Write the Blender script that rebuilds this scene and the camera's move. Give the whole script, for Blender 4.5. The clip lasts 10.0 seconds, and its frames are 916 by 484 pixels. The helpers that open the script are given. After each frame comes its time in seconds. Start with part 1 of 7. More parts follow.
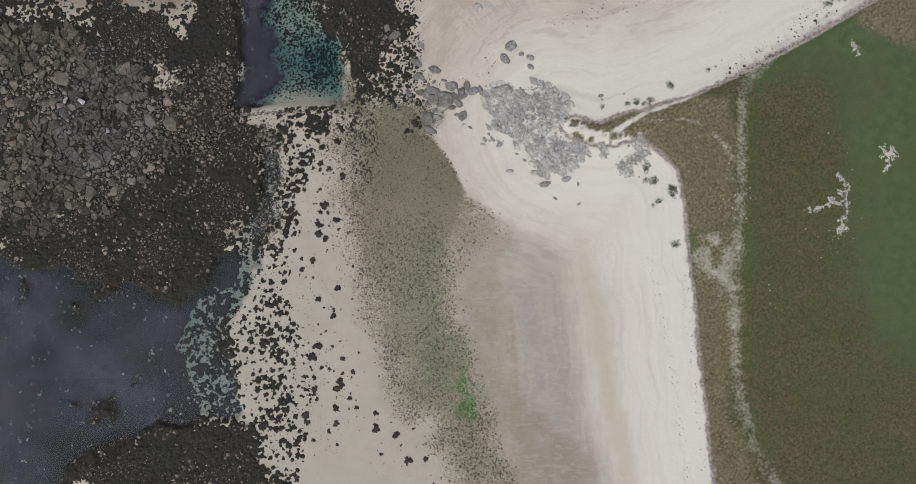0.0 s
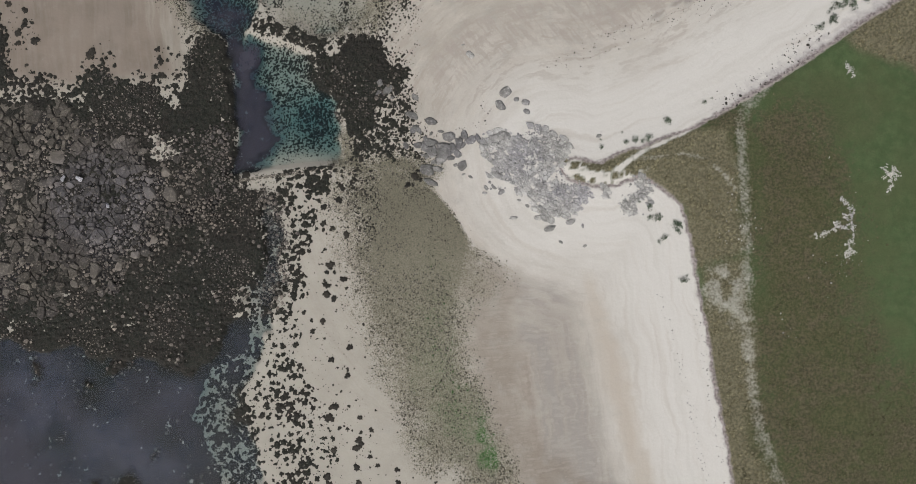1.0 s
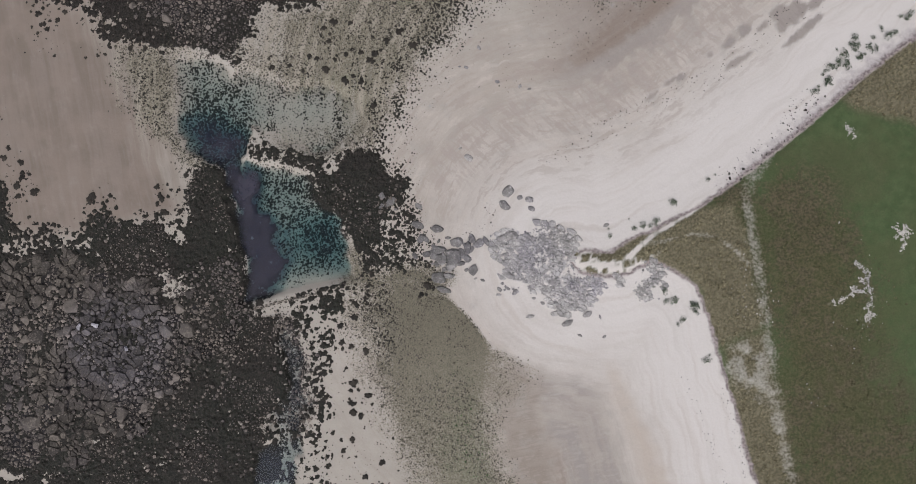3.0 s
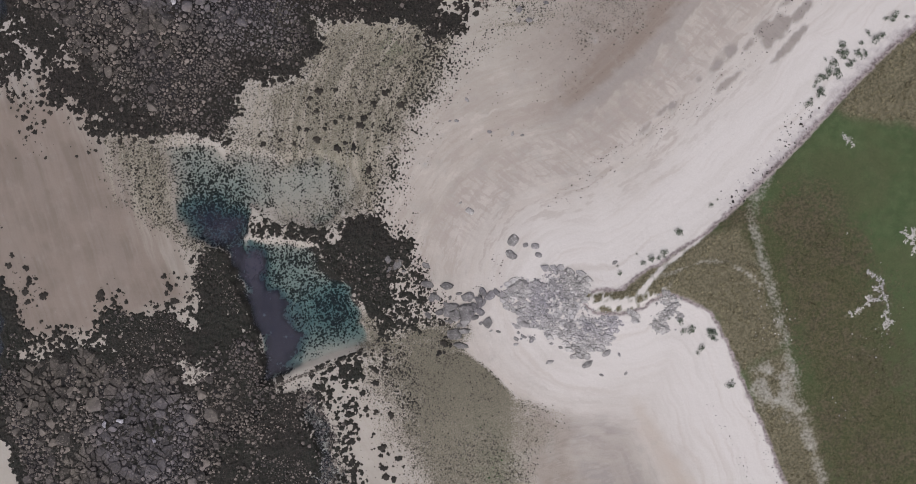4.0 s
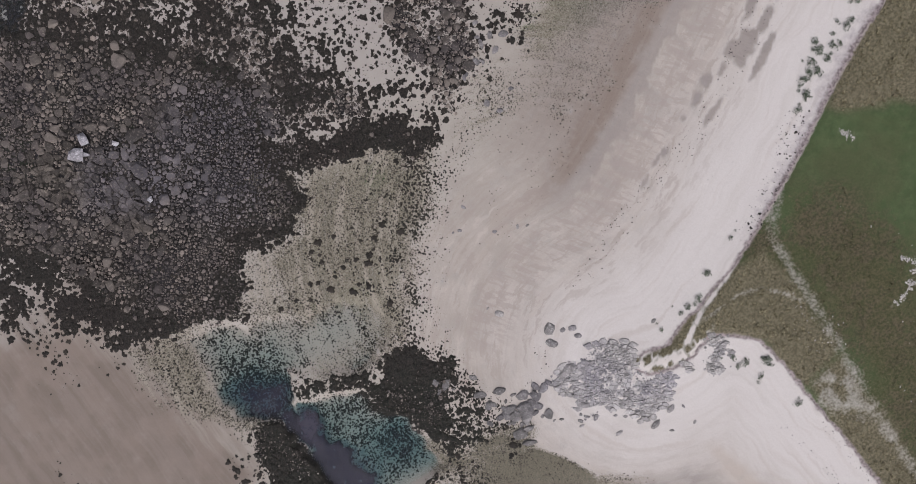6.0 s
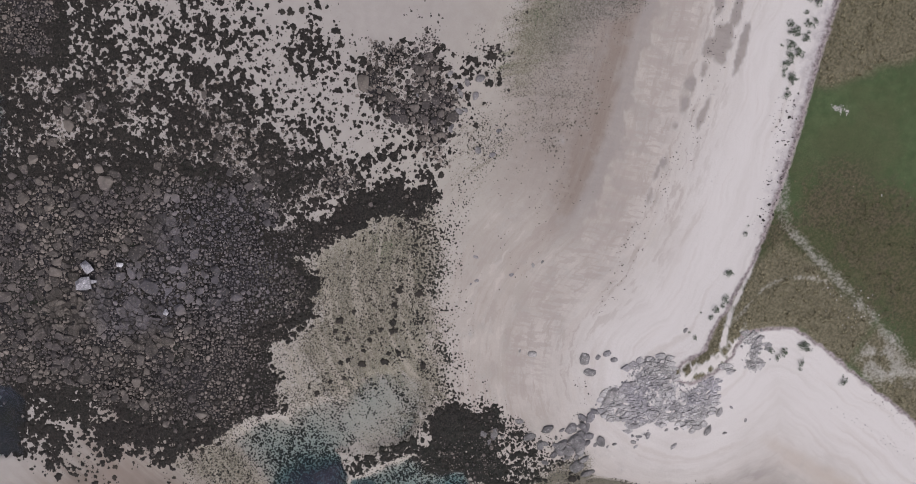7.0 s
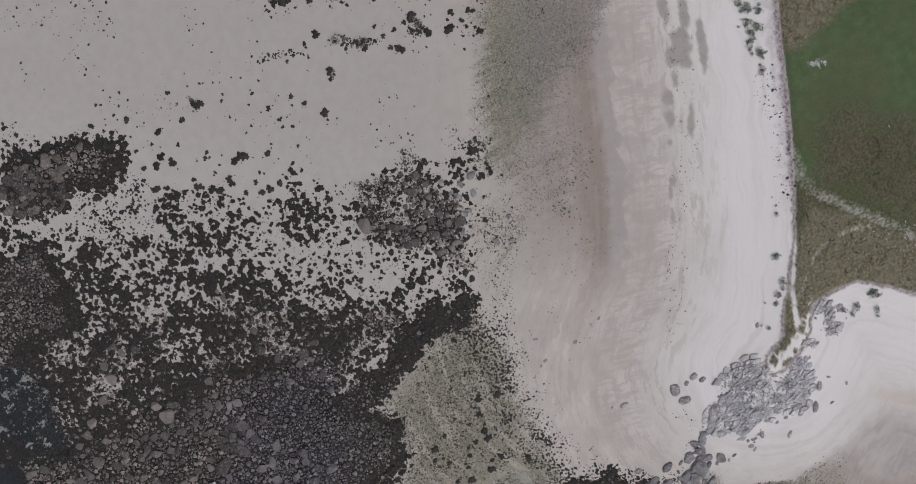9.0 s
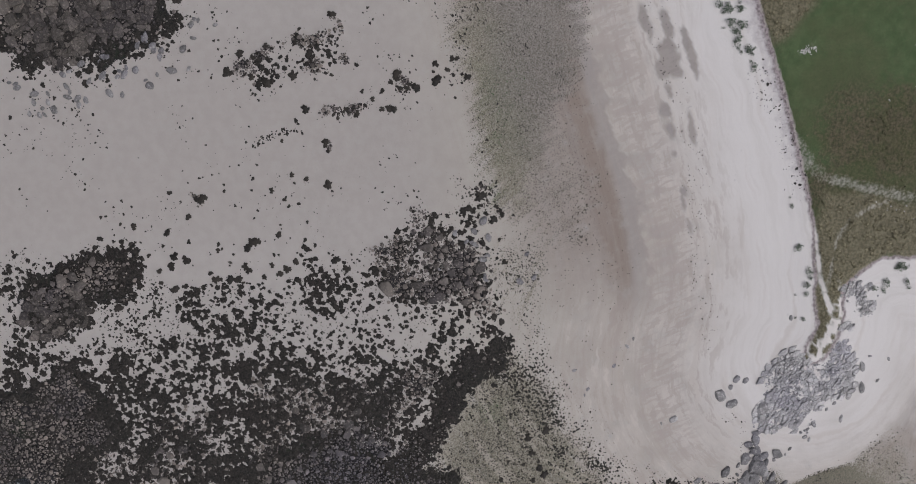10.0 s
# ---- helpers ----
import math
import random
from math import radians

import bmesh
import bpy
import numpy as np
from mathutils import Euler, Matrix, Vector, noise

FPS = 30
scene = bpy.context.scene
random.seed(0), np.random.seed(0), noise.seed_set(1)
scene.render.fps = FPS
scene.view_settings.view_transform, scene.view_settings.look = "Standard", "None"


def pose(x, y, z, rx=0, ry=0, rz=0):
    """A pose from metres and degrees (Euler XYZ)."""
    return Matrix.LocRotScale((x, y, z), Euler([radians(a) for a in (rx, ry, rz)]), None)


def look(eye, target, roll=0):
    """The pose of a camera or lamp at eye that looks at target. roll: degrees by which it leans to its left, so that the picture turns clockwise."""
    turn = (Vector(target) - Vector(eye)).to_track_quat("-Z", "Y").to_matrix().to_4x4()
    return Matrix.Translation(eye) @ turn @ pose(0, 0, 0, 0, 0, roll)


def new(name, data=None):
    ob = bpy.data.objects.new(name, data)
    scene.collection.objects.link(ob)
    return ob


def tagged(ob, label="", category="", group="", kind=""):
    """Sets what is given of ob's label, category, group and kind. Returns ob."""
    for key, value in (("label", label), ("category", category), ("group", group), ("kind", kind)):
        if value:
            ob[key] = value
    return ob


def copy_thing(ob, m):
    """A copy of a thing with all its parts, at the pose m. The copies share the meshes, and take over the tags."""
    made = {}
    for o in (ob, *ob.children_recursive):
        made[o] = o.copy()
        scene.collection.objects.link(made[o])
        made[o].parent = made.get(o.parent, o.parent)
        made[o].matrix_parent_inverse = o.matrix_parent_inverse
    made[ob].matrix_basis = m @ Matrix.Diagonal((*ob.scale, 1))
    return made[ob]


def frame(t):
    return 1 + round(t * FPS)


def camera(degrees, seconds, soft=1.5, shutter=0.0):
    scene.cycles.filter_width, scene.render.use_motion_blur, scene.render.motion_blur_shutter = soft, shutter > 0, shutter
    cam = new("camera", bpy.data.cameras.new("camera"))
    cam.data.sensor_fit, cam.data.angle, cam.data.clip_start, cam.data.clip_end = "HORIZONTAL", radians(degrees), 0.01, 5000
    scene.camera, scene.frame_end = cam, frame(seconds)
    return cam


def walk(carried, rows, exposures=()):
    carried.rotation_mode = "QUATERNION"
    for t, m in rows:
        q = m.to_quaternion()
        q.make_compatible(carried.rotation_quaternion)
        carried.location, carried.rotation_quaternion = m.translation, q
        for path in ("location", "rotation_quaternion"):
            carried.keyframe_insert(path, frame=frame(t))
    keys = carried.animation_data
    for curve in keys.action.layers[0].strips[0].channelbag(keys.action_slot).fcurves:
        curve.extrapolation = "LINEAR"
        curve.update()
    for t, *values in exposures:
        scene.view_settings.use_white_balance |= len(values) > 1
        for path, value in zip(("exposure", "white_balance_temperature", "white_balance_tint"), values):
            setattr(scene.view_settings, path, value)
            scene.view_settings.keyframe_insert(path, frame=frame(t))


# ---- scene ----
cam = camera(72.9, 10.0, 1.0)
PATH = [
    (0, -0.052, -3.181, 98.198, 2.040, 0.020, -0.444),
    (0.5, -0.577, 1.044, 98.244, 1.806, 0.015, -2.902),
    (1, -0.975, 5.284, 98.204, 1.790, 0.040, -4.607),
    (1.5, -1.224, 9.476, 98.221, 1.657, 0.033, -5.747),
    (2, -1.073, 13.784, 98.313, 1.704, 0.201, -7.268),
    (3.5, 0.423, 28.056, 98.654, 0.630, 0.581, -13.971),
    (4, 1.424, 33.238, 98.620, 0.112, 0.755, -17.833),
    (4.5, 2.979, 38.697, 98.507, -0.854, 0.917, -21.707),
    (5, 4.808, 44.227, 98.269, -1.701, 1.011, -25.951),
    (5.5, 6.674, 49.579, 98.018, -2.609, 0.879, -30.241),
    (5.7, 7.482, 51.552, 97.935, -2.814, 0.902, -32.033),
    (7, 13.266, 63.167, 96.663, -4.027, -0.009, -46.681),
    (7.5, 15.822, 66.990, 96.371, -4.350, -0.382, -51.996),
    (8, 18.643, 70.453, 96.063, -4.369, -0.716, -57.429),
    (8.5, 21.760, 73.624, 95.752, -4.572, -1.049, -62.792),
    (9, 25.207, 76.561, 95.274, -4.703, -1.469, -69.707),
    (9.5, 28.853, 79.131, 94.777, -4.915, -1.940, -76.550),
    (10, 32.670, 81.464, 94.238, -5.066, -2.188, -79.615),
]
EXPOSURES = [(0.0, 0.05, 6500, 7), (2.0, 0.03, 6440, 11), (3.5, 0.0, 6300, 16), (5.5, 0.0, 6300, 18), (7.5, -0.03, 6180, 19), (9.0, -0.12, 6090, 15), (10.0, -0.18, 6090, 15)]
walk(cam, [(t, pose(*place)) for t, *place in PATH], EXPOSURES)

# ---- light: bright overcast ----
SUN_UP, SUN_TURN = 52.0, 200.0
world = bpy.data.worlds.new("overcast_sky")
scene.world = world
world.use_nodes = True
wt = world.node_tree
wt.nodes.clear()
sky = wt.nodes.new("ShaderNodeTexSky")
sky.sky_type, sky.sun_disc = "NISHITA", False
sky.sun_elevation, sky.sun_rotation = radians(SUN_UP), radians(SUN_TURN)
sky.air_density, sky.dust_density = 1.0, 4.0
cloud = wt.nodes.new("ShaderNodeHueSaturation")
cloud.inputs["Saturation"].default_value = 0.25
back = wt.nodes.new("ShaderNodeBackground")
back.inputs["Strength"].default_value = 0.115
wout = wt.nodes.new("ShaderNodeOutputWorld")
wt.links.new(sky.outputs[0], cloud.inputs["Color"])
wt.links.new(cloud.outputs[0], back.inputs["Color"])
wt.links.new(back.outputs[0], wout.inputs["Surface"])
sun = new("sun", bpy.data.lights.new("sun", "SUN"))
sun.data.energy, sun.data.angle, sun.data.color = 1.1, radians(14), (1.0, 0.96, 0.90)
sun.matrix_world = look((0, 0, 200), (200 * math.sin(radians(SUN_TURN)) / -math.tan(radians(SUN_UP)), -200 * math.cos(radians(SUN_TURN)) / math.tan(radians(SUN_UP)), 0))

# ---- numbers of the plan ----
SEA = -0.5          # water level
STEP = 0.4          # grid of the ground

# turf edge, from the south along the headland to the north-east
TURF = [(60, -3000), (40.9, -57.9), (39.1, -37.3), (38.1, -25.9), (37.3, -16.9), (36.7, -7.9), (36.0, -1.5), (35.5, 5.8), (34.5, 11.4), (31.3, 14.6), (28.4, 16.4), (25.8, 15.6), (22.6, 14.9), (19.9, 15.9), (17.2, 16.9), (16.2, 18.6), (16.0, 20.2), (18.4, 20.0), (20.4, 19.3), (22.7, 19.0), (25.8, 20.2), (29.4, 20.9), (33.8, 22.2), (38.4, 23.6), (44.0, 26.1), (50.6, 29.4), (57.3, 33.0), (63.9, 36.9), (71.3, 40.6), (79.1, 44.1), (96.6, 52.1), (400, 190), (3000, 1500), (3000, -3000)]
# outlines of what covers the shore, one call each
MATS, LOOSE, STONES, SHINGLE, FLECKS = [], [], [], [], []


def weed_mat(outline):
    """A closed mat of weed."""
    MATS.append(outline)


def weed_loose(outline, share):
    """Loose weed that covers a share of the ground."""
    LOOSE.append((outline, share))


def stone_field(outline, share):
    """Boulders and cobbles that cover a share of the ground."""
    STONES.append((outline, share))


def shingle_bank(outline, share, soft):
    SHINGLE.append((outline, share, soft))


def weed_flecks(outline, share):
    """Hand-sized tufts on sand or under shallow water."""
    FLECKS.append((outline, share))


weed_mat([(-72.6, -0.2), (-69.9, 2.1), (-65.3, 2.8), (-60.7, 5.2), (-54.2, 8.0), (-50.1, 10.7), (-47.8, 12.9), (-45.0, 15.1), (-41.3, 16.6), (-37.6, 19.1), (-32.0, 20.0), (-30.8, 17.1), (-31.9, 11.1), (-33.3, 4.6), (-35.6, 1.8), (-37.5, -0.5), (-40.2, -4.5), (-42.8, -6.5), (-44.8, -7.9), (-46.2, -6.6), (-49.4, -5.3), (-55.9, -5.6), (-58.7, -4.5), (-63.8, -3.5), (-67.0, -4.3), (-70.3, -2.8)])
weed_mat([(-41.4, 44.2), (-38.7, 45.5), (-33.6, 44.6), (-32.5, 42.1), (-34.1, 39.0), (-34.8, 33.0), (-36.6, 29.0), (-37.0, 22.5), (-40.8, 23.4), (-45.0, 27.2), (-50.5, 28.9), (-52.6, 30.8), (-58.4, 33.5), (-57.8, 37.2), (-56.1, 38.5), (-52.8, 37.5), (-48.5, 37.6), (-44.2, 34.5), (-41.9, 36.7), (-42.4, 40.1)])
weed_mat([(-61.7, -37.8), (-61.5, -33.9), (-58.3, -32.5), (-51.0, -31.3), (-49.2, -28.6), (-44.6, -27.3), (-41.0, -29.2), (-36.4, -27.6), (-33.2, -28.3), (-31.3, -33.9), (-29.0, -38.0)])
weed_mat([(-14.9, 43.3), (-11.5, 42.4), (-9.4, 39.6), (-8.1, 37.9), (-8.9, 33.4), (-11.3, 30.3), (-15.4, 29.7), (-15.0, 33.8), (-16.9, 36.5), (-16.4, 40.3)])
weed_mat([(-13.2, 82.8), (-7.2, 79.4), (-1.6, 77.2), (2.9, 76.3), (7.6, 73.2), (11.2, 66.5), (8.1, 64.3), (2.2, 70.7), (-1.8, 72.0), (-6.8, 72.3), (-11.9, 75.1), (-15.2, 78.3), (-15.7, 81.5)])
weed_mat([(-26.1, 70.9), (-21.9, 70.8), (-19.4, 69.5), (-16.2, 68.1), (-19.9, 67.3), (-23.3, 68.2), (-27.5, 65.8), (-26.4, 63.0), (-29.7, 61.2), (-35.2, 62.6), (-40.6, 64.2), (-46.7, 68.8), (-49.7, 71.1), (-52.9, 78.2), (-49.5, 78.8), (-44.7, 71.8), (-39.4, 65.3), (-33.1, 64.9), (-28.7, 67.1)])
weed_mat([(-48.1, 85.5), (-45.1, 83.1), (-44.7, 79.9), (-46.5, 77.7), (-49.9, 79.6), (-51.0, 82.4)])
weed_loose([(1.9, 80.3), (7.0, 80.1), (10.3, 77.0), (13.1, 73.4), (11.8, 69.8), (7.3, 73.0), (2.9, 76.3)], 0.6)
weed_mat([(10.9, 135.0), (12.5, 131.4), (11.9, 129.6), (13.4, 122.8), (10.0, 122.8), (8.1, 125.6), (6.0, 129.7), (3.3, 128.9), (1.3, 133.4), (0.9, 138.5), (6.0, 137.9)])
weed_mat([(44.2, 127.1), (47.0, 126.6), (48.6, 123.9), (50.9, 122.1), (50.3, 121.5), (47.4, 123.3), (45.2, 125.4)])
weed_mat([(-14.4, 81.5), (-9.1, 78.4), (-1.9, 76.5), (5.2, 74.1), (5.7, 70.4), (0.0, 71.2), (-7.0, 73.6), (-13.3, 75.6), (-15.2, 78.3)])
weed_mat([(-13.6, 42.8), (-9.4, 39.7), (-6.9, 35.7), (-10.4, 32.4), (-11.9, 28.4), (-15.8, 27.2), (-21.6, 33.4), (-23.5, 39.3), (-17.8, 38.9)])
weed_loose([(-31.5, 19.0), (-27.3, 19.9), (-22.7, 19.9), (-20.8, 16.6), (-23.1, 11.0), (-24.5, 6.8), (-25.4, 1.7), (-26.3, -2.9), (-26.8, -7.5), (-24.5, -13.1), (-23.6, -18.6), (-22.2, -24.0), (-25.4, -25.8), (-24.5, -31.3), (-24.5, -34.0), (-27.2, -37.6), (-32.7, -37.5), (-33.6, -28.0), (-33.2, -24.9), (-33.7, -20.3), (-35.1, -16.6), (-36.5, -13.0), (-35.6, -8.4), (-32.8, -5.6), (-30.5, -1.9), (-29.1, 1.7), (-28.2, 8.2)], 0.42)
weed_loose([(-41.6, -7.4), (-35.6, -5.6), (-33.7, -9.3), (-35.5, -13.0), (-36.0, -17.5), (-33.7, -22.1), (-33.6, -27.6), (-40.1, -27.1), (-42.9, -20.2), (-43.4, -12.9)], 0.6)
weed_loose([(-50.1, -32.0), (-49.2, -28.4), (-44.7, -25.7), (-33.6, -26.2), (-30.9, -31.2), (-26.3, -37.6), (-51.0, -37.4)], 0.6)
weed_loose([(-22.7, 19.9), (-17.1, 20.3), (-17.1, 11.0), (-18.0, -0.2), (-17.1, -9.4), (-17.1, -25.9), (-20.8, -37.6), (-26.3, -37.6), (-22.6, -25.9), (-23.6, -16.7), (-26.3, -5.7), (-22.7, 9.1)], 0.17)
weed_loose([(-13.5, -25.9), (-4.3, -31.4), (-2.5, -37.8), (-15.3, -37.7)], 0.05)
weed_loose([(-71.6, 41.5), (-68.8, 41.6), (-62.4, 39.4), (-61.9, 36.0), (-58.4, 33.6), (-62.9, 34.7), (-68.8, 33.1), (-72.4, 34.5)], 0.7)
weed_loose([(-62.7, 36.6), (-59.4, 41.8), (-54.4, 44.0), (-52.7, 42.8), (-51.7, 38.5), (-43.8, 37.9), (-42.9, 41.6), (-40.1, 45.5), (-33.5, 45.6), (-32.9, 43.1), (-41.2, 36.2), (-44.3, 33.7), (-58.4, 33.6)], 0.45)
weed_loose([(-46.1, 42.9), (-43.3, 42.6), (-44.7, 38.5), (-46.7, 41.6)], 0.5)
weed_loose([(-69.8, 58.8), (-66.2, 56.4), (-65.5, 45.9), (-67.9, 41.5), (-71.7, 41.0)], 0.16)
weed_loose([(-66.8, 50.8), (-65.1, 49.6), (-65.5, 45.4), (-66.8, 47.0)], 0.6)
weed_loose([(-32.9, 46.9), (-29.4, 45.5), (-26.1, 46.2), (-22.4, 45.3), (-18.8, 44.3), (-16.0, 41.2), (-17.8, 36.9), (-15.7, 32.0), (-17.7, 26.8), (-19.3, 33.0), (-21.9, 39.0), (-26.3, 43.3), (-32.2, 43.6)], 0.84)
weed_loose([(-17.8, 47.9), (-13.6, 47.3), (-13.2, 43.1), (-15.7, 42.1), (-18.7, 43.3)], 0.6)
weed_loose([(-26.1, 26.1), (-19.1, 23.4), (-22.6, 14.7), (-26.8, 14.3), (-29.6, 17.4)], 0.55)
weed_loose([(-19.5, 22.5), (-13.9, 21.3), (-16.0, 16.1), (-21.2, 18.1)], 0.3)
weed_loose([(-7.5, 36.4), (-5.7, 31.7), (-6.6, 25.6), (-6.1, 22.2), (-7.4, 18.3), (-15.2, 26.5), (-10.4, 32.4)], 0.4)
weed_loose([(-17.9, 44.5), (-13.6, 42.8), (-17.5, 38.5), (-23.5, 39.3), (-26.7, 42.7), (-23.6, 45.0), (-20.6, 43.3)], 0.75)
weed_loose([(-12.7, 134.4), (-6.6, 128.0), (-19.9, 116.5), (-19.0, 107.7), (-22.5, 102.3), (-38.7, 119.4), (-16.3, 138.3)], 0.74)
weed_loose([(-6.6, 128.0), (2.6, 118.3), (7.4, 113.1), (2.8, 107.8), (-6.9, 104.0), (-2.1, 93.8), (-8.2, 87.1), (-22.5, 102.3), (-19.0, 107.7), (-19.9, 116.5)], 0.52)
weed_loose([(7.4, 113.1), (12.9, 107.3), (10.9, 101.8), (3.1, 97.3), (-2.1, 93.8), (-6.9, 104.0), (2.8, 107.8)], 0.4)
weed_loose([(12.9, 107.3), (14.8, 105.3), (12.7, 99.9), (6.9, 95.8), (3.1, 97.3), (9.6, 101.9)], 0.22)
weed_loose([(14.7, 101.7), (16.5, 98.5), (19.6, 98.9), (21.8, 97.3), (17.5, 92.2), (18.8, 90.9), (12.9, 85.6), (4.0, 84.7), (-2.2, 92.5), (3.1, 97.3), (6.6, 95.5)], 0.42)
weed_loose([(3.1, 97.3), (8.0, 90.8), (5.2, 83.4), (7.7, 80.7), (4.4, 77.7), (-7.2, 79.4), (-8.2, 87.1), (-2.2, 92.5)], 0.64)
weed_loose([(17.2, 90.7), (21.2, 88.3), (23.0, 83.9), (28.6, 83.0), (27.9, 77.4), (22.2, 74.5), (23.3, 70.7), (18.2, 67.0), (15.7, 70.9), (11.1, 66.6), (7.6, 73.2), (13.1, 73.4), (10.8, 78.7), (7.7, 80.7)], 0.48)
weed_loose([(9.2, 87.0), (14.1, 81.7), (14.0, 76.7), (12.6, 74.2), (9.5, 77.5), (5.2, 83.4)], 0.3)
weed_loose([(24.7, 87.2), (29.3, 83.6), (27.1, 84.0), (24.3, 85.1)], 0.7)
weed_loose([(-56.8, 96.9), (-50.5, 90.2), (-41.7, 78.1), (-43.5, 71.7), (-49.2, 66.6), (-54.0, 77.3), (-60.8, 78.8), (-64.6, 82.9), (-65.5, 89.5)], 0.62)
weed_loose([(-59.7, 84.7), (-51.6, 76.9), (-60.2, 74.3), (-65.4, 82.3)], 0.45)
weed_loose([(-22.5, 74.2), (-12.8, 69.3), (-14.3, 65.5), (-21.6, 66.4), (-24.9, 65.8)], 0.4)
weed_loose([(9.5, 143.0), (11.3, 138.1), (12.8, 132.3), (17.3, 126.8), (16.2, 123.2), (12.8, 122.3), (6.8, 125.4), (5.2, 129.6), (2.3, 130.1), (-3.6, 138.0), (-6.9, 141.1)], 0.55)
weed_loose([(16.2, 123.2), (19.1, 116.7), (20.7, 108.2), (20.8, 97.6), (16.7, 95.1), (11.3, 99.6), (10.1, 117.1), (9.3, 121.4)], 0.13)
weed_loose([(11.8, 117.4), (12.8, 107.0), (12.8, 101.7), (16.7, 95.1), (18.2, 86.4), (10.2, 85.0), (7.2, 80.9), (5.1, 93.2), (1.1, 105.2), (1.7, 112.4), (6.4, 117.5)], 0.48)
weed_loose([(-4.2, 141.4), (-2.4, 136.4), (0.6, 124.6), (0.5, 119.3), (1.7, 112.4), (2.9, 94.7), (1.4, 92.6), (3.5, 80.2), (-1.0, 79.4), (-3.5, 88.2), (-6.4, 105.8), (-9.4, 123.3), (-10.5, 140.6)], 0.62)
weed_loose([(-9.3, 128.5), (-5.2, 104.2), (-0.3, 80.5), (-6.0, 80.4), (-15.0, 82.6), (-22.8, 130.4)], 0.72)
weed_loose([(18.0, 132.9), (23.3, 123.3), (25.6, 110.7), (24.6, 96.4), (20.2, 95.7), (19.5, 109.8), (15.6, 126.6)], 0.04)
weed_loose([(25.3, 112.4), (30.6, 102.7), (29.2, 95.4), (22.8, 96.2), (21.0, 101.2), (20.4, 109.9)], 0.07)
weed_loose([(34.9, 107.8), (39.0, 102.3), (44.0, 94.4), (47.4, 87.9), (46.3, 86.9), (41.4, 94.0), (37.3, 102.0), (33.8, 106.7)], 0.22)
weed_loose([(24.4, 87.5), (29.0, 84.7), (28.8, 78.4), (32.7, 76.4), (32.1, 69.9), (27.1, 72.6), (23.1, 69.1), (14.9, 68.5), (12.0, 74.4), (16.2, 82.5)], 0.36)
weed_loose([(49.7, 84.8), (51.3, 80.7), (49.0, 79.4), (47.3, 83.5)], 0.4)
weed_loose([(40.6, 77.0), (40.3, 74.2), (36.7, 74.4)], 0.5)
weed_loose([(39.6, 146.6), (37.4, 144.6), (39.1, 135.7), (42.7, 130.3), (50.4, 121.2), (46.4, 119.8), (40.2, 129.9), (35.3, 133.5), (33.1, 140.8), (33.0, 145.8)], 0.22)
weed_loose([(42.9, 147.0), (41.4, 141.8), (41.5, 136.8), (44.4, 130.5), (45.3, 125.6), (40.2, 129.9), (38.1, 141.4), (38.8, 146.5)], 0.6)
weed_loose([(45.9, 113.7), (48.8, 107.3), (53.4, 101.2), (49.9, 97.1), (48.3, 96.9), (44.8, 101.5), (42.5, 108.9)], 0.3)
weed_loose([(-57.5, 98.9), (-42.4, 90.8), (-50.2, 66.9), (-56.0, 77.7), (-64.9, 80.8)], 0.8)
weed_loose([(-32.0, 20.0), (-27.3, 19.9), (-27.5, 8.2), (-29.1, 1.7), (-31.9, -1.9), (-34.2, -1.9), (-31.9, 6.4), (-31.5, 14.8)], 0.5)
weed_loose([(-60.9, 75.4), (-50.5, 70.5), (-53.2, 64.4), (-63.6, 69.3)], 0.14)
weed_loose([(-18.1, 36.5), (-15.6, 33.8), (-16.1, 24.5), (-13.3, 22.7), (-11.8, 34.3), (-15.1, 38.5)], 0.6)
weed_loose([(-36.1, 1.8), (-31.9, 11.1), (-29.0, 11.0), (-29.3, 1.7), (-30.8, -2.9), (-34.2, -6.1), (-36.5, -2.4)], 0.66)
weed_loose([(-43.0, -8.3), (-35.1, -4.7), (-31.9, 3.6), (-28.7, 5.5), (-29.9, -1.0), (-33.7, -7.5), (-35.1, -11.1), (-36.3, -16.6), (-33.8, -22.1), (-33.6, -27.8), (-40.5, -27.1), (-43.6, -20.2), (-44.3, -12.9)], 0.62)
weed_loose([(-31.8, 44.7), (-29.0, 47.2), (-23.9, 46.6), (-18.6, 44.7), (-15.5, 42.0), (-16.7, 39.0), (-25.2, 43.4), (-29.8, 43.2)], 0.82)
weed_loose([(-35.7, 19.7), (-16.6, 20.7), (-19.9, 17.1), (-24.5, 16.4), (-31.0, 17.8)], 0.6)
weed_loose([(-24.0, 66.4), (-10.7, 64.6), (0.4, 59.6), (-9.6, 44.7), (-18.8, 44.3), (-26.1, 46.2), (-23.8, 54.3), (-27.7, 59.9)], 0.09)
weed_loose([(-41.5, 63.2), (-38.0, 65.2), (-33.0, 64.6), (-29.0, 61.8), (-30.6, 58.4), (-34.2, 61.2), (-39.0, 61.6)], 0.62)
stone_field([(-32.0, 19.7), (-27.3, 19.6), (-27.5, 8.2), (-29.1, 1.7), (-31.9, -0.1), (-33.3, 1.8), (-31.9, 6.4), (-31.5, 14.8)], 0.6)
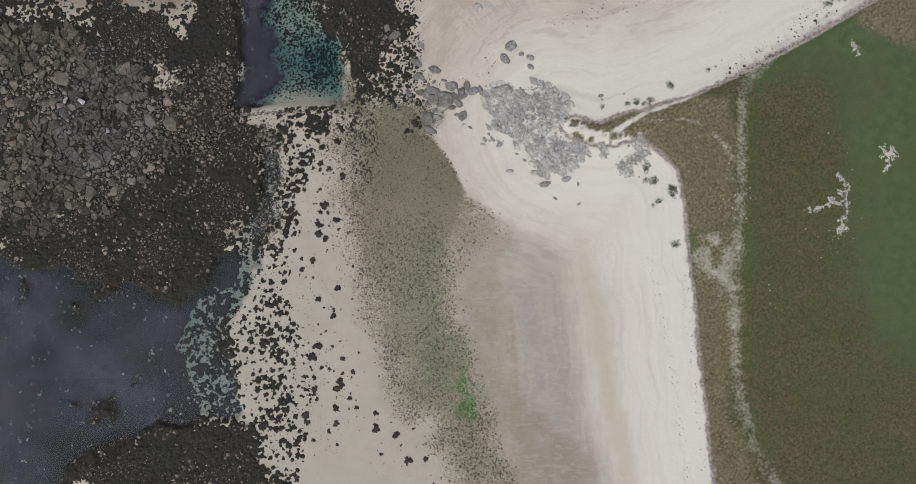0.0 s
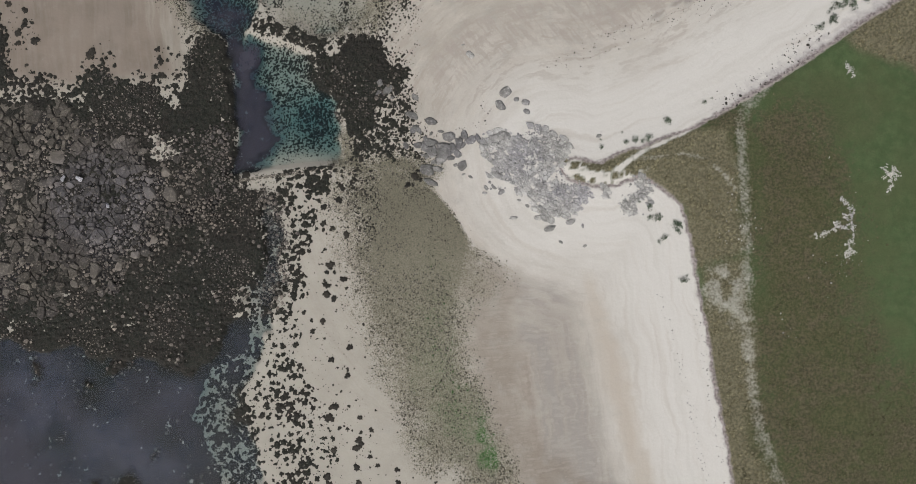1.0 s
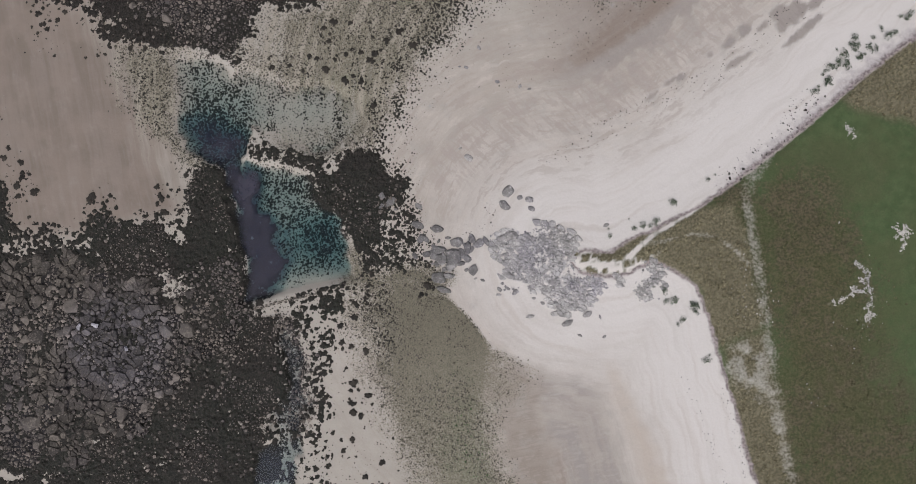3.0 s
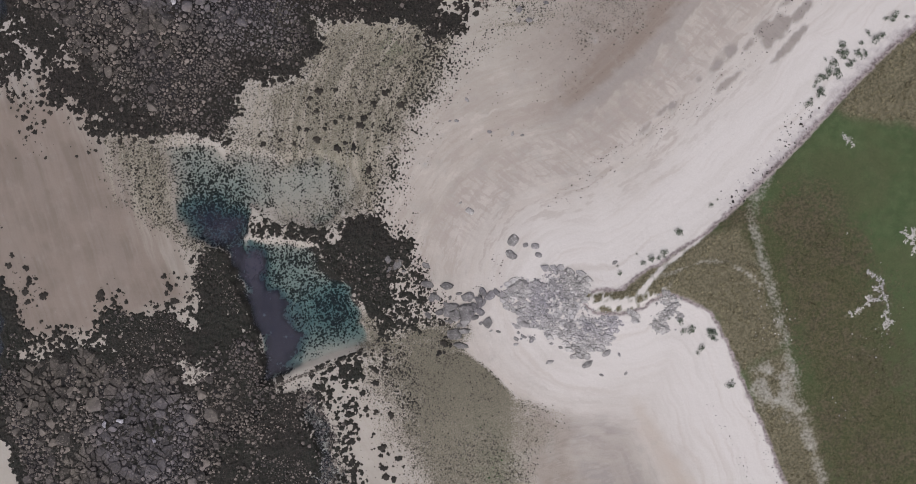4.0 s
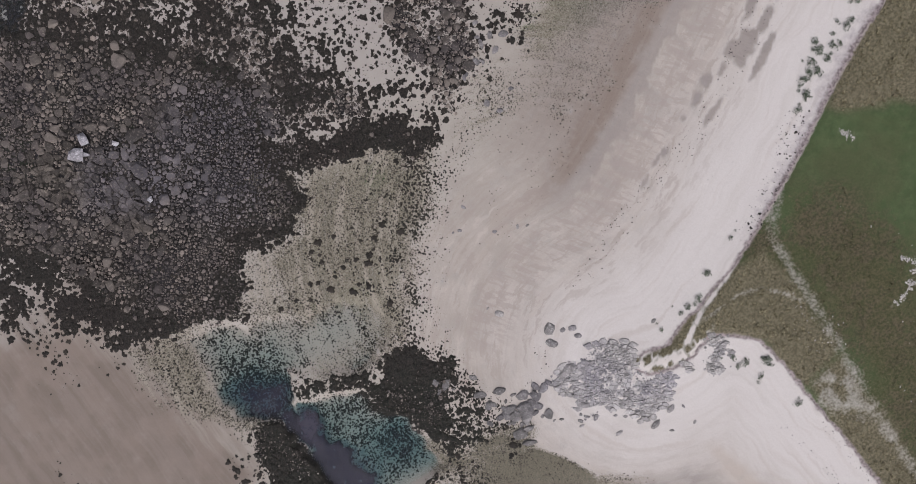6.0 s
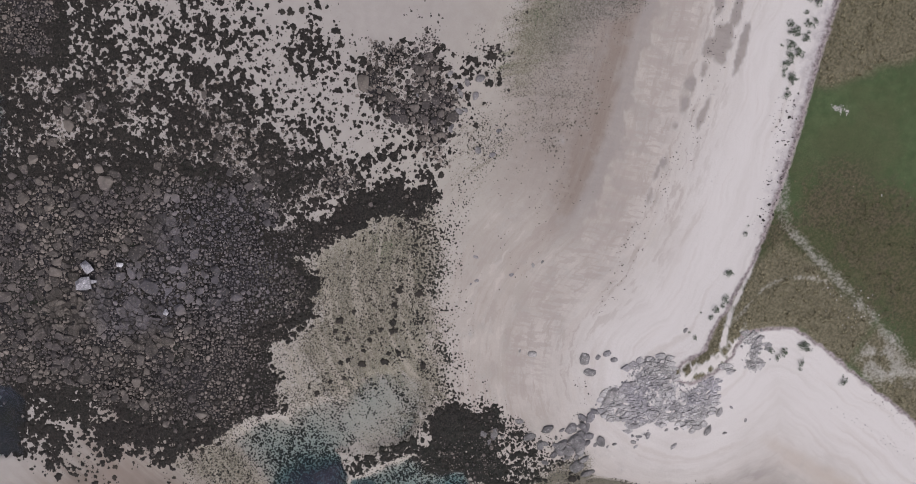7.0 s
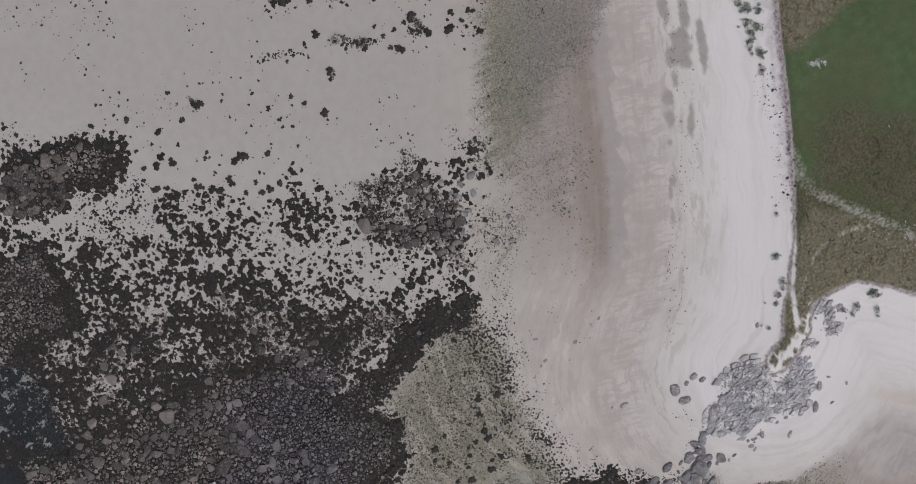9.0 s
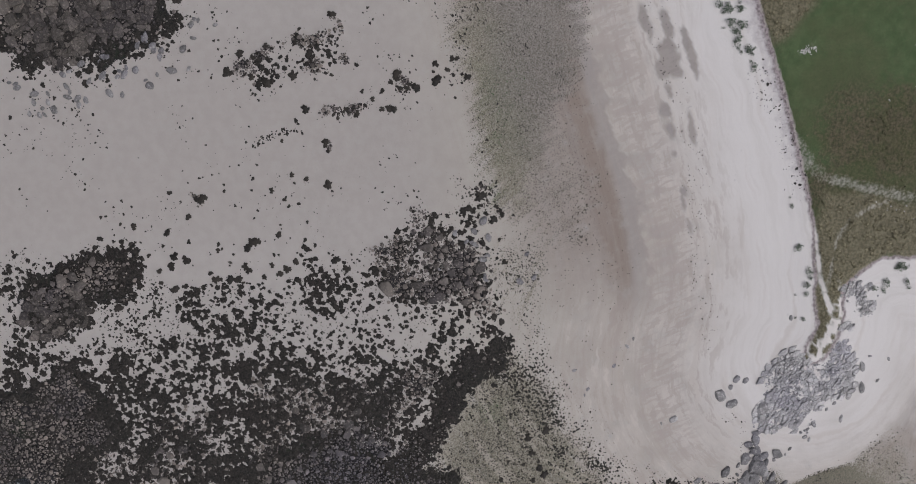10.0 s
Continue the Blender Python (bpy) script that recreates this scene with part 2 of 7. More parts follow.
stone_field([(-75.9, 36.8), (-72.3, 35.2), (-68.8, 33.1), (-62.9, 35.0), (-58.5, 32.7), (-51.3, 29.5), (-49.0, 24.0), (-37.1, 22.9), (-36.5, 18.7), (-39.8, 14.4), (-46.5, 14.3), (-51.6, 10.3), (-55.7, 5.5), (-64.8, 7.2), (-70.1, 3.6), (-73.7, 2.9), (-79.2, 5.5)], 0.9)
stone_field([(-64.8, 7.2), (-55.7, 5.5), (-46.5, 14.3), (-36.7, 18.7), (-37.7, 9.5), (-44.4, 8.5), (-48.0, 1.5), (-59.2, 1.1), (-70.5, -0.2)], 0.10)
stone_field([(-49.3, 30.6), (-36.4, 29.0), (-37.0, 22.5), (-49.1, 24.0)], 0.45)
stone_field([(-38.5, 123.2), (-27.4, 110.1), (-13.2, 98.4), (-8.5, 88.0), (-15.6, 79.0), (-12.6, 71.8), (-18.0, 69.4), (-23.2, 72.1), (-32.9, 64.6), (-38.5, 66.1), (-45.4, 73.4), (-48.9, 85.4), (-64.0, 101.8)], 0.95)
stone_field([(-14.3, 140.0), (-5.2, 130.3), (-13.1, 123.5), (-23.7, 132.1)], 0.8)
stone_field([(-11.1, 125.2), (-6.9, 104.0), (-2.1, 93.8), (-8.2, 87.1), (-13.2, 98.4), (-27.4, 110.1), (-34.1, 119.8), (-21.8, 130.2)], 0.3)
stone_field([(-7.5, 87.7), (-7.2, 79.4), (-11.0, 82.1), (-12.9, 82.8)], 0.7)
stone_field([(1.3, 82.3), (5.1, 78.3), (2.7, 76.2), (-0.4, 78.2)], 0.7)
stone_field([(9.8, 134.0), (11.8, 130.4), (12.9, 126.3), (9.4, 125.8), (6.9, 129.8), (2.6, 133.6), (3.8, 137.2), (6.5, 137.5)], 0.85)
stone_field([(49.7, 150.2), (54.5, 126.0), (49.6, 125.3), (47.3, 128.4), (43.4, 131.2), (44.4, 134.7), (42.2, 141.9), (42.4, 149.4)], 0.95)
stone_field([(-11.8, 143.1), (-9.3, 128.5), (-22.6, 130.4), (-24.4, 141.6)], 0.95)
stone_field([(-9.3, 128.5), (-1.2, 80.3), (-14.8, 82.6), (-22.6, 130.4)], 0.3)
stone_field([(-0.7, 104.9), (3.5, 80.2), (-2.0, 79.3), (-14.8, 82.6), (-17.9, 101.4)], 0.4)
stone_field([(22.3, 88.9), (25.0, 84.0), (19.2, 81.2), (14.4, 82.1), (15.3, 87.7)], 0.7)
stone_field([(29.6, 83.9), (29.2, 81.1), (26.2, 82.4), (24.8, 74.9), (20.3, 69.5), (14.8, 69.4), (14.6, 75.8), (16.2, 82.5), (21.7, 82.5)], 0.6)
stone_field([(-47.7, 122.8), (-39.4, 110.7), (-32.0, 100.2), (-42.4, 95.3), (-54.7, 119.8)], 0.9)
shingle_bank([(-15.4, 21.1), (-11.5, 22.2), (-7.7, 19.8), (-4.0, 16.5), (-1.3, 12.7), (0.7, 8.5), (0.1, 5.2), (-0.8, -0.3), (-1.3, -4.9), (-0.9, -9.6), (0.0, -13.2), (1.4, -18.7), (2.7, -24.2), (3.9, -27.9), (5.7, -31.5), (9.3, -38.8), (0.2, -38.7), (-2.0, -31.5), (-4.8, -26.4), (-8.9, -25.0), (-11.6, -16.8), (-15.3, -5.8), (-17.1, -0.2), (-16.9, 6.3), (-16.0, 13.7)], 0.62, 2.2)
shingle_bank([(-12.4, 21.2), (-7.7, 19.8), (-4.0, 16.5), (-1.3, 12.7), (0.7, 8.5), (-0.4, 4.3), (-7.8, 4.4), (-13.4, 8.1), (-14.3, 15.6)], 1.0, 6.0)
shingle_bank([(-26.0, 65.2), (-22.3, 67.6), (-18.7, 67.1), (-21.4, 55.4), (-23.8, 54.3), (-28.5, 60.2)], 0.42, 1.5)
shingle_bank([(-21.7, 58.5), (-17.1, 66.1), (-10.5, 65.0), (-3.2, 63.1), (1.2, 59.3), (-1.7, 54.5), (-6.5, 49.4), (-9.2, 44.5), (-13.9, 43.4), (-18.9, 44.1), (-26.1, 46.2), (-23.8, 54.3), (-28.5, 60.2)], 0.8, 2)
shingle_bank([(-47.7, 65.9), (-38.8, 63.5), (-40.4, 55.9), (-42.0, 51.5), (-38.7, 45.2), (-41.3, 46.2), (-45.5, 52.9), (-47.7, 58.6), (-49.0, 62.2)], 0.8, 2)
shingle_bank([(-15.4, 78.8), (-12.0, 72.5), (-1.8, 72.0), (2.2, 70.7), (8.0, 64.3), (-6.7, 49.3), (-11.1, 48.4), (-22.9, 52.6), (-21.0, 64.4), (-13.9, 67.7)], 0.85, 2)
shingle_bank([(-17.4, 27.7), (-13.9, 21.3), (-9.1, 23.4), (-4.6, 19.6), (-8.7, 19.3), (-14.3, 20.4), (-19.5, 22.5)], 0.9, 2)
shingle_bank([(62.9, 82.8), (55.2, 83.0), (51.5, 79.7), (45.9, 77.0), (40.1, 74.9), (34.4, 72.0), (31.4, 68.7), (34.4, 67.4), (40.0, 66.0), (46.4, 65.3), (55.2, 64.9), (66.2, 66.2)], 0.9, 2)
shingle_bank([(49.4, 72.3), (55.0, 66.2), (46.9, 62.4), (37.0, 58.1), (28.0, 57.2), (26.9, 63.4), (31.4, 68.9)], 0.3, 3)
shingle_bank([(25.6, 70.5), (26.9, 63.4), (14.2, 61.9), (13.9, 63.7), (20.3, 69.5)], 0.3, 2)
shingle_bank([(-29.1, 62.0), (-24.7, 56.0), (-22.9, 52.6), (-11.7, 47.7), (-13.9, 43.1), (-20.6, 43.3), (-25.2, 45.4), (-26.8, 54.0), (-30.7, 58.1)], 0.6, 2)
weed_flecks([(-38.9, 62.9), (-34.7, 62.5), (-31.3, 58.8), (-28.5, 59.7), (-26.2, 58.1), (-23.8, 54.3), (-20.4, 55.0), (-15.3, 52.9), (-12.6, 49.8), (-12.6, 46.8), (-14.8, 43.7), (-18.9, 44.1), (-20.9, 44.1), (-26.1, 46.2), (-29.8, 47.2), (-31.7, 44.4), (-35.1, 43.5), (-37.7, 44.6), (-39.3, 48.2), (-40.8, 52.0), (-41.1, 56.2)], 0.50)
weed_flecks([(-34.6, 43.1), (-31.8, 44.0), (-26.3, 43.3), (-21.7, 39.5), (-19.0, 33.2), (-16.9, 28.5), (-17.5, 23.7), (-16.7, 22.4), (-19.7, 21.9), (-27.8, 21.8), (-34.0, 21.5), (-37.2, 21.1), (-36.6, 25.2), (-35.0, 31.6), (-35.1, 37.7)], 0.50)
weed_flecks([(-24.2, 33.4), (-19.5, 32.5), (-17.2, 28.1), (-17.6, 24.6), (-22.3, 25.6), (-25.5, 27.7), (-27.3, 30.6)], 0.66)
weed_flecks([(-39.6, 58.9), (-34.2, 57.2), (-31.0, 51.3), (-30.7, 45.4), (-33.1, 42.7), (-35.3, 43.3), (-37.6, 44.8), (-38.9, 48.3)], 0.66)
DRY = len(FLECKS)
weed_flecks([(-15.4, 21.1), (-11.5, 22.2), (-7.7, 19.8), (-4.0, 16.5), (-1.3, 12.7), (0.7, 8.5), (0.1, 5.2), (-0.8, -0.3), (-1.3, -4.9), (-0.9, -9.6), (0.0, -13.2), (1.4, -18.7), (2.7, -24.2), (3.9, -27.9), (5.7, -31.5), (9.3, -38.8), (0.2, -38.7), (-2.0, -31.5), (-4.8, -26.4), (-8.9, -25.0), (-11.6, -16.8), (-15.3, -5.8), (-17.1, -0.2), (-16.9, 6.3), (-16.0, 13.7)], 0.045)
weed_flecks([(-12.4, 21.2), (-7.7, 19.8), (-4.0, 16.5), (-1.3, 12.7), (0.7, 8.5), (-0.4, 4.3), (-7.8, 4.4), (-13.4, 8.1), (-14.3, 15.6)], 0.04)
weed_flecks([(-26.0, 65.2), (-22.3, 67.6), (-18.7, 67.1), (-21.4, 55.4), (-23.8, 54.3), (-28.5, 60.2)], 0.1)
weed_flecks([(-21.7, 58.5), (-17.1, 66.1), (-10.5, 65.0), (-3.2, 63.1), (1.2, 59.3), (-1.7, 54.5), (-6.5, 49.4), (-9.2, 44.5), (-13.9, 43.4), (-18.9, 44.1), (-26.1, 46.2), (-23.8, 54.3), (-28.5, 60.2)], 0.16)
weed_flecks([(-47.7, 65.9), (-38.8, 63.5), (-40.4, 55.9), (-42.0, 51.5), (-38.7, 45.2), (-41.3, 46.2), (-45.5, 52.9), (-47.7, 58.6), (-49.0, 62.2)], 0.22)
weed_flecks([(-15.4, 78.8), (-12.0, 72.5), (-1.8, 72.0), (2.2, 70.7), (8.0, 64.3), (-6.7, 49.3), (-11.1, 48.4), (-22.9, 52.6), (-21.0, 64.4), (-13.9, 67.7)], 0.13)
weed_flecks([(-17.4, 27.7), (-13.9, 21.3), (-9.1, 23.4), (-4.6, 19.6), (-8.7, 19.3), (-14.3, 20.4), (-19.5, 22.5)], 0.1)
weed_flecks([(62.9, 82.8), (55.2, 83.0), (51.5, 79.7), (45.9, 77.0), (40.1, 74.9), (34.4, 72.0), (31.4, 68.7), (34.4, 67.4), (40.0, 66.0), (46.4, 65.3), (55.2, 64.9), (66.2, 66.2)], 0.04)
weed_flecks([(25.6, 70.5), (26.9, 63.4), (14.2, 61.9), (13.9, 63.7), (20.3, 69.5)], 0.12)
weed_flecks([(-29.1, 62.0), (-24.7, 56.0), (-22.9, 52.6), (-11.7, 47.7), (-13.9, 43.1), (-20.6, 43.3), (-25.2, 45.4), (-26.8, 54.0), (-30.7, 58.1)], 0.3)
weed_flecks([(-17.1, 20.3), (-13.3, 20.3), (-13.4, 9.1), (-15.2, 8.1), (-17.1, 11.0)], 0.3)
weed_flecks([(-19.1, 33.4), (-15.3, 30.4), (-11.5, 29.9), (-8.1, 27.0), (-8.6, 23.2), (-13.9, 21.3), (-18.3, 23.0), (-17.4, 27.7)], 0.55)
weed_flecks([(-3.2, 63.1), (1.8, 59.5), (-1.2, 54.3), (-2.2, 50.7), (-6.8, 49.1), (-6.8, 41.6), (-6.9, 37.6), (-6.2, 34.3), (-6.7, 30.5), (-6.0, 26.2), (-4.7, 21.7), (-9.1, 23.4), (-11.2, 28.2), (-7.9, 39.0), (-11.5, 42.4), (-10.8, 49.1), (-6.0, 56.2)], 0.42)
weed_flecks([(-8.9, 36.4), (-5.9, 35.2), (-6.2, 29.3), (-3.4, 25.2), (-4.2, 20.5), (-9.4, 22.5), (-11.2, 28.2)], 0.33)
weed_flecks([(10.8, 66.9), (11.7, 64.0), (6.7, 59.3), (0.1, 55.6), (-6.7, 49.3), (-6.6, 43.6), (-8.7, 40.4), (-6.9, 35.7), (-9.6, 35.7), (-13.3, 42.5), (-11.1, 48.4), (-4.6, 52.5), (0.8, 58.9), (7.5, 63.8)], 0.45)
weed_flecks([(35.0, 78.6), (34.6, 71.3), (30.7, 72.4), (31.7, 77.1)], 0.42)
weed_flecks([(59.6, 86.6), (60.3, 83.2), (51.5, 79.8), (52.7, 82.7), (56.4, 85.6)], 0.25)
weed_flecks([(27.6, 70.0), (26.9, 63.4), (14.2, 61.9), (7.6, 56.8), (-3.9, 45.0), (-4.8, 50.6), (3.4, 58.8), (12.7, 65.3), (20.3, 69.5)], 0.1)
weed_flecks([(11.0, 64.1), (2.8, 56.8), (-6.5, 42.6), (-8.7, 44.0), (-9.9, 51.5), (-4.2, 58.3), (1.2, 65.9), (5.5, 68.6)], 0.42)
weed_flecks([(5.2, 124.3), (8.8, 119.2), (4.5, 117.7), (0.7, 118.5), (-0.1, 123.2), (2.0, 126.5)], 0.4)
# small patches of weed and stones on the sand flat: centre, radius
PATCHES = [(44.7, 111.9, 2.4), (47.0, 110.1, 1.5), (47.3, 108.6, 1.9), (50.7, 104.2, 2.3), (46.4, 102.2, 1.9), (51.4, 102.6, 1.8), (49.3, 97.9, 1.4), (54.4, 100.5, 1.1), (52.7, 99.8, 1.1), (46.5, 88.7, 1.1), (41.6, 97.9, 1.2), (41.7, 94.9, 1.5), (36.8, 97.6, 1.0), (25.8, 116.8, 1.1), (33.9, 74.8, 1.6)]
# green algae: centre, half axes, strength
GREENS = [(0.9, -23.1, 2.0, 4.6, 1.0), (1.6, -25.0, 1.2, 2.6, 1.0), (-2.2, -19.2, 4.0, 8.0, 0.45), (-4.5, -10.0, 6.0, 15.0, 0.3), (47.3, 73.6, 12.0, 6.0, 0.26), (33.2, 73.5, 3.0, 3.0, 0.5), (-18.0, 50.0, 7, 5, 0.3), (-0.5, 66.0, 3, 3, 0.35)]
# damp sand
DAMP = []
DAMP.append(([(7.9, 1.5), (13.5, 0.5), (16.4, -3.2), (18.1, -9.7), (18.9, -17.0), (19.8, -24.4), (21.5, -31.6), (23.0, -38.9), (10.2, -38.8), (8.6, -20.6), (6.9, -11.5), (6.9, -4.1)], 0.8, 2.2))
DAMP.append(([(-82.2, 84.1), (-55.0, 75.3), (-50.1, 59.5), (-47.8, 49.3), (-43.6, 38.6), (-59.1, 38.6), (-91.3, 45.6)], 1.1, 2))
DAMP.append(([(30.9, 170.2), (47.6, 122.5), (59.9, 84.9), (35.3, 76.8), (27.6, 89.8), (18.8, 118.4), (8.1, 168.0)], 0.12, 5))
# on the south beach: a tan strip of dry sand, and brown damp sand beside the shingle
TAN = [(17.9, 2.8), (20.0, 2.3), (22.6, -7.9), (25.1, -20.8), (27.2, -31.7), (28.3, -38.9), (25.0, -38.9), (23.2, -29.8), (20.6, -17.1), (18.9, -6.0)]
BROWNWET = [(0.6, 7.6), (2.9, 8.0), (4.2, 5.2), (7.0, 3.3), (8.1, -0.4), (6.2, -5.9), (7.0, -13.3), (8.8, -20.6), (10.6, -26.1), (14.9, -29.8), (19.5, -31.6), (22.1, -38.9), (7.5, -38.8), (4.8, -29.7), (2.6, -24.2), (0.8, -16.9), (-0.7, -9.6), (-0.6, -2.2)]
# damp hollows on the upper beach: centre, half length, half width, turn
HOLLOWS = [(62.4, 54.8, 2.6, 0.9, 27), (62.5, 51.8, 1.9, 0.8, 27), (58.0, 50.1, 2.7, 1.6, 27), (56.1, 51.1, 1.7, 0.8, 27), (59.0, 47.3, 3.1, 0.7, 27), (48.8, 44.9, 3.1, 0.5, 25), (53.3, 49.4, 1.4, 0.7, 25), (50.2, 49.4, 1.1, 0.9, 20),
           (47.4, 47.8, 1.4, 0.8, 25), (44.1, 46.5, 0.7, 0.5, 25), (39.1, 43.9, 0.9, 0.5, 25), (36.9, 43.5, 1.1, 0.5, 25), (34.0, 41.9, 1.3, 0.3, 25), (68.2, 54.6, 2.6, 0.8, 27), (71.0, 58.5, 3.0, 1.0, 27)]
SEAS = []
SEAS.append([(-400, -1.5), (-100.4, -0.4), (-72.6, -0.9), (-70.3, -3.0), (-67.0, -4.4), (-63.8, -3.7), (-60.6, -3.2), (-58.7, -4.7), (-55.9, -5.8), (-49.4, -5.5), (-46.2, -7.0), (-44.8, -8.1), (-42.0, -6.3), (-40.2, -4.6), (-38.4, -1.9), (-37.0, -0.0), (-33.3, 4.4), (-31.9, 11.1), (-31.0, 18.1), (-27.8, 17.1), (-28.2, 8.2), (-29.6, 1.7), (-31.0, -2.9), (-34.2, -5.6), (-35.6, -8.4), (-37.6, -12.9), (-38.1, -16.6), (-36.4, -20.3), (-34.4, -24.9), (-34.4, -27.8), (-40.1, -27.3), (-44.6, -27.7), (-49.5, -29.0), (-53.8, -32.6), (-61.8, -34.8), (-62.4, -38.2), (-66, -60), (-400, -90)])
SEAS.append([(-400, 300), (-60, 180), (-22, 135), (-22.4, 128.1), (-23.7, 124.7), (-26.8, 120.8), (-32.5, 117.8), (-38.3, 116.7), (-44.0, 118.6), (-57, 112), (-75, 110), (-400, 110)])
SEAS.append([(-57.6, 96.3), (-57.9, 91.1), (-60.2, 86.7), (-64.1, 85.9), (-67.7, 87.6), (-90, 84), (-400, 60), (-400, 105), (-75, 104)])
SEAS.append([(-81.6, 55.9), (-72.7, 47.3), (-72.4, 42.1), (-76.5, 35.6), (-90.3, 34.8), (-400, 34), (-400, 56)])
# reefs that break the surface: centre, radius
REEFS = [(-69.7, -6.7, 1.7), (-55.4, -7.8, 1.7), (-56.6, -25.6, 2.2), (-54.4, -24.7, 2.0), (-61.2, -24.6, 1.0), (-70.2, -9.5, 1.0), (-58.4, -27.4, 1.2), (-51.1, -21.1, 1.3), (-61.4, -8.6, 0.9)]
POOLS = []
POOLS.append([(-34.6, 43.1), (-31.8, 44.0), (-26.3, 43.3), (-21.7, 39.5), (-19.0, 33.2), (-16.9, 28.5), (-17.5, 23.7), (-16.7, 22.4), (-19.7, 21.9), (-27.8, 21.8), (-34.0, 21.5), (-37.2, 21.1), (-36.6, 25.2), (-35.0, 31.6), (-35.1, 37.7)])
POOLS.append([(-38.9, 62.9), (-34.7, 62.5), (-31.3, 58.8), (-28.5, 59.7), (-26.2, 58.1), (-23.8, 54.3), (-20.4, 55.0), (-15.3, 52.9), (-12.6, 49.8), (-12.6, 46.8), (-14.8, 43.7), (-18.9, 44.1), (-20.9, 44.1), (-26.1, 46.2), (-29.8, 47.2), (-31.7, 44.4), (-35.1, 43.5), (-37.7, 44.6), (-39.3, 48.2), (-40.8, 52.0), (-41.1, 56.2)])
POOLS.append([(-37.0, 48.0), (-31.6, 45.6), (-31.0, 40.9), (-31.8, 35.9), (-35.3, 37.3), (-35.4, 43.1)])
CHANNEL = [(-38.2, 51.5), (-35.0, 51.0), (-32.0, 48.0), (-31.6, 43.8), (-31.0, 38.7), (-34.4, 38.6), (-36.1, 43.2), (-38.2, 46.6)]
BASIN = [(-24.2, 33.4), (-19.5, 32.5), (-17.2, 28.1), (-17.6, 24.6), (-22.3, 25.6), (-25.5, 27.7), (-27.3, 30.6)]
PURPLE = [(-34.7, 42.8), (-31.2, 42.2), (-30.5, 37.9), (-28.9, 32.2), (-28.7, 27.1), (-29.0, 24.0), (-32.0, 22.7), (-35.1, 21.4), (-37.1, 21.3), (-36.6, 25.2), (-35.0, 31.6), (-35.2, 36.7)]
SPIT = [(-30.1, 49.3), (-28.8, 48.3), (-29.0, 45.3), (-30.9, 44.3), (-31.5, 45.8)]
# shallows with pale sand at the edge of the sea
FRINGE = [(-42.0, -9.2), (-35.6, -5.6), (-35.2, 1.8), (-31.5, 8.3), (-29.0, 8.2), (-29.9, -0.1), (-31.2, -4.7), (-34.2, -7.5), (-35.4, -10.2), (-36.9, -13.9), (-37.6, -16.6), (-36.0, -20.3), (-34.1, -24.9), (-34.7, -27.6), (-40.1, -26.2), (-43.0, -20.2), (-43.6, -13.8)]
WALL = [(-37.2, 20.5), (-32.2, 21.0), (-24.7, 21.4), (-16.4, 22.4)]
OUTCROPS = []
OUTCROPS.append([(15.4, 23.6), (16.9, 22.2), (15.6, 19.8), (17.2, 16.0), (20.3, 15.6), (22.6, 14.3), (18.3, 12.8), (16.2, 12.0), (13.8, 11.4), (12.2, 13.0), (11.6, 14.6), (9.1, 15.9), (5.8, 16.8), (6.0, 19.1), (7.8, 21.4), (9.5, 22.7), (12.6, 24.7)])
OUTCROPS.append([(7.8, 24.4), (9.0, 22.9), (7.4, 21.4), (5.4, 21.8), (5.3, 23.6), (6.6, 24.5)])
OUTCROPS.append([(27.9, 15.9), (29.4, 13.2), (27.8, 11.4), (25.2, 11.9), (25.6, 14.1)])
# shallow puddled sand, and veins of bare pale rock in the turf
PUDDLE = [(4.5, 127.8), (9.5, 119.8), (1.6, 118.2), (-0.7, 126.3)]
PALE = []
PALE.append([(58.5, 10.3), (59.2, 9.8), (60.5, 8.3), (59.7, 6.3), (60.0, 4.3), (59.2, 2.7), (59.0, 1.1)])
PALE.append([(57.5, 5.9), (55.6, 5.0), (54.4, 4.6)])
PALE.append([(59.7, 5.4), (57.5, 5.9), (57.7, 6.9)])
PALE.append([(59.2, 2.5), (58.3, 1.7)])
PALE.append([(59.2, 2.5), (60.1, 1.6)])
PALE.append([(59.8, 7.7), (59.0, 7.2)])
PALE.append([(66.5, 13.4), (65.4, 12.8)])
PALE.append([(66.5, 13.4), (65.8, 14.3)])
PALE.append([(66.5, 13.4), (67.6, 14.1)])
PALE.append([(66.5, 13.4), (68.2, 12.8)])
PALE.append([(66.5, 13.4), (66.7, 11.7), (65.7, 10.8)])
PALE.append([(66.5, 13.4), (67.4, 12.3)])
PALE.append([(62.2, 31.5), (62.7, 30.6), (63.2, 29.3)])
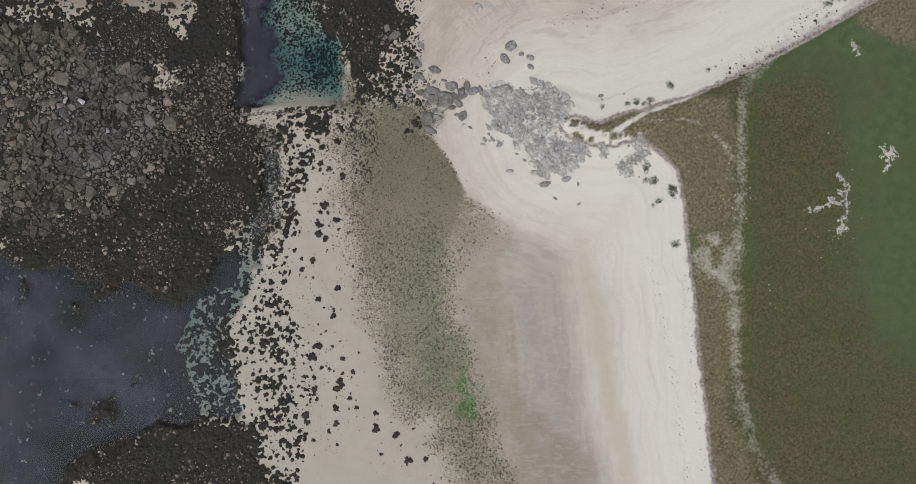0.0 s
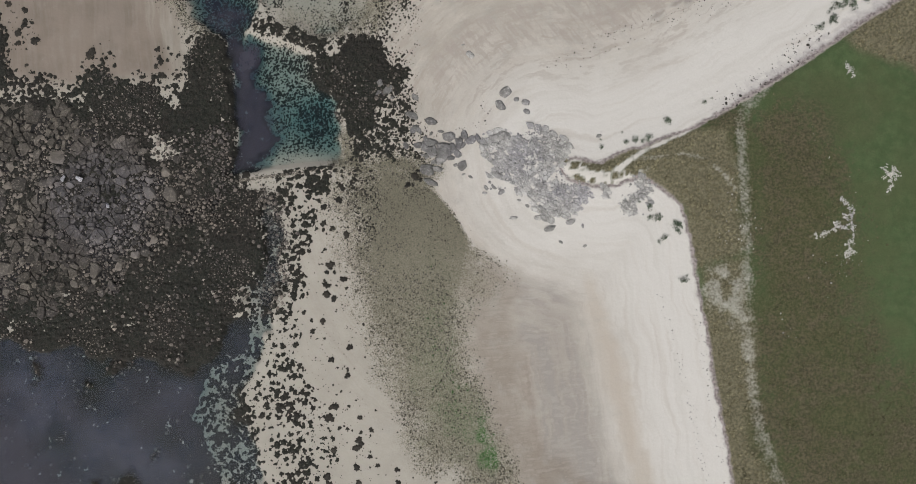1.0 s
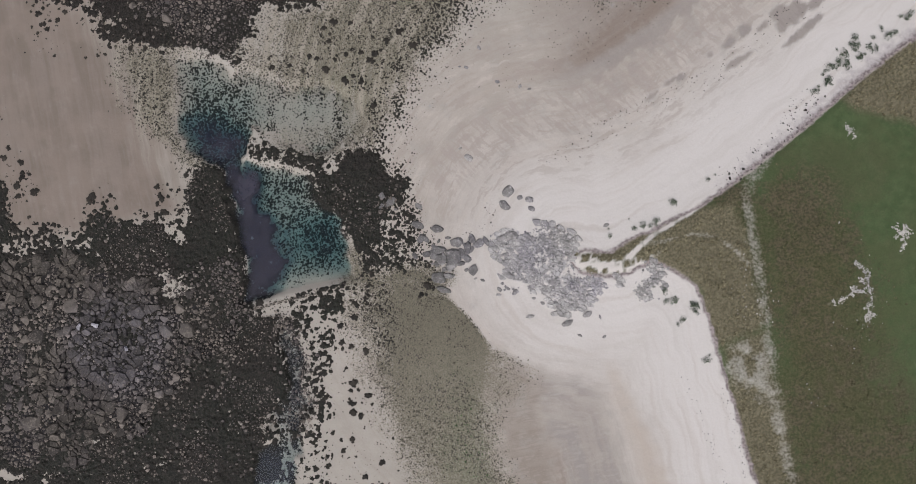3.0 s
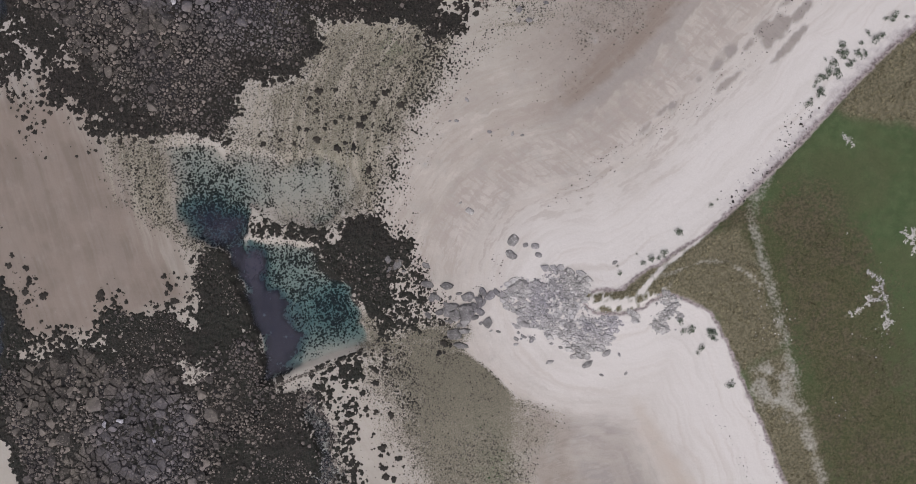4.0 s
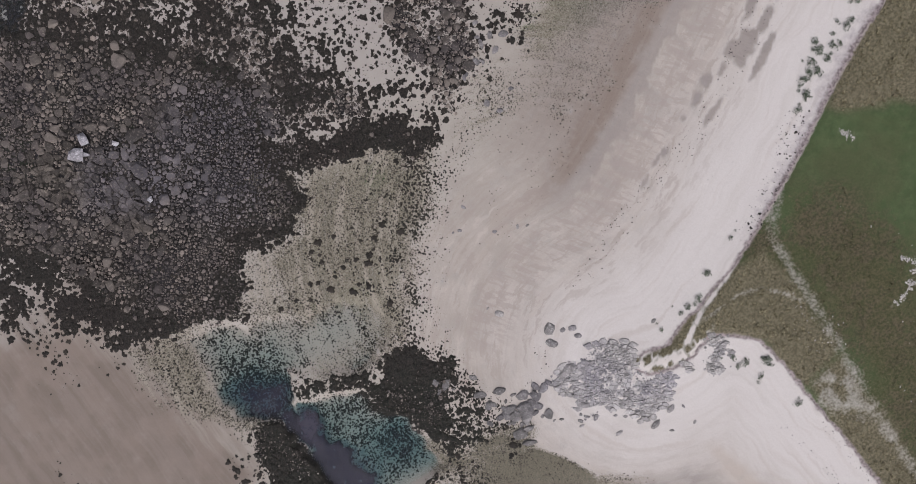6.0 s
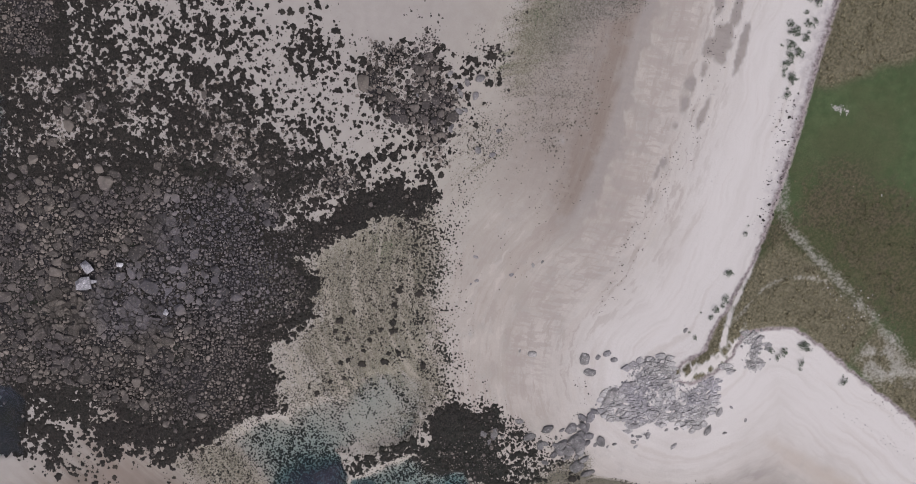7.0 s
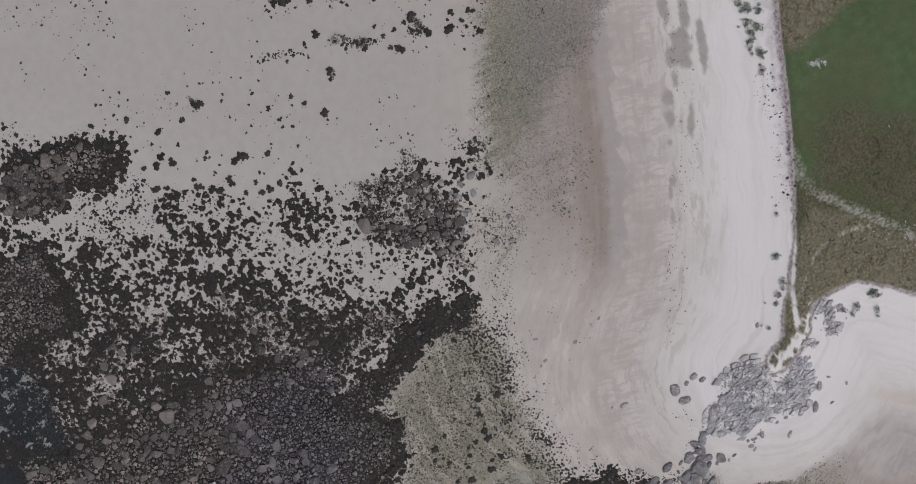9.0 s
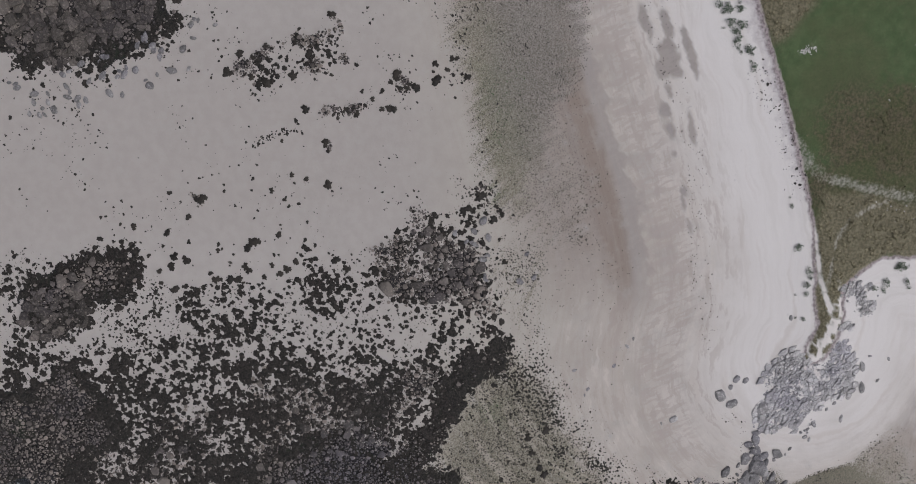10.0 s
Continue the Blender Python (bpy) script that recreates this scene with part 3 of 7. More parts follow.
SHRUBS = [(30.8, 9.6, 0.8), (33.6, 8.2, 0.9), (33.5, 7.3, 0.7), (31.5, 6.4, 0.65), (33.8, -0.5, 0.7), (33.6, 24.8, 0.6), (39.7, 27.2, 0.45), (29.5, 11.4, 0.7), (58.9, 37.6, 0.7), (61.2, 38.9, 0.75), (62.0, 41.0, 0.7),
          (64.4, 40.7, 0.8), (64.8, 42.5, 0.8), (67.0, 41.6, 0.7), (68.6, 42.5, 0.8), (66.2, 43.4, 0.9), (71.8, 44.0, 0.8), (75.7, 46.4, 0.9), (26.8, 21.9, 0.5), (28.3, 22.1, 0.6), (30.4, 22.3, 0.6), (22.9, 21.4, 0.4)]
# drift lines of weed: points, pieces, spread, size
DRIFT = []
DRIFT.append(([(14.6, 34.8), (20.0, 36.4), (25.6, 39.4), (32.4, 40.8), (39.3, 42.9), (46.0, 45.3), (52.4, 48.5), (60.3, 53.0), (66, 56.4)], 150, 0.45, 0.10))
DRIFT.append(([(18.0, 34.2), (30.0, 38.6), (44.0, 42.6), (56.0, 48.6), (66, 53)], 90, 0.6, 0.09))
DRIFT.append(([(29.7, -1.4), (31.1, -7.8), (32.7, -16.9), (33.9, -26.0), (35.1, -34.1), (36, -45)], 110, 0.35, 0.08))
DRIFT.append(([(35.0, -5.0), (35.9, -13.3), (36.3, -20.5), (37.2, -27.7), (38, -40)], 80, 0.35, 0.10))
DRIFT.append(([(58.4, 37.8), (54.6, 35.2), (49.9, 31.8), (47.5, 30.2), (44.3, 28.2), (41.2, 25.3)], 80, 0.8, 0.09))
DRIFT.append(([(0.4, 26.0), (4.4, 26.4), (5.6, 28.5), (5.0, 31.0)], 22, 0.4, 0.12))
# single rocks on the sand: place, half length
ROCKS = [(-0.8, 25.1, 1.3), (-3.8, 24.4, 1.16), (-1.5, 23.3, 1.39), (-2.0, 22.0, 1.62), (-4.1, 22.8, 1.02), (2.5, 24.2, 1.16), (-4.6, 20.1, 1.48), (-4.3, 18.1, 1.16), (-6.5, 28.9, 1.16), (-5.7, 31.8, 0.83), (-6.2, 26.8, 1.02), (-2.1, 26.0, 0.56), (-5.7, 24.1, 0.93), (1.2, 23.5, 0.65), (8.6, 31.4, 1.25), (7.7, 29.3, 1.02), (10.2, 30.1, 0.56), (11.6, 29.5, 0.83), (11.7, 28.0, 0.65), (6.1, 24.3, 0.93), (7.8, 24.5, 1.16), (3.5, 37.9, 0.93), (2.5, 39.6, 0.37), (6.3, 18.3, 0.93), (8.2, 11.4, 0.65), (12.0, 11.1, 0.7), (13.7, 9.3, 0.93), (6.6, 15.6, 0.65), (4.3, 16.5, 0.56), (5.6, 16.4, 0.46)]
ROCKS += [(4.0, 15.7, 0.42), (2.0, 18.4, 0.42), (0.9, 18.9, 0.32), (9.4, 15.2, 0.56), (17.1, 10.1, 0.83), (18.9, 9.3, 0.42), (10.5, 13.1, 0.42), (9.3, 14.1, 0.37), (16.6, 12.2, 0.83), (14.9, 11.8, 0.65), (25.5, 11.9, 0.46), (22.7, 23.2, 0.46), (17.2, 21.5, 0.56), (-11.0, 36.6, 0.46), (-11.2, 34.5, 1.02), (-10.0, 33.3, 1.16), (-11.5, 33.2, 0.83), (-9.3, 32.1, 0.42), (0.4, 21.9, 0.56), (-0.2, 20.5, 0.42), (0.3, 24.3, 0.56), (-3.3, 21.2, 0.74), (5.9, 52.2, 0.45), (8.5, 54.9, 0.5), (10.3, 48.9, 0.45), (13.7, 47.5, 0.4), (15.1, 46.8, 0.35), (4.9, 52.5, 0.3), (19.0, 6.1, 0.4), (15.3, 7.0, 0.4)]
PATHS = []
PATHS.append(([(15.8, 18.0), (18.0, 17.9), (20.2, 17.5), (22.8, 16.9), (25.4, 17.8), (27.4, 19.1), (30.0, 20.5), (33.6, 21.8), (37.3, 23.2), (39.6, 24.5)], 0.36, 1.7))
PATHS.append(([(27.2, 19.1), (30.8, 19.0), (35.4, 19.3), (39.0, 18.1), (41.7, 15.3), (43.6, 11.6)], 0.3, 0.75))
PATHS.append(([(25.6, 17.8), (26.2, 16.2), (27.4, 15.4), (28.6, 15.2)], 0.22, 1.2))
PATHS.append(([(49.3, 28.7), (46.1, 26.0), (44.6, 22.3), (44.3, 15.8), (44.1, 10.3), (43.5, -0.7), (42.5, -7.9), (42.9, -18.7), (43.5, -25.9), (45.1, -31.2), (49.0, -38.3), (54.6, -45.4), (66.7, -57.9)], 1.1, 0.58))
# patchy grass, sand and rock at the tip of the headland
TIP = [(15.6, 20.4), (21.5, 19.4), (29.2, 16.5), (25.5, 15.1), (19.1, 15.2), (15.9, 17.5)]
BARE = [(36.7, 1.7), (41.4, 1.2), (43.3, -1.6), (42.0, -7.9), (39.0, -6.0), (37.0, -3.3)]
BROWN = [(41.9, 23.1), (53.4, 19.3), (56.8, 11.1), (59.2, -0.8), (61.5, -17.0), (70.1, -20.6), (300, -60), (300, -300), (50.5, -300), (42.2, -43.4), (40.0, -25.8), (40.6, -7.9), (41.0, 10.2)]
MARRAM = []
MARRAM.append([(13.1, 22.1), (22.0, 21.4), (34.5, 23.2), (42.8, 23.2), (43.7, 15.8), (42.8, 3.0), (35.9, 1.2), (34.7, 10.3), (31.1, 13.5), (22.8, 12.9), (14.0, 15.0)])
MARRAM.append([(62.5, 35.1), (65.4, 38.2), (70.9, 41.3), (78.0, 44.6), (97.8, 54.5), (109.1, 38.4), (89.1, 33.7), (76.2, 28.1), (68.1, 31.3)])
MARRAM.append([(36.6, -7.9), (41.0, -8.8), (41.6, -20.4), (42.4, -29.2), (46.1, -38.8), (47.5, -57.8), (38.9, -57.7), (38.0, -20.4)])
MARRAM.append([(36.4, 1.2), (43.7, 2.1), (42.8, -20.5), (40.6, -32.9), (38.3, -34.7), (37.3, -20.4), (36.2, -7.8)])


# ---- fields over the plan ----
def lattice(ix, iy, seed):
    h = (ix.astype(np.int64) * 374761393 + iy.astype(np.int64) * 668265263 + seed * 1442695041) & 0xFFFFFFFF
    h = ((h ^ (h >> 13)) * 1274126177) & 0xFFFFFFFF
    return ((h ^ (h >> 16)) & 0xFFFF) / 65535.0


def value_noise(x, y, seed):
    ix, iy = np.floor(x), np.floor(y)
    fx, fy = x - ix, y - iy
    fx, fy = fx * fx * (3 - 2 * fx), fy * fy * (3 - 2 * fy)
    a, b = lattice(ix, iy, seed), lattice(ix + 1, iy, seed)
    c, d = lattice(ix, iy + 1, seed), lattice(ix + 1, iy + 1, seed)
    return (a * (1 - fx) + b * fx) * (1 - fy) + (c * (1 - fx) + d * fx) * fy


def fbm(x, y, size, octaves, seed):
    total, amp, weight = 0.0, 1.0, 0.0
    for o in range(octaves):
        total = total + amp * value_noise(x / size + 17.3 * o, y / size - 9.1 * o, seed + o)
        weight, amp, size = weight + amp, amp * 0.5, size * 0.5
    return total / weight


def smooth(lo, hi, v):
    t = np.clip((v - lo) / (hi - lo), 0, 1)
    return t * t * (3 - 2 * t)


def line_distance(points, x, y):
    best = np.full(x.shape, 1e9)
    for (ax, ay), (bx, by) in zip(points, points[1:]):
        dx, dy = bx - ax, by - ay
        t = np.clip(((x - ax) * dx + (y - ay) * dy) / (dx * dx + dy * dy), 0, 1)
        best = np.minimum(best, np.hypot(x - ax - t * dx, y - ay - t * dy))
    return best


def inside(points, x, y):
    odd = np.zeros(x.shape, bool)
    for (ax, ay), (bx, by) in zip(points, points[1:] + points[:1]):
        if ay != by:
            odd ^= ((ay > y) != (by > y)) & (x < (bx - ax) * (y - ay) / (by - ay) + ax)
    return odd


def signed(points, x, y):
    """Metres inside an outline, minus outside."""
    return np.where(inside(points, x, y), 1, -1) * line_distance(points + points[:1], x, y)


def axis(lo, hi):
    core = np.arange(lo, hi + 0.01, STEP)
    far = np.array([4, 12, 30, 70, 160, 350, 800, 1700, 2900.0])
    return np.concatenate((lo - far[::-1], core, hi + far)), len(far)


XLO, XHI, YLO, YHI = -96.0, 96.0, -54.0, 158.0
AX, FAR = axis(XLO, XHI)
AY, _ = axis(YLO, YHI)
GX, GY = np.meshgrid(AX, AY)
rough = fbm(GX, GY, 6.0, 4, 3) - 0.5
fine = fbm(GX, GY, 1.6, 3, 11) - 0.5
WX, WY = GX + 3.0 * (fbm(GX, GY, 5.0, 4, 21) - 0.5), GY + 3.0 * (fbm(GX, GY, 5.0, 4, 31) - 0.5)
# ragged edges for what the tide lays down
TX, TY = GX + 5.0 * (fbm(GX, GY, 4.0, 5, 41) - 0.5), GY + 5.0 * (fbm(GX, GY, 4.0, 5, 51) - 0.5)

F = {}
turf = signed(TURF, GX + 0.5 * fine, GY + 0.5 * rough)
F["turf"] = turf


def covered(rows, soft):
    best = np.zeros(GX.shape)
    for outline, share in rows:
        best = np.maximum(best, share * smooth(-soft, soft, signed(outline, TX, TY)))
    return best


mats = np.maximum.reduce([0.945 * smooth(-2.4, 1.2, signed(o, TX, TY)) for o in MATS])
weed = np.maximum(mats, covered(LOOSE, 2.0))
for px, py, r in PATCHES:
    weed = np.maximum(weed, 0.27 * smooth(1.4, 0.4, np.hypot(TX - px, TY - py) / r))
patch = np.zeros(GX.shape)
for px, py, r in PATCHES:
    patch = np.maximum(patch, smooth(1.4, 0.6, np.hypot(TX - px, TY - py) / r))
stones = covered(STONES, 1.8)
skerry = np.maximum.reduce([smooth(-3.2, -0.8, signed(o, TX, TY)) for o, share in STONES if share > 0.75])
stones *= 0.55 + 0.45 * smooth(0.36, 0.50, fbm(GX, GY, 5.0, 4, 85))
for px, py, r in PATCHES:
    stones = np.maximum(stones, 0.5 * smooth(1.2, 0.3, np.hypot(TX - px, TY - py) / r))
shingle_f = np.zeros(GX.shape)
for k, (outline, share, soft) in enumerate(SHINGLE):
    # washed clean on the beach side, thinning out towards the weed
    lee = smooth(-3.0, 3.0, GX - np.interp(GY, [-40, 20], [4.0, -7.0])) * smooth(*((-6.0, 4.0), (3.0, 9.0))[k], GY) if k < 2 else 0.0
    edge_in = signed(outline, GX * lee + TX * (1 - lee), GY * lee + TY * (1 - lee))
    wide = 2.2 * soft * (1 - lee) + 0.8 * lee
    shingle_f = np.maximum(shingle_f, share * smooth(-wide, wide, edge_in))
fleck = covered(FLECKS[:DRY], 2.2)
dry_fleck = covered(FLECKS[DRY:], 2.2)
algae = np.zeros(GX.shape)
for px, py, rx, ry, share in GREENS:
    algae = np.maximum(algae, share * smooth(1.3, 0.1, np.hypot((0.7 * GX + 0.3 * TX - px) / rx, (0.6 * GY + 0.4 * TY - py) / ry) + 1.6 * fine))
damp = np.zeros(GX.shape)
for outline, share, soft in DAMP:
    damp = np.maximum(damp, share * smooth(-soft, soft, signed(outline, WX, WY)))
dry_fleck = np.maximum(dry_fleck, 0.3 * smooth(-3, 1, signed(PUDDLE, WX, WY)))
north = smooth(12, 30, GX) * smooth(28, 42, GY)
wavy = -turf + 3.6 * (fbm(GX, GY, 2.4, 4, 61) - 0.5)
cusps = smooth(0.44, 0.56, fbm(0.87 * GX + 0.5 * GY, 0.4 * turf, 1.5, 3, 71))
band = np.interp(wavy, [20, 22, 24.6, 25.4, 27.5, 28.6, 30.5, 33, 40, 47], [0.0, 0.3, 0.4, 0.7, 0.75, 1.0, 1.0, 0.78, 0.66, 0.05])
band = np.where(wavy < 25.4, band * cusps, band)
damp = np.maximum(damp, band * north)
for px, py, a, b, turn in HOLLOWS:
    c, s = math.cos(radians(turn)), math.sin(radians(turn))
    u, v = (GX - px) * c + (GY - py) * s, -(GX - px) * s + (GY - py) * c
    damp = np.maximum(damp, 0.9 * smooth(1.2, 0.8, np.hypot(u / a, v / b) + 1.5 * fine))
away = smooth(22.5, 26.0, GY - 0.06 * (GX + 27))
pool = np.maximum(signed(POOLS[0], GX + (TX - GX) * away, GY + (TY - GY) * away), signed(POOLS[1], TX, TY) + 0.8)
pool = np.maximum(pool, signed(POOLS[2], TX, TY))
spit = smooth(-0.8, 0.8, signed(SPIT, TX, TY))
pool = np.where(spit > 0.5, np.minimum(pool, 0.5 - spit), pool)
channel = smooth(-3.5, 3.0, signed(CHANNEL, 0.3 * WX + 0.7 * TX, 0.3 * WY + 0.7 * TY) + 3.0 * fine)
basin = smooth(-3.5, 3.5, signed(BASIN, WX, WY))
purple = smooth(-1.6, 1.6, signed(PURPLE, 0.4 * WX + 0.6 * TX, 0.4 * WY + 0.6 * TY) + 4.5 * fine)
sea = np.maximum.reduce([signed(o, TX, TY) for o in SEAS])
outcrop = np.maximum.reduce([signed(o, WX, WY) for o in OUTCROPS])
path = np.zeros(GX.shape)
for line, half, share in PATHS:
    path = np.maximum(path, share * smooth(half * 1.7, half * 0.2, line_distance(line, GX, GY) + 0.6 * fine))
path *= 0.72 + 0.4 * smooth(0.36, 0.6, fbm(GX, GY, 1.2, 3, 151))
path = np.maximum(path, 0.85 * smooth(-3.5, 1.5, signed(BARE, 0.5 * (WX + TX), 0.5 * (WY + TY))) * smooth(-0.2, 0.3, fine + 0.5 * rough + 0.08))
lane = line_distance(PATHS[3][0], GX - 2.0, GY)
tip = smooth(-1.0, 1.0, signed(TIP, WX, WY))
path = np.maximum(path, 1.5 * tip * smooth(0.50, 0.58, fbm(GX, GY, 1.7, 4, 181)))
brown = smooth(-13, 11, signed(BROWN, WX, WY) + 2 + 26 * (fbm(GX, GY, 16.0, 4, 131) - 0.5)) * (1 - 0.3 * smooth(3.0, 0.3, lane + 3.0 * fine))
for line in PALE:
    path = np.maximum(path, 0.3 * smooth(0.9, 0.0, line_distance(line, GX, GY) + 2.0 * fine))
marram = np.maximum.reduce([smooth(-1.0, 1.0, signed(o, WX, WY)) for o in MARRAM])
shore = -turf
tan = smooth(-1.0, 1.0, signed(TAN, 0.6 * GX + 0.4 * WX, WY) - 0.3 + 1.5 * fine) * smooth(9.0, -4.0, GY)
brownwet = smooth(-2.2, 2.2, signed(BROWNWET, WX, TY) + 3.0 * fine) * smooth(10.0, 3.0, GY)
along_shore = np.where(GY < 22, GY, 0.87 * GX + 0.5 * GY)
dry = smooth(26, 6, shore + 6 * rough)

shingle_f *= 1 - 0.85 * smooth(0.0, 4.0, pool)
fringe = smooth(-2.5, 2.5, signed(FRINGE, TX, TY))
sea = np.maximum(sea, signed(FRINGE, TX, TY))
# height of the ground
height = np.interp(shore, [0, 4, 14, 36, 70, 110, 160, 400], [1.35, 1.05, 0.75, 0.15, -0.15, -0.3, -2.0, -6.0])
height = np.where(turf > 0, 1.35 + 0.28 * smooth(0, 1.2, turf) + 1.2 * smooth(0, 25, turf), height)
height += 0.25 * rough * smooth(-2, 6, turf) + 0.05 * fine * (turf > 0)
core = (GX > -110) & (GY < 170) & (GY > -70)
height = np.where(core, np.maximum(height, -0.32), height)
height += 0.55 * stones * (0.4 + rough) + 0.12 * weed * (0.5 + rough) + 0.03 * fine
height += 0.5 * smooth(-1, 4, outcrop) * (0.8 + 1.2 * rough)
height += 0.3 * marram * smooth(0, 2, turf) * (fine + rough)
bed = SEA - 0.2 - np.where(GY > 60, 0.12, 1.0) * (0.5 * smooth(0, 8, sea) + 0.5 * smooth(8, 30, sea)) + 1.6 * rough
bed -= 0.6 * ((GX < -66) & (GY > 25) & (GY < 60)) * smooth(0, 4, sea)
bed = bed * (1 - fringe) + (SEA - 0.3 + 0.2 * rough) * fringe
neck = smooth(-37, -33, GX) * smooth(-6, 2, GY)
bed = bed * (1 - neck) + (SEA - 0.16 + 0.25 * rough) * neck
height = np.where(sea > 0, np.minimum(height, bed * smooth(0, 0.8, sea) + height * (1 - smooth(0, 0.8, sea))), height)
shoal = smooth(-32, -25, GX) * smooth(43.5, 46.0, GY)
pbed = SEA - 0.05 - np.where(GY > 44, (0.30 - 0.19 * shoal) * smooth(0, 7, pool), 0.38 * smooth(0, 4, pool) * away) - 1.15 * purple - 0.85 * basin - 1.7 * channel * smooth(0, 3, pool) - 0.10 * (1 - away) + 0.1 * rough
height = np.where(pool > 0, np.minimum(height, pbed * smooth(0, 1.6, pool) + height * (1 - smooth(0, 1.6, pool))), height)
for px, py, r in REEFS:
    top = smooth(1.3, 0.2, np.hypot(TX - px, TY - py) / r)
    height += 0.85 * top * (sea > 0)
    stones = np.maximum(stones, 0.25 * top)
    weed = np.maximum(weed, 0.95 * top)
height -= 0.05 * np.minimum(path, 1.0) * (turf > 0)
bed_weed = np.where((sea > 0.3) & (pool < 0), np.where(fringe > 0.4, 0.62, 0.965) * (1 - 0.16 * neck), 0.0)
fleck = np.maximum(fleck, 0.45 * smooth(-2.5, -1.0, pool) * (pool < 0.3) * (GY > 25) * (spit < 0.3))
bed_weed = np.where(pool > 0.4, np.maximum(0.97 * purple, 0.3 * channel), bed_weed)
banks = np.maximum(smooth(-4.0, -0.5, sea) * smooth(-34, -38, GX) * (sea < 1.5) * (GY < 60), smooth(-3.5, -0.5, pool) * smooth(-33, -35, GX) * (GY < 44))
weed = np.maximum(weed, 0.93 * banks * (1 - fringe))
mats = np.maximum(mats, 0.93 * banks * (1 - fringe))
weed = np.where(pool > 0.2, 0.0, np.where((sea > 0.8) & (fringe < 0.4), 0.6 * weed, weed))
sweep = np.hypot(GX - 16.3, GY - 45.1)
arcs = smooth(0.40, 0.60, fbm(sweep * 1.0 + 1.4 * rough, 5.0 * np.arctan2(GY - 45.1, GX - 16.3), 1.3, 3, 271))
fleck *= 1 - shoal * (0.75 - 0.6 * arcs)
dry_fleck *= 1 - smooth(44, 48, GY) * smooth(4, -4, GX) * smooth(-36, -30, GX) * (0.6 - 0.55 * arcs)
fleck = np.where(pool > 0.2, fleck * smooth(0.0, 1.5, pool) * (1 - 0.9 * purple) * np.where(GY < 44, away, 1.0), np.maximum(dry_fleck, np.where(pool > -2.5, 0.7 * fleck, 0.0)))
F.update(weed=weed, mats=mats, fleck=fleck, bed=bed_weed, stones=stones, shingle=shingle_f, damp=damp, pool=pool, sea=sea, height=height, path=path, marram=marram, brown=brown, outcrop=outcrop, algae=algae, purple=purple, patch=patch, skerry=skerry)


def at(name, x, y):
    """The field's value at places of the plan."""
    a = F[name]
    u = np.clip((np.asarray(x) - XLO) / STEP, 0, len(AX) - 2 * FAR - 1.001) + FAR
    v = np.clip((np.asarray(y) - YLO) / STEP, 0, len(AY) - 2 * FAR - 1.001) + FAR
    i, j = u.astype(int), v.astype(int)
    fu, fv = u - i, v - j
    return (a[j, i] * (1 - fu) + a[j, i + 1] * fu) * (1 - fv) + (a[j + 1, i] * (1 - fu) + a[j + 1, i + 1] * fu) * fv


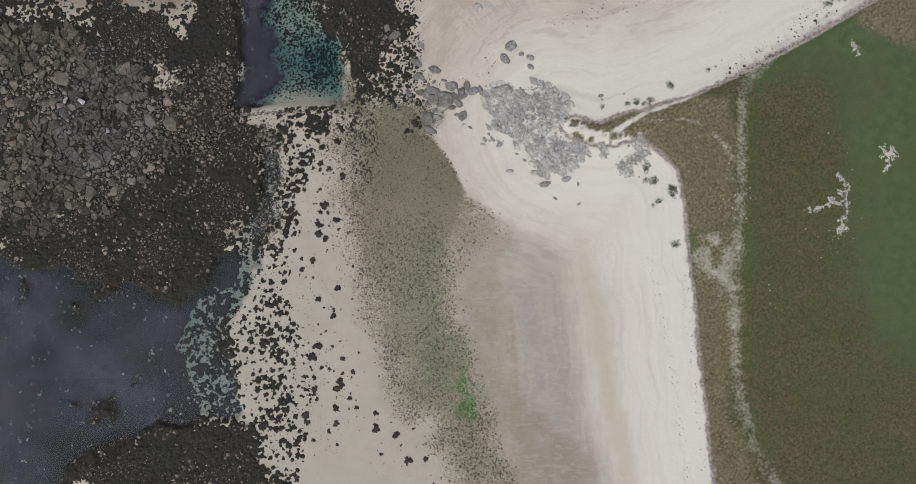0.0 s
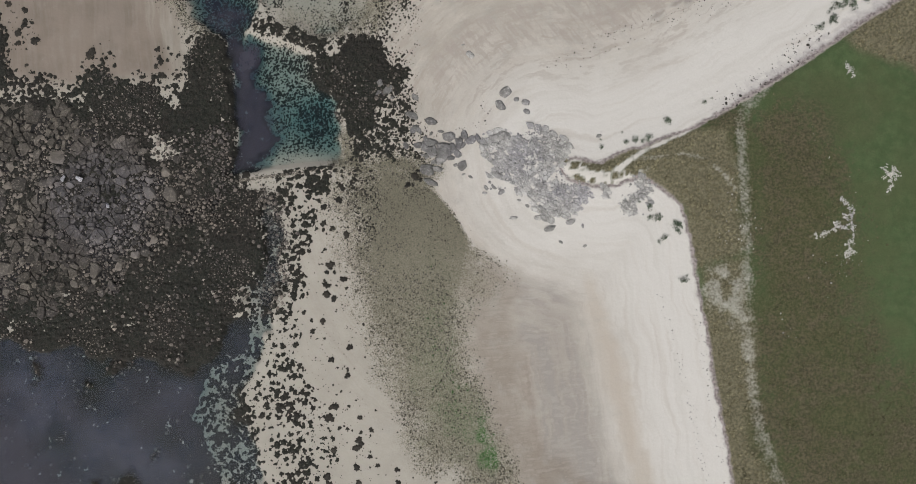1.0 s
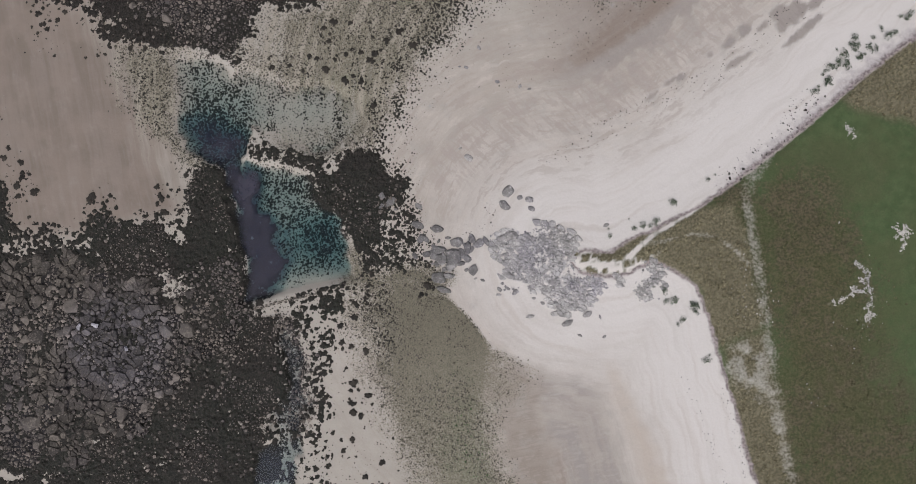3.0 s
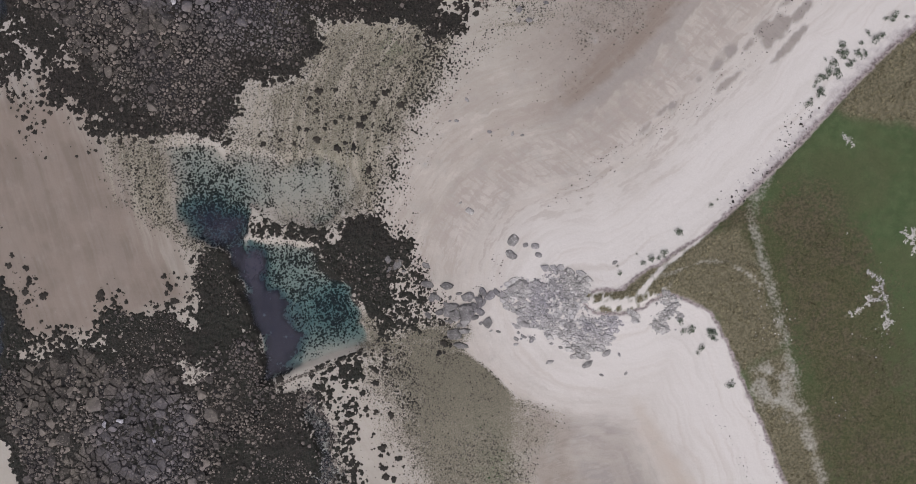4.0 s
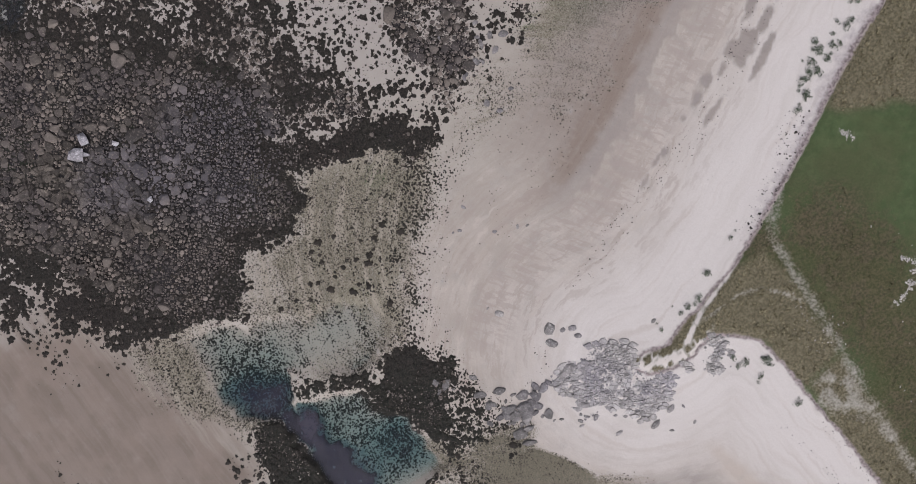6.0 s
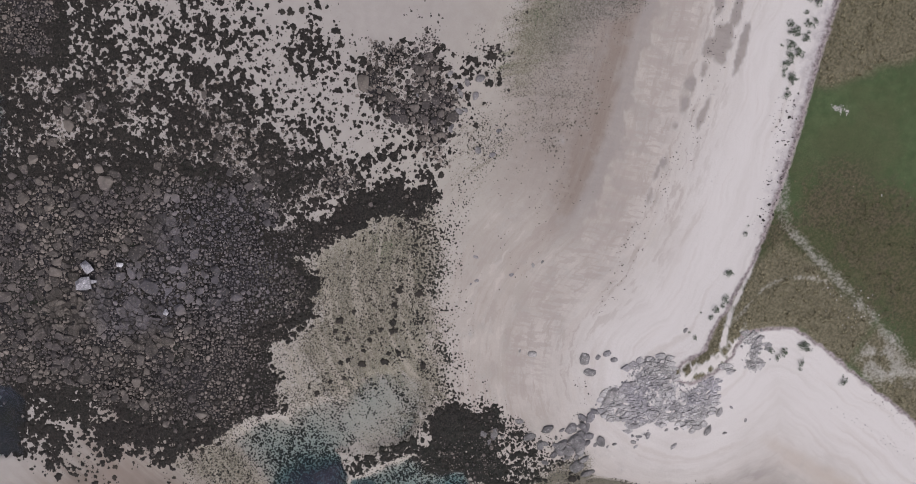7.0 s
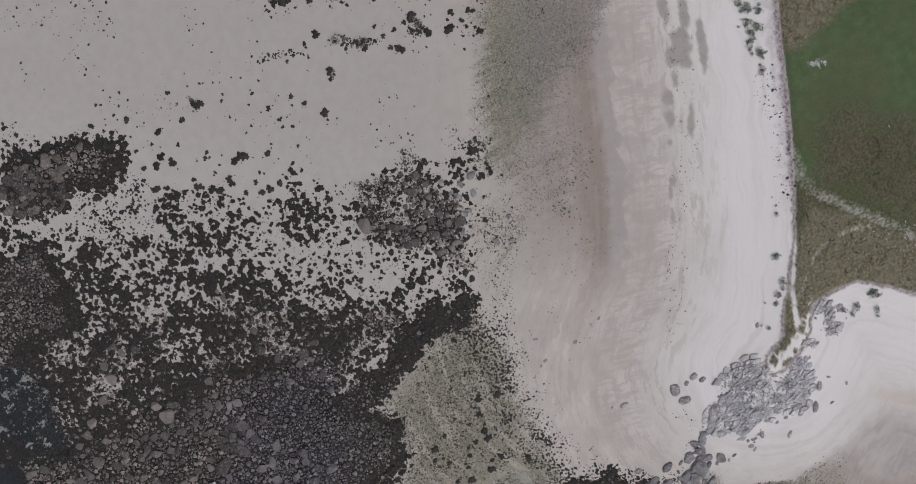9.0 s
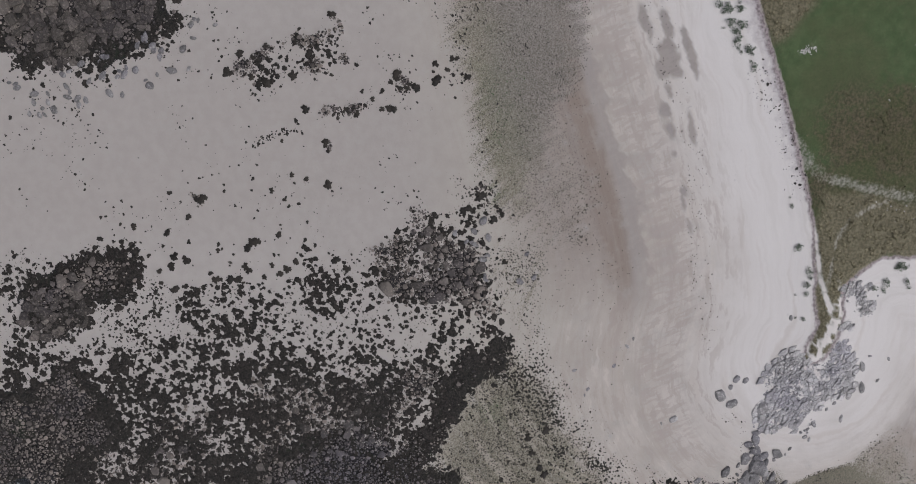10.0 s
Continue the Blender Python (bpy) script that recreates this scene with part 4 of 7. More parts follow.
# ---- materials ----
class Nodes:
    """Short hand for node trees."""

    def __init__(self, name):
        self.mat = bpy.data.materials.new(name)
        self.mat.use_nodes = True
        self.tree = self.mat.node_tree
        self.tree.nodes.clear()

    def add(self, kind, **values):
        n = self.tree.nodes.new(kind)
        for k, v in values.items():
            self.put(n.inputs[k.replace("_", " ")], v)
        return n

    def put(self, socket, v):
        if isinstance(v, bpy.types.NodeSocket):
            self.tree.links.new(v, socket)
        else:
            socket.default_value = (*v, 1.0) if isinstance(v, tuple) and len(v) == 3 and socket.type == "RGBA" else v

    def math(self, op, a, b=0.0, clamp=False):
        n = self.tree.nodes.new("ShaderNodeMath")
        n.operation, n.use_clamp = op, clamp
        self.put(n.inputs[0], a)
        self.put(n.inputs[1], b)
        return n.outputs[0]

    def mix(self, fac, a, b, kind="MIX"):
        n = self.tree.nodes.new("ShaderNodeMix")
        n.data_type, n.blend_type = "RGBA", kind
        self.put(n.inputs[0], fac)
        self.put(n.inputs[6], a)
        self.put(n.inputs[7], b)
        return n.outputs[2]

    def span(self, v, lo, hi, a=0.0, b=1.0):
        n = self.tree.nodes.new("ShaderNodeMapRange")
        n.interpolation_type = "SMOOTHSTEP"
        for socket, value in zip(n.inputs, (v, lo, hi, a, b)):
            self.put(socket, value)
        return n.outputs[0]

    def noise(self, where, size, detail=4.0, rough=0.55):
        n = self.add("ShaderNodeTexNoise", Vector=where, Scale=1.0 / size, Detail=detail, Roughness=rough)
        return n.outputs[0]

    def cracked(self, where, size, width):
        """Stones set close: a random tone for each, and a mask of the joints between them."""
        cell = self.add("ShaderNodeTexVoronoi", Vector=where, Scale=1.0 / size)
        rim = self.tree.nodes.new("ShaderNodeTexVoronoi")
        rim.feature = "DISTANCE_TO_EDGE"
        self.put(rim.inputs["Vector"], where)
        self.put(rim.inputs["Scale"], 1.0 / size)
        tone = self.add("ShaderNodeSeparateColor", Color=cell.outputs["Color"]).outputs[0]
        return tone, self.span(rim.outputs["Distance"], 0.0, width, 1.0, 0.0)

    def place(self):
        return self.add("ShaderNodeNewGeometry").outputs["Position"]

    def attribute(self, name):
        n = self.tree.nodes.new("ShaderNodeAttribute")
        n.attribute_name = name
        s = self.add("ShaderNodeSeparateColor", Color=n.outputs["Color"])
        return s.outputs[0], s.outputs[1], s.outputs[2], n.outputs["Alpha"]

    def bump(self, v, strength, distance):
        return self.add("ShaderNodeBump", Strength=strength, Distance=distance, Height=v).outputs[0]

    def done(self, shader):
        out = self.tree.nodes.new("ShaderNodeOutputMaterial")
        self.tree.links.new(shader, out.inputs["Surface"])
        return self.mat

    def surface(self, colour, rough=0.9, normal=None, gloss=0.3):
        p = self.add("ShaderNodeBsdfPrincipled", Base_Color=colour, Roughness=rough)
        self.put(p.inputs["Specular IOR Level"], gloss)
        if normal is not None:
            self.put(p.inputs["Normal"], normal)
        return self.done(p.outputs[0])


def ground_material():
    m = Nodes("beach_and_turf")
    pos = m.place()
    edge, weed_a, shingle_a, stones_a = m.attribute("cover")
    dry_a, damp_a, brown_a, bare_a = m.attribute("tone")
    shore_a, algae_a, marram_a, rock_a = m.attribute("more")
    big, mid, small, grain = (m.noise(pos, s, 5.0) for s in (7.0, 1.5, 0.4, 0.09))
    # bands that follow the shore
    xyz = m.add("ShaderNodeSeparateXYZ", Vector=pos)
    along = m.add("ShaderNodeCombineXYZ", X=m.math("ADD", m.math("MULTIPLY", shore_a, 60.0), m.math("MULTIPLY", big, 2.5)), Y=m.math("MULTIPLY", xyz.outputs[0], 0.035), Z=m.math("MULTIPLY", xyz.outputs[1], 0.035)).outputs[0]
    near = m.span(shore_a, 0.42, 0.58, 1.0, 0.16)
    bands = m.math("ADD", 0.46, m.math("MULTIPLY", m.math("SUBTRACT", m.noise(along, 1.0, 6.0, 0.6), 0.46), near))
    tan_a, along_a, brown_wet_a, _ = m.attribute("beach")
    # short streaks across the bands
    across = m.add("ShaderNodeCombineXYZ", X=m.math("ADD", m.math("ADD", m.math("MULTIPLY", shore_a, 40.0), m.math("MULTIPLY", mid, 1.2)), m.math("MULTIPLY", along_a, 0.35)), Y=m.math("MULTIPLY", along_a, 1.15), Z=m.math("MULTIPLY", big, 3.0)).outputs[0]
    streaks = m.math("ADD", 0.5, m.math("MULTIPLY", m.math("SUBTRACT", m.noise(across, 1.0, 4.0, 0.6), 0.5), near))
    # sand
    sand = m.mix(m.span(big, 0.3, 0.7), (0.42, 0.38, 0.335), (0.50, 0.46, 0.41))
    sand = m.mix(m.math("MULTIPLY", dry_a, m.span(bands, 0.25, 0.6, 0.65, 1.0)), sand, (0.66, 0.632, 0.602))
    sand = m.mix(m.span(bands, 0.48, 0.68, 0.0, 0.34), sand, (0.43, 0.37, 0.315))
    # low ridges and hollows left by the last tides, longer along the shore
    ridge_at = m.add("ShaderNodeCombineXYZ", X=m.math("ADD", m.math("MULTIPLY", shore_a, 75.0), m.math("MULTIPLY", mid, 1.0)), Y=m.math("MULTIPLY", xyz.outputs[0], 0.17), Z=m.math("MULTIPLY", xyz.outputs[1], 0.17)).outputs[0]
    ridges = m.noise(ridge_at, 1.0, 7.0, 0.66)
    tidal = m.math("MULTIPLY", m.math("MULTIPLY", m.span(shore_a, 0.08, 0.17), m.span(shore_a, 0.36, 0.46, 1.0, 0.3)), m.span(xyz.outputs[1], 24.0, 34.0, 0.35, 1.0))
    sand = m.mix(m.math("MULTIPLY", tidal, m.span(ridges, 0.52, 0.60, 0.0, 0.65)), sand, (0.40, 0.35, 0.31))
    sand = m.mix(m.math("MULTIPLY", tidal, m.span(ridges, 0.36, 0.45, 0.6, 0.0)), sand, (0.55, 0.505, 0.45))
    sand = m.mix(m.span(shore_a, 0.30, 0.45, 0.0, 0.55), sand, m.mix(m.span(mid, 0.3, 0.7), (0.355, 0.335, 0.29), (0.40, 0.375, 0.325)))
    flat_c = m.mix(m.span(mid, 0.3, 0.7), (0.375, 0.348, 0.322), (0.405, 0.375, 0.348))
    sand = m.mix(m.math("MULTIPLY", m.span(shore_a, 0.40, 0.6), m.span(xyz.outputs[1], 62.0, 90.0, 0.0, 0.8)), sand, flat_c)
    wet = m.math("MULTIPLY", damp_a, m.span(m.math("ADD", m.math("MULTIPLY", bands, 0.8), m.math("MULTIPLY", m.math("SUBTRACT", streaks, 0.25), 0.5)), 0.42, 0.60, m.span(xyz.outputs[1], 30.0, 40.0, 0.45, 0.8), 1.0))
    sand = m.mix(m.math("MINIMUM", m.math("MULTIPLY", wet, 1.2), 1.0), sand, m.mix(m.math("ADD", m.math("MULTIPLY", m.span(shore_a, 0.272, 0.29, 0.0, 0.85), m.span(shore_a, 0.305, 0.335, 1.0, 0.6)), m.span(bands, 0.4, 0.65, 0.3, 0.0)), (0.33, 0.303, 0.282), (0.265, 0.217, 0.182)))
    fine_along = m.add("ShaderNodeCombineXYZ", X=m.math("MULTIPLY", shore_a, 210.0), Y=m.math("MULTIPLY", xyz.outputs[0], 0.06), Z=m.math("MULTIPLY", xyz.outputs[1], 0.06)).outputs[0]
    sand = m.mix(m.math("MULTIPLY", m.span(m.noise(fine_along, 1.0, 5.0, 0.65), 0.45, 0.7, 0.0, 0.32), m.math("MULTIPLY", m.span(shore_a, 0.10, 0.24), m.span(shore_a, 0.44, 0.54, 1.0, 0.0))), sand, (0.36, 0.315, 0.275))
    comb = m.span(streaks, 0.42, 0.6)
    sand = m.mix(m.math("MULTIPLY", tan_a, m.span(bands, 0.35, 0.6, 0.6, 0.9)), sand, (0.49, 0.43, 0.37))
    sand = m.mix(m.math("MULTIPLY", brown_wet_a, m.math("ADD", 0.55, m.math("MULTIPLY", comb, 0.25))), sand, (0.235, 0.195, 0.16))
    sand = m.mix(m.math("MULTIPLY", m.math("MULTIPLY", m.span(streaks, 0.5, 0.62), m.math("MAXIMUM", damp_a, brown_wet_a)), m.span(xyz.outputs[1], 18.0, 24.0, 0.30, 0.0)), sand, (0.52, 0.475, 0.43))
    sand = m.mix(m.math("MULTIPLY", m.span(m.noise(pos, 3.0, 7.0, 0.68), 0.5, 0.68, 0.0, 0.38), m.span(shore_a, 0.10, 0.2)), sand, (0.385, 0.365, 0.335))
    sand = m.mix(m.span(grain, 0.35, 0.7, 0.0, 0.10), sand, (0.28, 0.24, 0.20))
    # short streaks across the upper north beach
    rake = m.math("MULTIPLY", m.span(streaks, 0.46, 0.56, 0.0, 0.65), m.math("MULTIPLY", m.math("MULTIPLY", m.span(shore_a, 0.17, 0.2), m.span(shore_a, 0.25, 0.265, 1.0, 0.0)), m.span(xyz.outputs[1], 30.0, 38.0)))
    sand = m.mix(rake, sand, (0.395, 0.345, 0.31))
    # faint streaks of the west bay
    lanes = m.noise(m.add("ShaderNodeCombineXYZ", X=m.math("ADD", m.math("MULTIPLY", xyz.outputs[0], 0.7), m.math("MULTIPLY", big, 1.2)), Y=m.math("MULTIPLY", xyz.outputs[1], 0.05)).outputs[0], 1.0, 5.0, 0.65)
    bay = m.math("MULTIPLY", m.span(xyz.outputs[0], -38.0, -46.0), m.math("MULTIPLY", m.span(xyz.outputs[1], 34.0, 42.0), m.span(xyz.outputs[1], 76.0, 90.0, 1.0, 0.0)))
    sand = m.mix(m.math("MULTIPLY", bay, m.span(lanes, 0.38, 0.62, 0.85, 0.45)), sand, m.mix(m.span(big, 0.4, 0.6), (0.196, 0.161, 0.132), (0.243, 0.2, 0.166)))
    # shingle: every stone its own tone
    cell = m.add("ShaderNodeTexVoronoi", Vector=pos, Scale=9.0)
    tone = m.add("ShaderNodeSeparateColor", Color=cell.outputs["Color"])
    # ridges swept in arcs between the pools and the beach
    ax, ay = m.math("SUBTRACT", xyz.outputs[0], 16.3), m.math("SUBTRACT", xyz.outputs[1], 45.1)
    reach = m.math("SQRT", m.math("ADD", m.math("MULTIPLY", ax, ax), m.math("MULTIPLY", ay, ay)))
    rills = m.noise(m.add("ShaderNodeCombineXYZ", X=m.math("ADD", reach, m.math("MULTIPLY", mid, 0.7)), Y=m.math("MULTIPLY", m.math("ARCTAN2", ay, ax), 2.5)).outputs[0], 1.1, 5.0)
    pebble = m.mix(m.span(tone.outputs[0], 0.15, 0.95), (0.135, 0.124, 0.09), (0.355, 0.325, 0.258))
    pebble = m.mix(m.math("MULTIPLY", algae_a, m.span(tone.outputs[1], 0.0, 0.6)), pebble, (0.035, 0.105, 0.022))
    pebble = m.mix(m.span(small, 0.4, 0.65, 0.0, 0.45), pebble, (0.25, 0.232, 0.18))
    pebble = m.mix(m.math("MULTIPLY", m.span(shingle_a, 0.05, 0.6, 0.0, 1.0), m.math("MULTIPLY", m.span(xyz.outputs[1], -8.0, 16.0, 0.12, 0.85), m.span(xyz.outputs[1], 26.0, 44.0, 1.0, 0.15))), pebble, m.mix(tone.outputs[1], (0.105, 0.097, 0.07), (0.19, 0.174, 0.13)))
    pebble = m.mix(m.math("MULTIPLY", m.span(algae_a, 0.4, 0.95), m.span(tone.outputs[2], 0.2, 0.75, 0.1, 0.85)), pebble, (0.042, 0.115, 0.028))
    # greyer stones on the landward side of the north bank
    grey_side = m.math("MULTIPLY", m.span(m.math("ADD", shore_a, m.math("MULTIPLY", m.math("SUBTRACT", big, 0.5), 0.1)), 0.35, 0.44, 0.6, 0.0), m.math("MULTIPLY", m.span(xyz.outputs[1], 52.0, 60.0), m.span(xyz.outputs[0], 18.0, 26.0)))
    pebble = m.mix(grey_side, pebble, m.mix(tone.outputs[0], (0.135, 0.12, 0.112), (0.29, 0.262, 0.245)))
    swept = m.math("MULTIPLY", m.span(xyz.outputs[1], 42.0, 50.0), m.span(xyz.outputs[0], 8.0, 14.0, 1.0, 0.0))
    pebble = m.mix(m.math("MULTIPLY", swept, m.span(rills, 0.48, 0.62, 0.0, 0.75)), pebble, (0.38, 0.345, 0.285))
    pebble = m.mix(m.math("MULTIPLY", swept, m.span(rills, 0.36, 0.46, 0.5, 0.0)), pebble, (0.15, 0.14, 0.11))
    mask = m.math("MULTIPLY", m.span(m.math("ADD", shingle_a, m.math("ADD", m.math("MULTIPLY", m.math("SUBTRACT", tone.outputs[2], 0.5), 0.5), m.math("MULTIPLY", m.math("SUBTRACT", rills, 0.5), m.span(xyz.outputs[1], 36.0, 46.0, 0.35, 1.5)))), m.span(xyz.outputs[1], 18.0, 30.0, 0.12, 0.22), m.span(xyz.outputs[1], 18.0, 30.0, 0.46, 0.62)), m.span(shingle_a, 0.02, 0.2))
    colour = m.mix(mask, sand, pebble)
    # broken rock and cobbles between the boulders, near black: the gaps' shade is painted in
    drift = m.add("ShaderNodeTexNoise", Vector=pos, Scale=0.9, Detail=3.0).outputs["Color"]
    bent = m.add("ShaderNodeVectorMath", **{})
    bent.operation = "MULTIPLY_ADD"
    m.put(bent.inputs[0], drift)
    bent.inputs[1].default_value = (0.8, 0.8, 0.0)
    m.put(bent.inputs[2], pos)
    flat_pos = m.add("ShaderNodeVectorMath")
    flat_pos.operation = "MULTIPLY"
    m.put(flat_pos.inputs[0], bent.outputs[0])
    flat_pos.inputs[1].default_value = (1.0, 1.0, 0.0)
    plane = flat_pos.outputs[0]
    tone_c, joint_c = m.cracked(plane, 0.45, 0.2)
    tone_b, joint_b = m.cracked(plane, 1.25, 0.06)
    big_rock = m.span(m.noise(pos, 5.0, 3.0), 0.46, 0.54)
    shaded_cobble = m.mix(m.math("POWER", tone_c, 1.6), (0.008, 0.0075, 0.007), (0.03, 0.027, 0.025))
    shaded_cobble = m.mix(joint_c, shaded_cobble, (0.008, 0.0075, 0.007))
    ledge = m.mix(tone_b, (0.012, 0.011, 0.0105), (0.04, 0.0365, 0.033))
    ledge = m.mix(m.span(small, 0.45, 0.7, 0.0, 0.5), ledge, (0.05, 0.046, 0.044))
    ledge = m.mix(joint_b, ledge, (0.008, 0.0075, 0.007))
    rubble = m.mix(big_rock, shaded_cobble, ledge)
    rubble = m.mix(m.span(big, 0.46, 0.62, 0.0, 0.55), rubble, (0.03, 0.028, 0.031))
    rubble = m.mix(m.span(m.noise(pos, 16.0, 3.0), 0.46, 0.58, 0.0, 0.45), rubble, m.mix(tone_c, (0.009, 0.0085, 0.010), (0.03, 0.028, 0.032)))
    mask = m.span(m.math("ADD", stones_a, m.math("ADD", m.math("MULTIPLY", m.math("SUBTRACT", small, 0.5), 0.9), m.math("MULTIPLY", m.math("SUBTRACT", mid, 0.5), 1.3))), 0.42, 0.52)
    colour = m.mix(mask, colour, rubble)
    # grey bedrock of the headland
    tone_g, joint_g = m.cracked(plane, 0.75, 0.07)
    grey = m.mix(tone_g, (0.30, 0.292, 0.286), (0.50, 0.487, 0.478))
    grey = m.mix(m.span(small, 0.45, 0.7, 0.0, 0.5), grey, (0.22, 0.215, 0.22))
    grey = m.mix(joint_g, grey, (0.10, 0.097, 0.10))
    colour = m.mix(m.span(m.math("ADD", rock_a, m.math("MULTIPLY", m.math("SUBTRACT", mid, 0.5), 2.4)), 0.5, 0.8), colour, grey)
    # seaweed mats
    mask = m.span(m.math("ADD", weed_a, m.math("ADD", m.math("MULTIPLY", m.math("SUBTRACT", mid, 0.5), 1.1), m.math("MULTIPLY", m.math("SUBTRACT", small, 0.5), 0.7))), 0.70, 0.76)
    mat = m.mix(m.span(small, 0.3, 0.7), (0.013, 0.0125, 0.0115), (0.031, 0.029, 0.024))
    mat = m.mix(m.span(big, 0.50, 0.66, 0.0, 0.6), mat, (0.020, 0.026, 0.017))
    mat = m.mix(m.span(grain, 0.55, 0.75, 0.0, 0.5), mat, (0.06, 0.055, 0.042))
    colour = m.mix(mask, colour, mat)
    # turf
    green = m.mix(m.span(mid, 0.3, 0.7), (0.064, 0.104, 0.042), (0.096, 0.138, 0.062))
    green = m.mix(m.span(big, 0.4, 0.62, 0.0, 0.6), green, (0.1, 0.117, 0.055))
    green = m.mix(m.span(m.noise(pos, 14.0, 4.0), 0.42, 0.6, 0.0, 0.4), green, (0.064, 0.088, 0.036))
    olive = m.mix(m.span(small, 0.36, 0.66), (0.062, 0.066, 0.03), (0.112, 0.104, 0.056))
    olive = m.mix(m.span(big, 0.42, 0.6, 0.0, 0.32), olive, m.mix(m.span(small, 0.35, 0.65), (0.045, 0.065, 0.024), (0.095, 0.11, 0.05)))
    turf_c = m.mix(m.span(m.math("ADD", brown_a, m.math("MULTIPLY", m.math("SUBTRACT", mid, 0.5), 0.8)), 0.2, 0.9), green, olive)
    straw = m.mix(m.span(small, 0.35, 0.65), (0.116, 0.103, 0.065), (0.228, 0.203, 0.136))
    worn = m.math("ADD", m.math("MULTIPLY", m.noise(pos, 9.0, 6.0, 0.7), 0.6), m.math("MULTIPLY", m.noise(pos, 0.9, 4.0, 0.7), 0.4))
    turf_c = m.mix(m.math("MULTIPLY", m.span(worn, 0.45, 0.57, 0.0, 0.8), m.span(brown_a, 0.1, 0.6, 0.2, 1.0)), turf_c, m.mix(m.span(small, 0.35, 0.65), (0.062, 0.054, 0.034), (0.145, 0.118, 0.08)))
    turf_c = m.mix(marram_a, turf_c, straw)
    turf_c = m.mix(m.span(grain, 0.35, 0.7, 0.0, 0.5), turf_c, (0.03, 0.035, 0.012))
    turf_c = m.mix(m.math("MULTIPLY", m.span(m.noise(pos, 0.16, 3.0), 0.56, 0.7, 0.0, 0.32), m.span(brown_a, 0.2, 0.8, 0.35, 1.0)), turf_c, (0.20, 0.18, 0.105))
    turf_c = m.mix(m.span(m.math("ADD", bare_a, m.math("ADD", m.math("MULTIPLY", m.math("SUBTRACT", small, 0.5), 1.3), m.math("MULTIPLY", m.math("SUBTRACT", mid, 0.5), 0.5))), 0.2, 1.2), turf_c, m.mix(m.span(bare_a, 1.0, 1.5), m.mix(mid, (0.27, 0.265, 0.22), (0.50, 0.48, 0.43)), (0.62, 0.585, 0.545)))
    line = m.math("ADD", edge, m.math("MULTIPLY", m.math("SUBTRACT", mid, 0.5), 1.5))
    foot = m.math("ADD", edge, m.math("ADD", m.math("MULTIPLY", m.math("SUBTRACT", mid, 0.5), 5.0), m.math("MULTIPLY", m.math("SUBTRACT", small, 0.5), 2.5)))
    colour = m.mix(m.math("MULTIPLY", m.span(foot, -2.2, -0.6, 0.0, 0.55), m.span(xyz.outputs[1], 24.0, 30.0)), colour, m.mix(m.span(small, 0.4, 0.6), (0.27, 0.235, 0.245), (0.46, 0.425, 0.43)))
    colour = m.mix(m.math("MULTIPLY", m.span(line, m.span(xyz.outputs[1], 24.0, 30.0, -0.6, -1.0), -0.1), 0.88), colour, m.mix(m.span(small, 0.35, 0.65), (0.11, 0.085, 0.085), (0.33, 0.275, 0.275)))
    colour = m.mix(m.span(line, 0.0, 0.3), colour, turf_c)
    # bleached lip of the turf
    lip = m.math("MULTIPLY", m.span(line, -0.02, 0.12), m.span(line, 0.3, 0.42, 1.0, 0.0))
    colour = m.mix(m.math("MULTIPLY", lip, m.math("MULTIPLY", m.span(mid, 0.4, 0.55, 0.1, 0.65), m.span(xyz.outputs[1], 22.0, 28.0, 0.3, 1.0))), colour, (0.46, 0.41, 0.38))
    relief = m.math("ADD", m.math("MULTIPLY", mid, 0.35), m.math("ADD", m.math("MULTIPLY", small, 0.3), m.math("MULTIPLY", grain, 0.12)))
    return m.surface(colour, 0.9, m.bump(relief, 0.5, 0.25), 0.25)


def colour_mid(a, b):
    return tuple(0.55 * u + 0.45 * v for u, v in zip(a, b))


